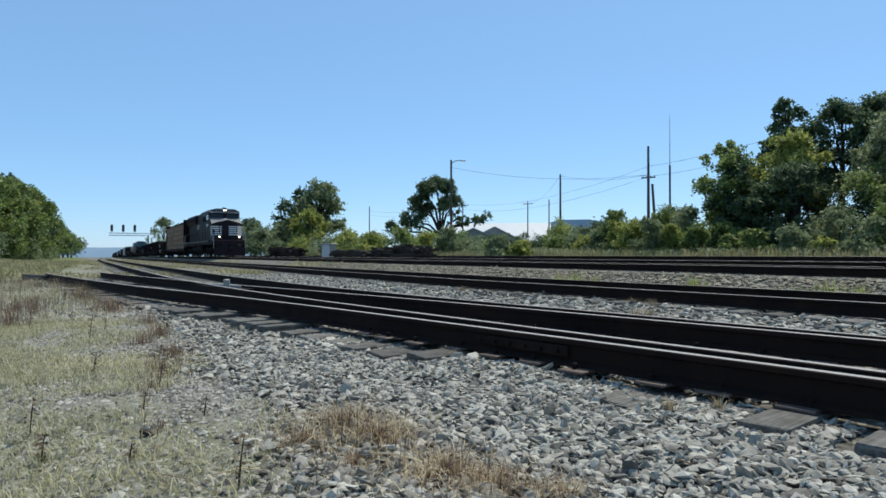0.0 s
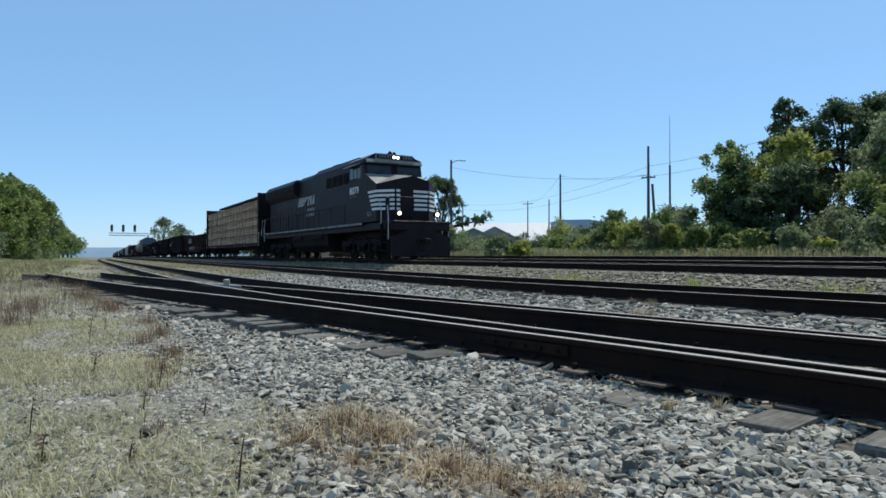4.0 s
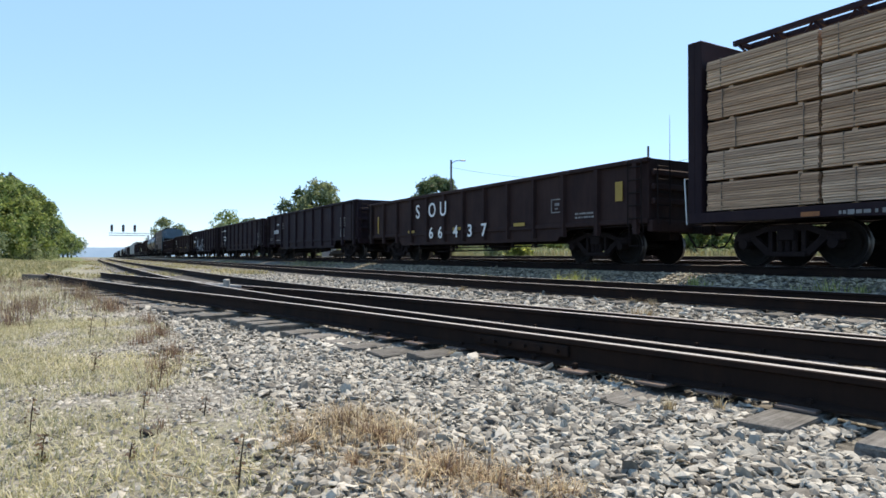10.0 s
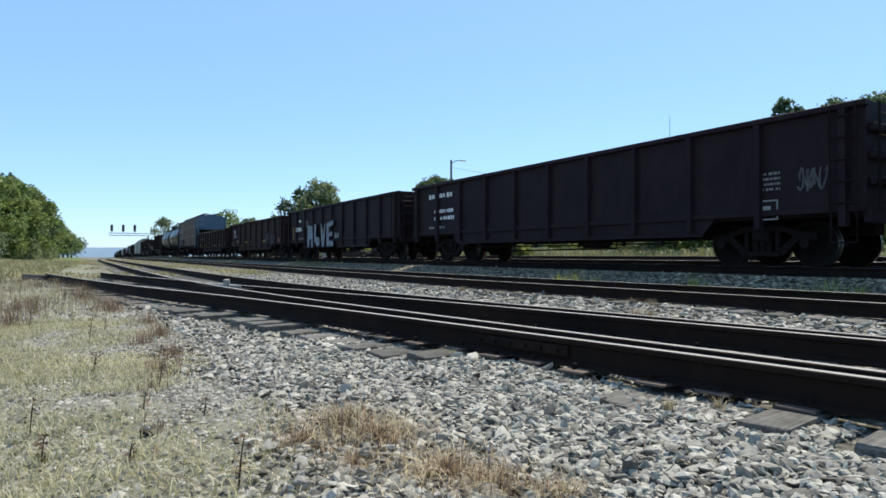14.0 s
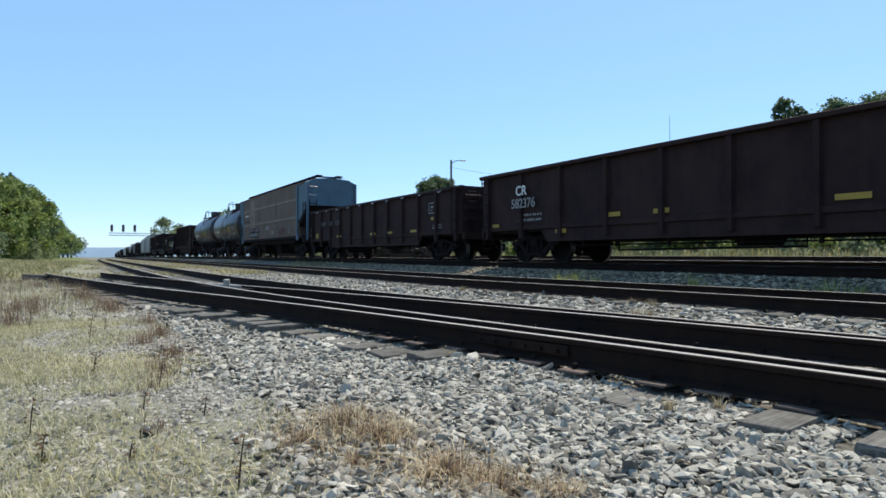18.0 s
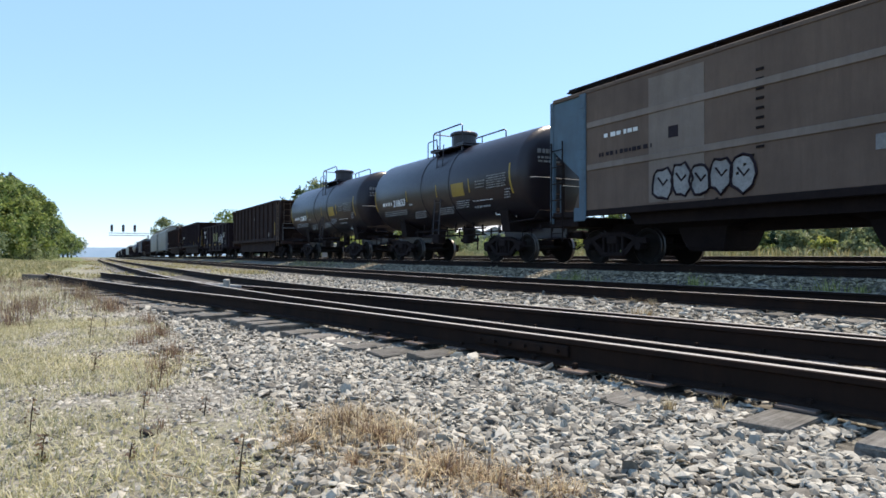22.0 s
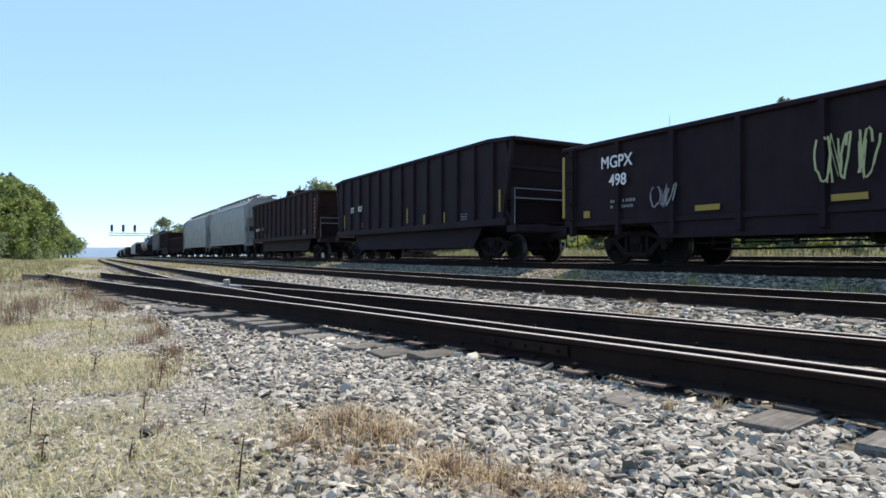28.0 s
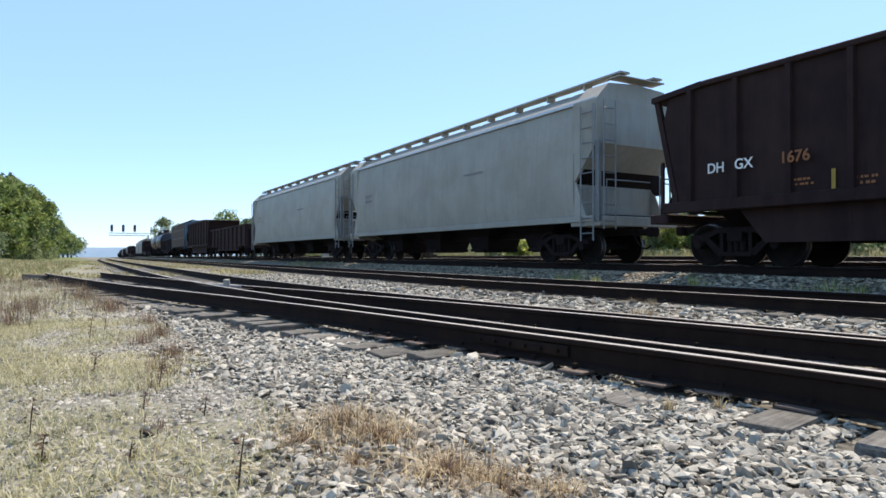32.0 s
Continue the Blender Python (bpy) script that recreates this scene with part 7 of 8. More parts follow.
for _k, (_f, _r, _no) in enumerate(((-231.0, -242.35, "218653"), (-243.7, -255.15, "218670"))):
    car, L, R, zc = tank_car(_f, _r, "glossy black tank car with white stencils and yellow strips")
    for _x, _h in ((-5.45, 0.9), (4.62, 0.95), (-2.45, 0.46), (0.0, 0.46), (2.25, 0.48)):
        tank_mark(car, _x, -8, 0.075 if _h > 0.5 else 0.05, _h, M_YELLOW, R, zc, label="yellow reflective strip")
    tank_mark(car, 1.5, -11, 0.80, 0.46, M_YELLOW, R, zc, "placard", "worn yellow placard")

    def on_shell(z):
        return -math.sqrt(R * R - (z - zc) ** 2) - 0.03
    lettering("218" + _no[3:], 0.385, car, -3.60, on_shell(2.55), 2.25, M_WHITE, "car_number", "white road number", 0.95, bold=0.006)
    bars(car, -4.62, on_shell(2.55), 2.25, 0.9, 0.29, 1, M_WHITE, "car_mark", "white owner's mark", 110)
    part("placard", M().box(-2.2, on_shell(2.2), 2.36, 0.26, 0.012, 0.26), M_DIMWHITE, car, "small square placard")
    for _x, _z, _w, _hh, _n, _sd in ((-4.7, 1.88, 2.1, 0.24, 2, 111), (-2.0, 1.68, 0.9, 0.30, 3, 112), (0.0, 1.72, 1.0, 0.28, 3, 113), (1.3, 1.86, 0.85, 0.30, 3, 118), (2.3, 1.80, 1.0, 0.14, 1, 119), (2.72, 2.44, 0.55, 0.30, 2, 116), (3.4, 2.38, 1.05, 0.46, 5, 117), (4.3, 2.0, 0.3, 0.34, 3, 120)):
        bars(car, _x, on_shell(_z + _hh), _z, _w, _hh, _n + (1 if _n > 1 else 0), M_DIMWHITE, seed=_sd)
    bars(car, 2.25, on_shell(2.02), 2.02, 1.2, 0.15, 1, M_WHITE, seed=115)
    part("placard", M().box(3.35, on_shell(1.62) - 0.002, 1.80, 0.46, 0.012, 0.03).box(3.35, on_shell(1.62) - 0.002, 1.58, 0.46, 0.012, 0.03).box(3.12, on_shell(1.62) - 0.002, 1.69, 0.03, 0.012, 0.22).box(3.58, on_shell(1.62) - 0.002, 1.69, 0.03, 0.012, 0.22), M_WHITE, car, "white outlined placard")
    part("placard", M().box(3.15, on_shell(1.42), 1.55, 0.5, 0.012, 0.26), M_DIMWHITE, car, "outlined placard")
    _hm, _rr = M(), random.Random(140 + _k)
    for _z, _hh in ((3.42, 0.13), (3.22, 0.06), (3.10, 0.06)):
        _yy = -0.95
        while _yy < -0.25:
            _ww = _rr.uniform(0.08, 0.16)
            _q = math.hypot(_yy + _ww / 2, _z - zc) / R
            _hm.box(L / 2 - 0.45 - 0.27 + 0.45 * math.sqrt(1 - _q * _q) + 0.012, _yy + _ww / 2, _z, 0.02, _ww, _hh)
            _yy += _ww + 0.03
    part("car_mark", _hm, M_DIMWHITE, car, "white stencil on the tank head")
    _y = on_shell(1.48)
    part("placard", M().prism([(3.7, 1.48), (3.98, 1.48), (3.98, 1.62), (3.84, 1.76), (3.7, 1.62)], "y", _y, _y + 0.012), M_WHITE, car, "arrow-shaped white placard")

car, L, sy = open_hopper(-257.0, -272.05, 3.86, M_RUST, "rusty ribbed open hopper with a bent rim", 12, ladder=True)
patch(car, 5.9, 2.0, 0.10, 0.85, M_YELLOW, -sy - 0.02)
patch(car, 6.5, 2.5, 0.34, 2.1, M_TAN, -sy - 0.03, "repair_plate", "rust-red repair plate")
bars(car, 0.1, -sy - 0.005, 2.75, 0.3, 0.3, 1, M_DIMWHITE, seed=121)
part("placard", M().box(4.2, -sy - 0.006, 1.65, 0.36, 0.012, 0.28), M_DIMWHITE, car, "faded placard")

car, L, sy = gondola(-273.85, -287.65, 3.12, M_GON, "black ribbed gondola with lime and white graffiti", 9)
lettering("MGPX", 0.42, car, -5.42, -sy - 0.116, 2.40, M_WHITE, "car_mark", "white letters", 0.9, bold=0.006)
lettering("498", 0.40, car, -5.14, -sy - 0.116, 1.95, M_WHITE, "car_number", "white road number", 0.95, bold=0.006)
bars(car, -5.2, -sy - 0.005, 1.36, 0.8, 0.28, 2, M_DIMWHITE, seed=131)
patch(car, -6.77, 2.05, 0.09, 1.65, M_YELLOW, -sy - 0.16, label="yellow ladder stile")
patch(car, -6.03, 1.29, 0.22, 0.18, M_YELLOW, -sy - 0.02)
for _x in (-2.37, 0.45, 3.13):
    patch(car, _x, 1.24, 0.6, 0.12, M_YELLOW, -sy - 0.06)
tag_strokes(car, -0.05, 1.5, 0.95, 0.9, M_LIME, -sy - 0.12, 41, label="lime sprayed tag", loops=5)
tag_strokes(car, 1.18, 1.5, 0.95, 0.9, M_LIME, -sy - 0.12, 42, label="lime sprayed tag", loops=5)
tag_strokes(car, 2.5, 1.4, 0.85, 0.6, M_WHITE, -sy - 0.12, 43, loops=5, r=0.014)
tag_strokes(car, 3.7, 1.25, 0.95, 0.95, M_WHITE, -sy - 0.12, 44, loops=6, r=0.014)
tag_strokes(car, 4.85, 1.80, 0.80, 0.52, M_WHITE, -sy - 0.12, 46, loops=3, r=0.02)
outlined(car, 5.15, 1.42, 0.42, 0.32, -sy - 0.012)
tag_strokes(car, -3.8, 1.3, 0.65, 0.55, M_DIMWHITE, -sy - 0.12, 45, loops=3)

car, L, sy = open_hopper(-290.0, -305.15, 3.92, M_GON, "black ribbed open hopper with sloped ends", 13)
lettering("ST", 0.36, car, -5.30, -sy - 0.108, 2.24, M_WHITE, "car_mark", "white letters", 1.0, bold=0.004)
lettering("KX", 0.36, car, -4.42, -sy - 0.108, 2.26, M_WHITE, "car_mark", "white letters", 1.0, bold=0.004)
bars(car, -4.5, -sy - 0.005, 1.5, 0.38, 0.26, 2, M_DIMWHITE, seed=141)
for _x, _z, _h in ((-6.38, 1.84, 0.7), (0.48, 1.81, 0.6), (1.92, 1.6, 0.35), (3.45, 1.58, 0.4), (6.9, 1.95, 0.7)):
    patch(car, _x, _z, 0.09, _h, M_YELLOW, -sy - 0.02)
bars(car, 4.55, -sy - 0.005, 1.42, 0.4, 0.26, 3, M_DIMWHITE, seed=142)

car, L, sy = open_hopper(-307.8, -322.95, 3.88, M_GON_BROWN, "dark brown open hopper with orange marking and small load heap", 13, heap=True)
lettering("DH", 0.29, car, -6.1, -sy - 0.108, 1.94, M_WHITE, "car_mark", "white letters", 0.95, bold=0.004)
lettering("GX", 0.29, car, -5.47, -sy - 0.108, 1.96, M_WHITE, "car_mark", "white letters", 0.95, bold=0.004)
lettering("1676", 0.30, car, -4.53, -sy - 0.108, 1.96, M_ORANGE, "car_number", "orange road number", 0.95, bold=0.006)
bars(car, -4.46, -sy - 0.005, 1.5, 0.5, 0.18, 2, M_ORANGE, seed=151)
bars(car, -3.3, -sy - 0.005, 1.42, 0.4, 0.2, 2, M_ORANGE, seed=152)
patch(car, -3.6, 1.55, 0.07, 0.42, M_YELLOW, -sy - 0.02)
_m = M()
_rr = random.Random(9)
for _i in range(9):
    _z = 1.52 + 0.23 * _i
    _m.box(6.75 + _rr.uniform(-0.03, 0.03), -sy - 0.006, _z, 0.26 + 0.08 * (_i % 2), 0.010, 0.14)
part("emblem_stripe", _m, M_ORANGE, car, "upright row of orange block shapes")
outlined(car, 4.93, 1.54, 0.44, 0.32, -sy - 0.008)

for _f, _r in ((-324.75, -341.75), (-342.9, -361.5)):
    car, L, sy = covered_hopper(_f, _r, 4.95, M_GREY, M_GREY, "light grey curved-side covered hopper with galvanised ladders", True)
    bars(car, -L / 2 + 2.0, -sy - 0.005, 2.55, 0.7, 0.5, 2, M_DIMWHITE, "car_mark", "small dark marks", int(-_f))
    bars(car, 2.0, -sy - 0.005, 2.9, 1.2, 0.14, 1, M_DIMWHITE, seed=7)
    for _x in (-2.8, -0.5, 1.4, 4.6):
        bars(car, _x, -sy + 0.10, 1.95, 0.06, 0.5, 1, M_UNDER, seed=8)

# the tail of the train, seen only small
gondola(-363.3, -379.2, 2.7, M_GON_BROWN, "reddish brown gondola far down the train", 10, detail=False)
_s = -380.6
_tail = ["hop", "cov", "gon", "tank", "tank", "gon", "hop", "cov2", "cov2", "gon", "gon", "hop", "hop", "cov", "tank", "gon", "gon", "hop", "cov2", "gon", "gon", "hop", "gon", "tank", "gon", "gon"]
for _k in _tail:
    if _k == "gon":
        gondola(_s, _s - 16.2, 2.75, M_GON, "dark gondola far down the train", 8, detail=False)
        _s -= 17.5
    elif _k == "hop":
        open_hopper(_s, _s - 15.2, 3.9, M_GON_BROWN, "dark open hopper far down the train", 8, detail=False)
        _s -= 17.0
    elif _k == "cov":
        covered_hopper(_s, _s - 16.8, 4.7, M_TAN, M_BLUEGREY, "tan covered hopper far down the train", detail=False)
        _s -= 18.0
    elif _k == "cov2":
        covered_hopper(_s, _s - 17.0, 4.7, M_GREY, M_GREY, "grey covered hopper far down the train", True, detail=False)
        _s -= 18.2
    else:
        tank_car(_s, _s - 11.4, "black tank car far down the train", False)
        _s -= 12.9


# ---------------------------------------------------------------- loose cover: weeds, grass
def blade_mesh(name, pts, height, width, lean, mat, seed, hvar=0.5):
    """Upright bent blades: two stacked quads tapering to a tip."""
    rng = np.random.default_rng(seed)
    p = np.asarray(pts, dtype=float)
    n = len(p)
    a = rng.uniform(0, 2 * np.pi, n)
    h = height * rng.uniform(1 - hvar, 1 + hvar, n)
    d = np.stack([np.cos(a), np.sin(a), np.zeros(n)], 1)
    s = np.stack([-np.sin(a), np.cos(a), np.zeros(n)], 1) * (width * rng.uniform(0.6, 1.4, n) / 2)[:, None]
    ln = (lean * rng.uniform(0.1, 1.0, n) * h)[:, None]
    up = np.zeros((n, 3))
    up[:, 2] = h
    mid = p + up * 0.55 + d * ln * 0.35
    tip = p + up * (1 - 0.25 * (ln / h[:, None])) + d * ln
    v = np.stack([p - s, p + s, mid + s * 0.8, mid - s * 0.8, tip], 1).reshape(-1, 3)
    i = np.arange(n) * 5
    me = bpy.data.meshes.new(name)
    me.vertices.add(5 * n)
    me.vertices.foreach_set("co", v.ravel())
    idx = np.concatenate([np.stack([i, i + 1, i + 2, i + 3], 1), np.stack([i + 3, i + 2, i + 4, i + 4], 1)[:, :3]], axis=1)
    me.loops.add(7 * n)
    me.loops.foreach_set("vertex_index", idx.ravel())
    me.polygons.add(2 * n)
    ls = np.stack([np.arange(n) * 7, np.arange(n) * 7 + 4], 1).ravel()
    lt = np.tile([4, 3], n)
    me.polygons.foreach_set("loop_start", ls)
    me.polygons.foreach_set("loop_total", lt)
    me.materials.append(mat)
    me.update(calc_edges=True)
    return me


def scatter(n, x0, x1, y0, y1, keep, seed, lift=0.0, heap=0.0):
    rnd = random.Random(seed)
    out = []
    while len(out) < n:
        x, y = rnd.uniform(x0, x1), rnd.uniform(y0, y1)
        if rnd.random() < keep(x, y):
            out.append((x, y, ground_z(x, y) + lift + heap * rnd.random()))
    return out


def in_view(x, y):
    return x < -0.40 * y - 0.05 and y > 0.105 * x - 0.25


def stuff(name, mesh, label, category):
    ob = part(name, mesh, None)
    return tagged(ob, label, category, kind="stuff")


def verge(x, y):
    """How thickly the pale grass of the verge grows."""
    if not in_view(x, y):
        return 0.0
    f = noise.noise((x * 0.9, y * 1.4, 2.0)) * 0.9 + noise.noise((x * 3.0, y * 3.0, 5.0)) * 0.4
    edge = 0.55 - 0.9 * y + 0.02 * (-x)
    return max(0.0, min(1.0, 0.10 + edge + 1.5 * f))


stuff("pale_grass", blade_mesh("pale_grass", scatter(26000, -9.0, -1.6, -1.2, 0.9, verge, 1), 0.045, 0.0042, 2.2, M_PALEGRASS, 1), "thin pale dry grass on the gravel verge", "grass")
stuff("pale_grass", blade_mesh("pale_grass", scatter(7000, -26.0, -9.0, -3.2, 0.4, lambda x, y: verge(x, y) * 0.9, 2), 0.085, 0.009, 1.4, M_PALEGRASS, 2), "thin pale dry grass farther along the verge", "grass")
stuff("verge_grass", blade_mesh("verge_grass", scatter(15000, -80.0, -24.0, -9.0, -0.6, lambda x, y: 1.0 if y < -1.2 + 0.02 * (x + 24) or x < -40 else 0.3, 3), 0.24, 0.03, 1.2, M_GRASS, 3), "green and straw-coloured grass before the wood", "grass")


def far_weeds(x, y):
    """Weeds between the rails, in drifts along the line."""
    lat = bend(x)[0]
    if min(abs(y - lat - q) for q in (2.0, 3.5, 7.78, 9.28, 12.3, 13.8)) < 0.22:
        return 0.0
    return max(0.0, 0.15 + 1.6 * noise.noise((x * 0.10, y * 0.55, 6.0)) + 0.5 * noise.noise((x * 0.6, y * 0.9, 3.0)))


stuff("track_weeds", blade_mesh("track_weeds", scatter(15000, -105.0, -24.0, -1.5, 11.8, far_weeds, 21), 0.13, 0.045, 1.6, M_GRASS, 21), "low dry weeds in drifts between the far tracks", "weeds")


def tuft(x, y, rx, ry, n, h, mat, seed, name, label, lean=0.9, width=0.004):
    rnd = random.Random(seed)
    pts = []
    for _ in range(n):
        a, r = rnd.uniform(0, 6.283), abs(rnd.gauss(0, 0.5))
        px, py = x + math.cos(a) * r * rx, y + math.sin(a) * r * ry
        pts.append((px, py, ground_z(px, py) + 0.008))
    ob = part(name, blade_mesh(name, pts, h, width, lean, mat, seed, 0.6), None)
    return tagged(ob, label, "grass tuft", kind="stuff")


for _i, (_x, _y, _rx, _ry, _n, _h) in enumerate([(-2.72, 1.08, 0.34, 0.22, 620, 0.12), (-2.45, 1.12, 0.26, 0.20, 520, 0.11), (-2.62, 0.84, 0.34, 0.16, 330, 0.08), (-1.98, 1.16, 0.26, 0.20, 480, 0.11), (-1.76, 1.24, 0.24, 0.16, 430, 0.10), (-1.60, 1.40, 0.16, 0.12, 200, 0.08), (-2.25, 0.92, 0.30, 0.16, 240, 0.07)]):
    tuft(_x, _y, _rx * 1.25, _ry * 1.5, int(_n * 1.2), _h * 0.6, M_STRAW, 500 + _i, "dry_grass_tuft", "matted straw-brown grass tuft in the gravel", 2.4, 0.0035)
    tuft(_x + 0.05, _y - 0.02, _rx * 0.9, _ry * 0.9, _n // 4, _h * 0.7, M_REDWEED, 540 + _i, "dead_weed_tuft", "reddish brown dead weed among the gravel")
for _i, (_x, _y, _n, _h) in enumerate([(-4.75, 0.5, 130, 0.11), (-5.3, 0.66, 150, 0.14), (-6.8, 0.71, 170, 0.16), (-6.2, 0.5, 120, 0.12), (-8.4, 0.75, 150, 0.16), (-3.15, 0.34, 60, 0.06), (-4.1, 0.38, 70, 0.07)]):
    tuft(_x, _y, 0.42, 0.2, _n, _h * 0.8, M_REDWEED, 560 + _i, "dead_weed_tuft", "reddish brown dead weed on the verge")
_r = random.Random(3)
for _i in range(46):
    _x = _r.uniform(-24, -8.5)
    _y = _r.uniform(-1.9, 0.4) + 0.05 * (_x + 12)
    tuft(_x, _y, 0.8, 0.45, 110, 0.20, M_REDWEED if _i % 3 else M_STRAW, 600 + _i, "dead_weed_tuft", "reddish brown dead weed beside the spur")
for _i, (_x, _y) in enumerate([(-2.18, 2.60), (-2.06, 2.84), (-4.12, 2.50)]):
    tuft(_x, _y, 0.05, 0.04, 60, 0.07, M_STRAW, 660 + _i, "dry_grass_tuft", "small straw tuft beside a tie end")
for _i, (_x, _y, _h, _n) in enumerate([(-10.9, 9.9, 0.30, 110), (-11.3, 9.75, 0.24, 90), (-10.3, 9.95, 0.22, 80), (-7.9, 10.2, 0.30, 80), (-7.6, 10.1, 0.22, 50), (-5.5, 10.3, 0.28, 100), (-5.1, 10.4, 0.24, 90), (-5.9, 10.2, 0.2, 60), (-14.2, 9.6, 0.18, 50), (-17, 9.5, 0.16, 40)]):
    tuft(_x, _y, 0.32, 0.14, _n, _h * 1.15, M_LEAF_LIME, 680 + _i, "green_weed", "thin yellow-green weed along the siding", 0.8, 0.011)
for _i, (_x, _y) in enumerate([(-7.0, 7.55), (-6.7, 7.6), (-11.5, 7.2), (-5.77, 6.31), (-5.6, 6.35)]):
    tuft(_x, _y, 0.2, 0.08, 110, 0.10, M_STRAW, 700 + _i, "dry_grass_tuft", "straw-coloured grass against the siding rail")


def weed_stalk(x, y, h, seed, lean=(0.1, 0.0)):
    rnd = random.Random(seed)
    z = ground_z(x, y) - 0.01
    root = thing("weed_stalk", "single dark dry weed stalk standing in the verge", "weed", "dry weed stalks", pose(x, y, z))
    part("stem", M().tube([(0, 0, 0), (lean[0] * h * 0.4, lean[1] * h * 0.4, h * 0.55), (lean[0] * h, lean[1] * h, h)], [0.004, 0.003, 0.0015], 5), M_BARK, root)
    pts = []
    for k in range(26):
        f = rnd.uniform(0.25, 1.0)
        pts.append((lean[0] * h * f + rnd.uniform(-1, 1) * 0.025, lean[1] * h * f + rnd.uniform(-1, 1) * 0.025, h * f))
    part("leaves", leaf_cloud("leaves", pts, 0.010, M_REDWEED, seed), None, root)


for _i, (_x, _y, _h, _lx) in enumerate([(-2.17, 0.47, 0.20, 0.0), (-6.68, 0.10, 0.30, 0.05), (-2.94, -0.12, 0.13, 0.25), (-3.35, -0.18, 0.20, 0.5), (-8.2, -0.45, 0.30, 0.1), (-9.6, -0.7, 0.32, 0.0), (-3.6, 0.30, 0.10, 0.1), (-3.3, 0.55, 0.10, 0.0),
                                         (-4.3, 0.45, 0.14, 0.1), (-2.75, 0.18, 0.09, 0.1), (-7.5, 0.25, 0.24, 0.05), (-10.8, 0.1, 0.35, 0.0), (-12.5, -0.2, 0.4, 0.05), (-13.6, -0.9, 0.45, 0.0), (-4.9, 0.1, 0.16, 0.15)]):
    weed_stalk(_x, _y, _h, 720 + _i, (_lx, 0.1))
_m = M()
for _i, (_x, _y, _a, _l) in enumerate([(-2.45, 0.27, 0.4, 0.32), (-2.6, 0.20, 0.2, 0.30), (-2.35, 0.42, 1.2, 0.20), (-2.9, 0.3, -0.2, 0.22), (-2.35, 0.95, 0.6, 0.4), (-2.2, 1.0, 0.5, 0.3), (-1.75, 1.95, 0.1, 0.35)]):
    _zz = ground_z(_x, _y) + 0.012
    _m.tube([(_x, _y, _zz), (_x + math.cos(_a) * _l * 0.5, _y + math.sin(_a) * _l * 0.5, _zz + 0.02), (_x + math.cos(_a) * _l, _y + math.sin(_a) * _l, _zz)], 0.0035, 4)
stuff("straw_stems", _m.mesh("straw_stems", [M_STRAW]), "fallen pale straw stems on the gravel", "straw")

stuff("bank_grass", blade_mesh("bank_grass", scatter(38000, -110.0, -10.0, 27.5, 40.0, lambda x, y: 1.0 if (x < -0.44 * y) else 0.0, 11), 0.46, 0.04, 0.7, M_GRASS, 11), "rough green and straw grass on the bank", "grass")
stuff("bank_weeds", leaf_cloud("bank_weeds", [(x, y, z + random.Random(int(x * 91 + y * 57)).uniform(0.05, 0.5)) for x, y, z in scatter(9000, -90.0, -10.0, 28.5, 36.0, lambda x, y: max(0, 0.5 + noise.noise((x * 0.35, y * 0.5, 1))) if x < -0.44 * y else 0.0, 12)], 0.10, M_LEAF_GREY, 12), "low leafy weeds among the bank grass", "weeds")

# ---------------------------------------------------------------- ballast stones
ICO = []
_g = (1 + 5 ** 0.5) / 2
_icov = np.array([(-1, _g, 0), (1, _g, 0), (-1, -_g, 0), (1, -_g, 0), (0, -1, _g), (0, 1, _g), (0, -1, -_g), (0, 1, -_g), (_g, 0, -1), (_g, 0, 1), (-_g, 0, -1), (-_g, 0, 1)]) / 1.902
_icof = np.array([(0, 11, 5), (0, 5, 1), (0, 1, 7), (0, 7, 10), (0, 10, 11), (1, 5, 9), (5, 11, 4), (11, 10, 2), (10, 7, 6), (7, 1, 8), (3, 9, 4), (3, 4, 2), (3, 2, 6), (3, 6, 8), (3, 8, 9), (4, 9, 5), (2, 4, 11), (6, 2, 10), (8, 6, 7), (9, 8, 1)])


def stone_verts(rng, n, size):
    """n irregular crushed stones about the origin: (n, 12, 3)."""
    v = np.repeat(_icov[None], n, 0) * rng.uniform(0.68, 1.22, (n, 12, 1))
    v *= rng.uniform(0.55, 1.35, (n, 1, 3)) * np.array([1.35, 1.0, 0.42])
    q = rng.normal(size=(n, 4)) * np.array([1.0, 0.20, 0.20, 1.0])
    q /= np.linalg.norm(q, axis=1)[:, None]
    w, x, y, z = q.T
    R = np.stack([1 - 2 * (y * y + z * z), 2 * (x * y - z * w), 2 * (x * z + y * w), 2 * (x * y + z * w), 1 - 2 * (x * x + z * z), 2 * (y * z - x * w),
                  2 * (x * z - y * w), 2 * (y * z + x * w), 1 - 2 * (x * x + y * y)], 1).reshape(n, 3, 3)
    v = np.einsum("nij,nkj->nki", R, v)
    return v * (size * rng.lognormal(0, 0.27, n) / 2)[:, None, None]


_octv = np.array([(1, 0, 0), (-1, 0, 0), (0, 1, 0), (0, -1, 0), (0, 0, 1), (0, 0, -1)], dtype=float)
_octf = np.array([(0, 2, 4), (2, 1, 4), (1, 3, 4), (3, 0, 4), (2, 0, 5), (1, 2, 5), (3, 1, 5), (0, 3, 5)])


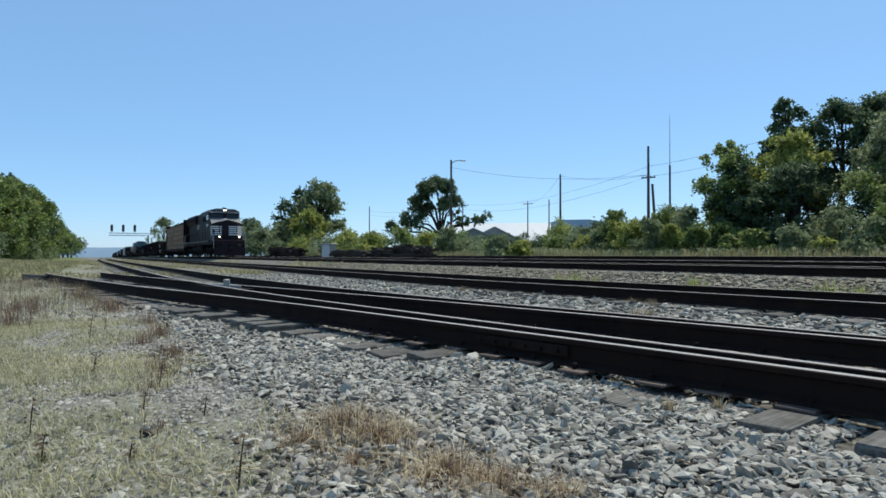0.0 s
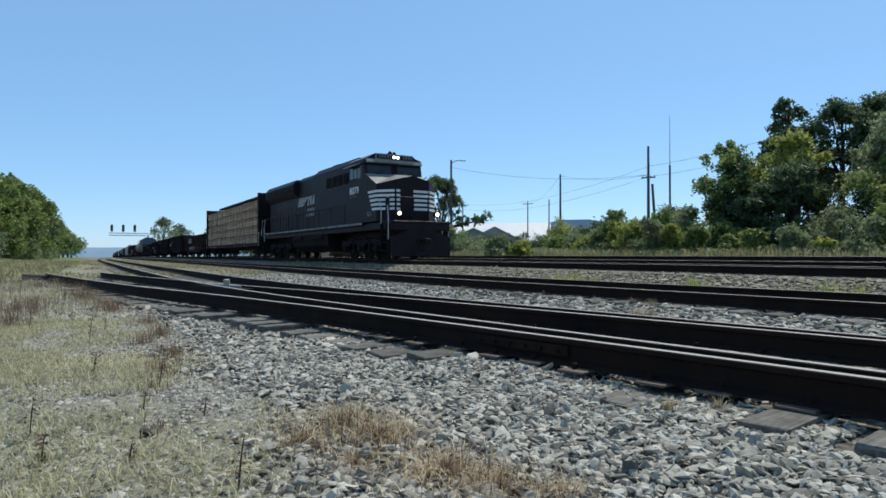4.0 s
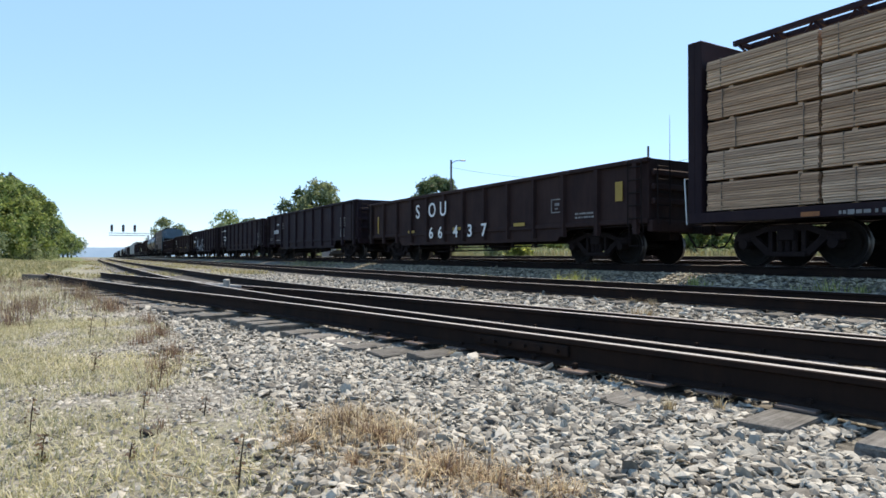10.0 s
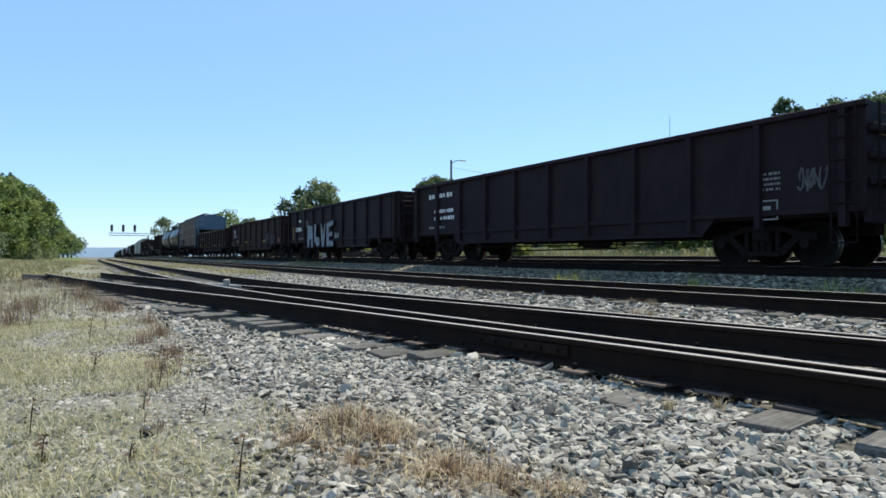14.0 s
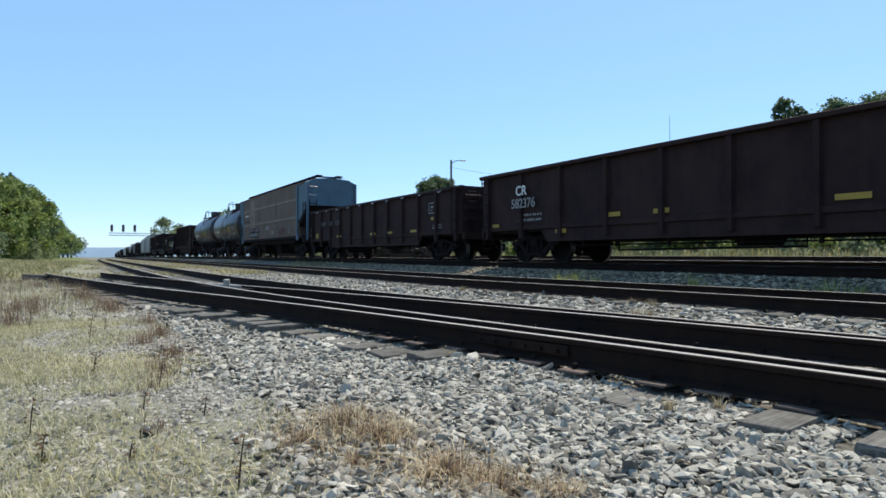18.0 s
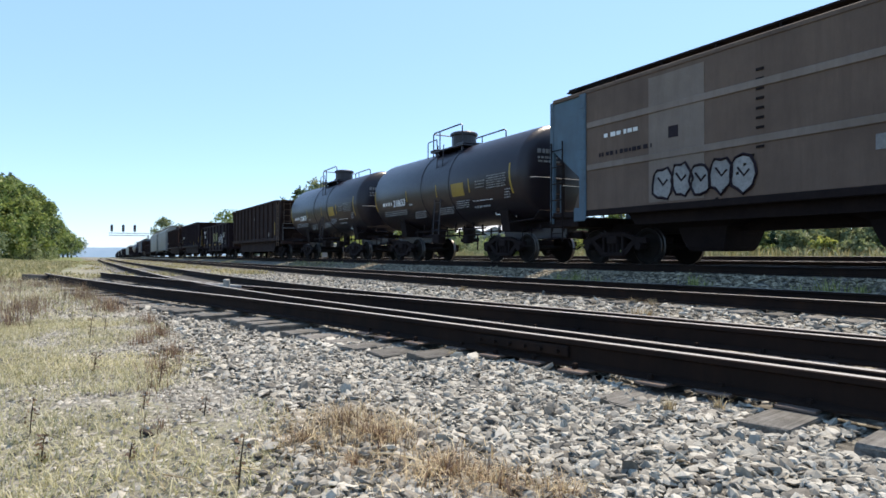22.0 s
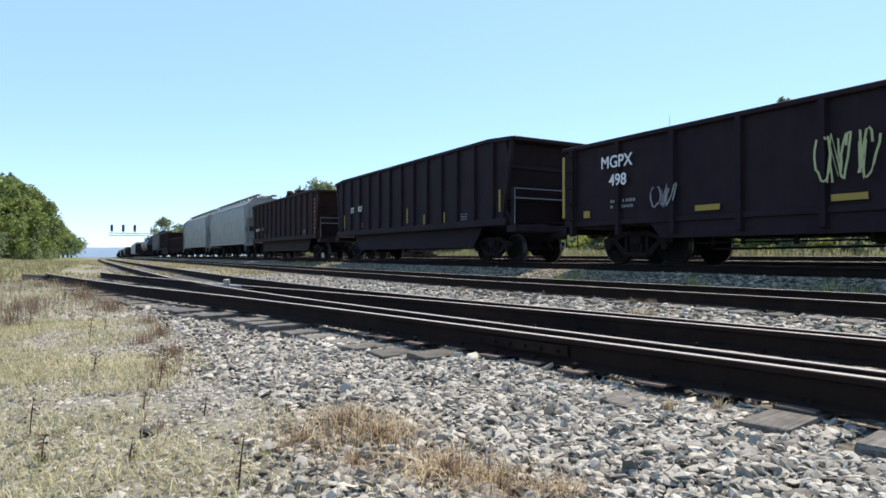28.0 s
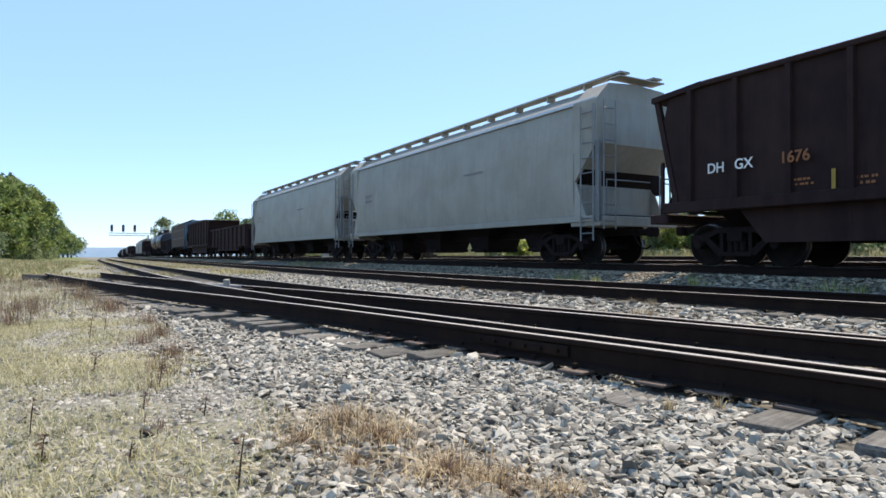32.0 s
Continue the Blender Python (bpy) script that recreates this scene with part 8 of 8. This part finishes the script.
def coarse_stones(name, pts, size, seed, mat):
    """Small or far stones of eight faces."""
    rng = np.random.default_rng(seed)
    p = np.asarray(pts)
    n = len(p)
    v = _octv[None] * rng.uniform(0.6, 1.4, (n, 6, 1)) * rng.uniform(0.6, 1.3, (n, 1, 3)) * np.array([1.2, 1.1, 0.6])
    a = rng.uniform(0, 6.283, n)
    c, s = np.cos(a)[:, None], np.sin(a)[:, None]
    v = np.stack([v[..., 0] * c - v[..., 1] * s, v[..., 0] * s + v[..., 1] * c, v[..., 2]], 2)
    v = v * (size * rng.lognormal(0, 0.27, n) / 2)[:, None, None] + p[:, None, :]
    me = bpy.data.meshes.new(name)
    me.from_pydata(v.reshape(-1, 3).tolist(), [], (_octf[None] + (np.arange(n) * 6)[:, None, None]).reshape(-1, 3).tolist())
    me.materials.append(mat)
    return me


def stones_mesh(name, pts, size, seed, mat, coarse=False):
    if coarse:
        return coarse_stones(name, pts, size, seed, mat)
    rng = np.random.default_rng(seed)
    p = np.asarray(pts)
    n = len(p)
    v = stone_verts(rng, n, size) + p[:, None, :]
    f = (_icof[None] + (np.arange(n) * 12)[:, None, None]).reshape(-1)
    me = bpy.data.meshes.new(name)
    me.vertices.add(12 * n)
    me.vertices.foreach_set("co", v.ravel())
    me.loops.add(60 * n)
    me.loops.foreach_set("vertex_index", f)
    me.polygons.add(20 * n)
    me.polygons.foreach_set("loop_start", np.arange(20 * n) * 3)
    me.polygons.foreach_set("loop_total", np.full(20 * n, 3))
    me.materials.append(mat)
    me.update(calc_edges=True)
    me.shade_flat()
    return me


_sx, _sy2 = zip(*sample_line(SPUR, 0.5))
_lx2, _ly2 = zip(*sample_line([p for p in LEAD if p[0] > -60], 0.5))


def clear_of_rails(x, y, gap=0.085):
    a = float(np.interp(x, _sx, _sy2))
    if min(abs(y - a - 0.757), abs(y - a + 0.757)) < gap:
        return False
    b = float(np.interp(x, _lx2, _ly2))
    return min(abs(y - b - 0.757), abs(y - b + 0.757)) > gap


def clear_of_ties(x, y):
    for tx, ty, yaw, bare in NEAR_TIES:
        dx, dy = x - tx, y - ty
        ca, sa = math.cos(yaw), math.sin(yaw)
        u, w = dx * ca + dy * sa, -dx * sa + dy * ca
        if bare and abs(u) < 0.135 and abs(w) < 1.30:
            return False
    return True


def near_ballast(x, y):
    if not in_view(x, y) or not clear_of_rails(x, y) or not clear_of_ties(x, y):
        return 0.0
    f = noise.noise((x * 0.8, y * 0.8, 7.0)) * 0.5
    return max(0.0, min(1.0, (y - 0.62 + f) * 1.7))


_pick = scatter(24000, -5.2, -0.5, 0.2, 3.2, near_ballast, 31, 0.0, 0.022)
_one = [p for p in _pick if -2.55 < p[0] < -0.9 and 1.25 < p[1] < 2.45][:300]
_skip = set(_one)
stuff("ballast", stones_mesh("ballast", [p for p in _pick if p not in _skip], 0.039, 32, M_STONE), "crushed pale grey ballast stones beside the spur", "ballast")
_rng = np.random.default_rng(33)
_forms = []
for _k in range(14):
    _me = bpy.data.meshes.new("stone")
    _me.from_pydata(stone_verts(_rng, 1, 0.047)[0].tolist(), [], _icof.tolist())
    _me.materials.append(M_STONE_ONE)
    _forms.append(_me)
_r = random.Random(34)
for _p in _one:
    _s = part("stone", _r.choice(_forms), None, ground, "", pose(_p[0], _p[1], _p[2] + 0.004, 0, 0, _r.uniform(0, 360)))
    _s.scale = (1, 1, 1)
stuff("ballast", stones_mesh("ballast", scatter(15000, -15.0, -5.2, 0.2, 3.4, near_ballast, 35, 0.0, 0.024), 0.050, 36, M_STONE), "crushed pale grey ballast stones farther along the spur", "ballast")
stuff("ballast", stones_mesh("ballast", scatter(4200, -16.0, -0.8, 1.8, 5.8, lambda x, y: 1.0 if in_view(x, y) and clear_of_rails(x, y) and clear_of_ties(x, y) and abs(y - float(np.interp(x, _sx, _sy2))) < 1.1 else 0.0, 37, 0.015), 0.055, 38, M_STONE), "crushed stones between the spur rails", "ballast")
stuff("ballast", stones_mesh("ballast", scatter(9500, -26.0, -1.8, 4.4, 8.1, lambda x, y: 1.0 if in_view(x, y) and clear_of_rails(x, y) and y > float(np.interp(x, _lx2, _ly2)) + 0.9 else 0.0, 39, 0.015), 0.068, 40, M_STONE), "crushed pale grey stones between the spur and the siding", "ballast")
stuff("ballast", stones_mesh("ballast", scatter(14000, -32.0, -3.6, 9.3, 12.25, lambda x, y: 1.0 if in_view(x, y) and (y > 9.75 or x < -12) else 0.0, 41, 0.02), 0.075, 42, M_STONE_SHADED, True), "crushed stones on the shoulder of the main track, darkened for train shade", "ballast")
stuff("ballast", stones_mesh("ballast", scatter(5000, -40.0, -6.0, 14.0, 23.5, lambda x, y: 1.0 if in_view(x, y) and abs(y - 17.6) > 0.9 else 0.0, 43, 0.02), 0.09, 44, M_STONE, True), "crushed stones between the far tracks", "ballast")
stuff("dirt_pebbles", stones_mesh("dirt_pebbles", scatter(30000, -9.0, -1.5, -0.9, 1.5, lambda x, y: (1.0 if in_view(x, y) else 0.0) * max(0.4, 0.7 + noise.noise((x * 1.2, y * 1.6, 8.0)) * 1.2), 45, 0.001), 0.024, 46, M_STONE, True), "small loose pebbles in the verge dirt", "pebbles")
stuff("ballast", stones_mesh("ballast", scatter(9000, -1.6, 9.0, 0.9, 8.0, lambda x, y: 1.0 if not in_view(x, y) and clear_of_rails(x, y) else 0.0, 47, 0.006), 0.055, 48, M_STONE, True), "crushed pale grey stones beside the spur, farther on", "ballast")
stuff("dirt_pebbles", stones_mesh("dirt_pebbles", scatter(9000, -26.0, -9.0, -2.0, 1.2, lambda x, y: (1.0 if in_view(x, y) else 0.0) * max(0.0, 0.45 + noise.noise((x * 0.7, y * 1.2, 8.0)) * 1.5), 55, 0.004), 0.05, 56, M_STONE, True), "loose pale stones along the verge of the spur", "pebbles")
# lone dark cobble in the verge and a scrap of old tie
_c = part("cobble", stones_mesh("cobble", [(-3.1, 0.27, ground_z(-3.1, 0.27) + 0.02)], 0.085, 51, M_BARK), None)
tagged(_c, "brown cobble lying in the gravel verge", "stone")
_c = part("old_tie_stub", M().box(0, 0, 0, 1.3, 0.22, 0.22, 0.02), M_POLE, None, "", pose(-22.6, -1.1, ground_z(-22.6, -1.1) + 0.1, 0, 0, 25))
tagged(_c, "dark stub of old tie lying in dead weeds", "tie")


# ---------------------------------------------------------------- what moves
def car_pose(s, t):
    x = s + progress(t)
    lat, dz, head = bend(x)
    return pose(x, MAIN_Y + lat, MAIN_TOP + dz, 0, 0, math.degrees(head))


def motions():
    centre = {}
    for car, s in CARS:
        centre[car] = s
        walk(car, [(t, car_pose(s, t)) for t in range(0, 33)])
    # wheels turn while their car is near enough for it to show
    for w, dx, z, r, car in ROLLING:
        s = centre[car]
        near = [t for t in range(0, 33) if -42 < s + progress(t) < 8]
        if not near or s < -345:
            continue
        t0, t1 = near[0], min(32.0, near[-1] + 1)
        rows, n = [], int((t1 - t0) * 15) + 1
        if t0 > 0:
            rows.append((0.0, pose(dx, 0, z)))
        for i in range(n + 1):
            t = t0 + (t1 - t0) * i / n
            turn = math.degrees((progress(t) - progress(t0)) / r)
            rows.append((t, pose(dx, 0, z) @ pose(0, 0, 0, 0, turn, 0)))
        if t1 < 32:
            rows.append((32.0, rows[-1][1]))
        walk(w, rows)


motions()
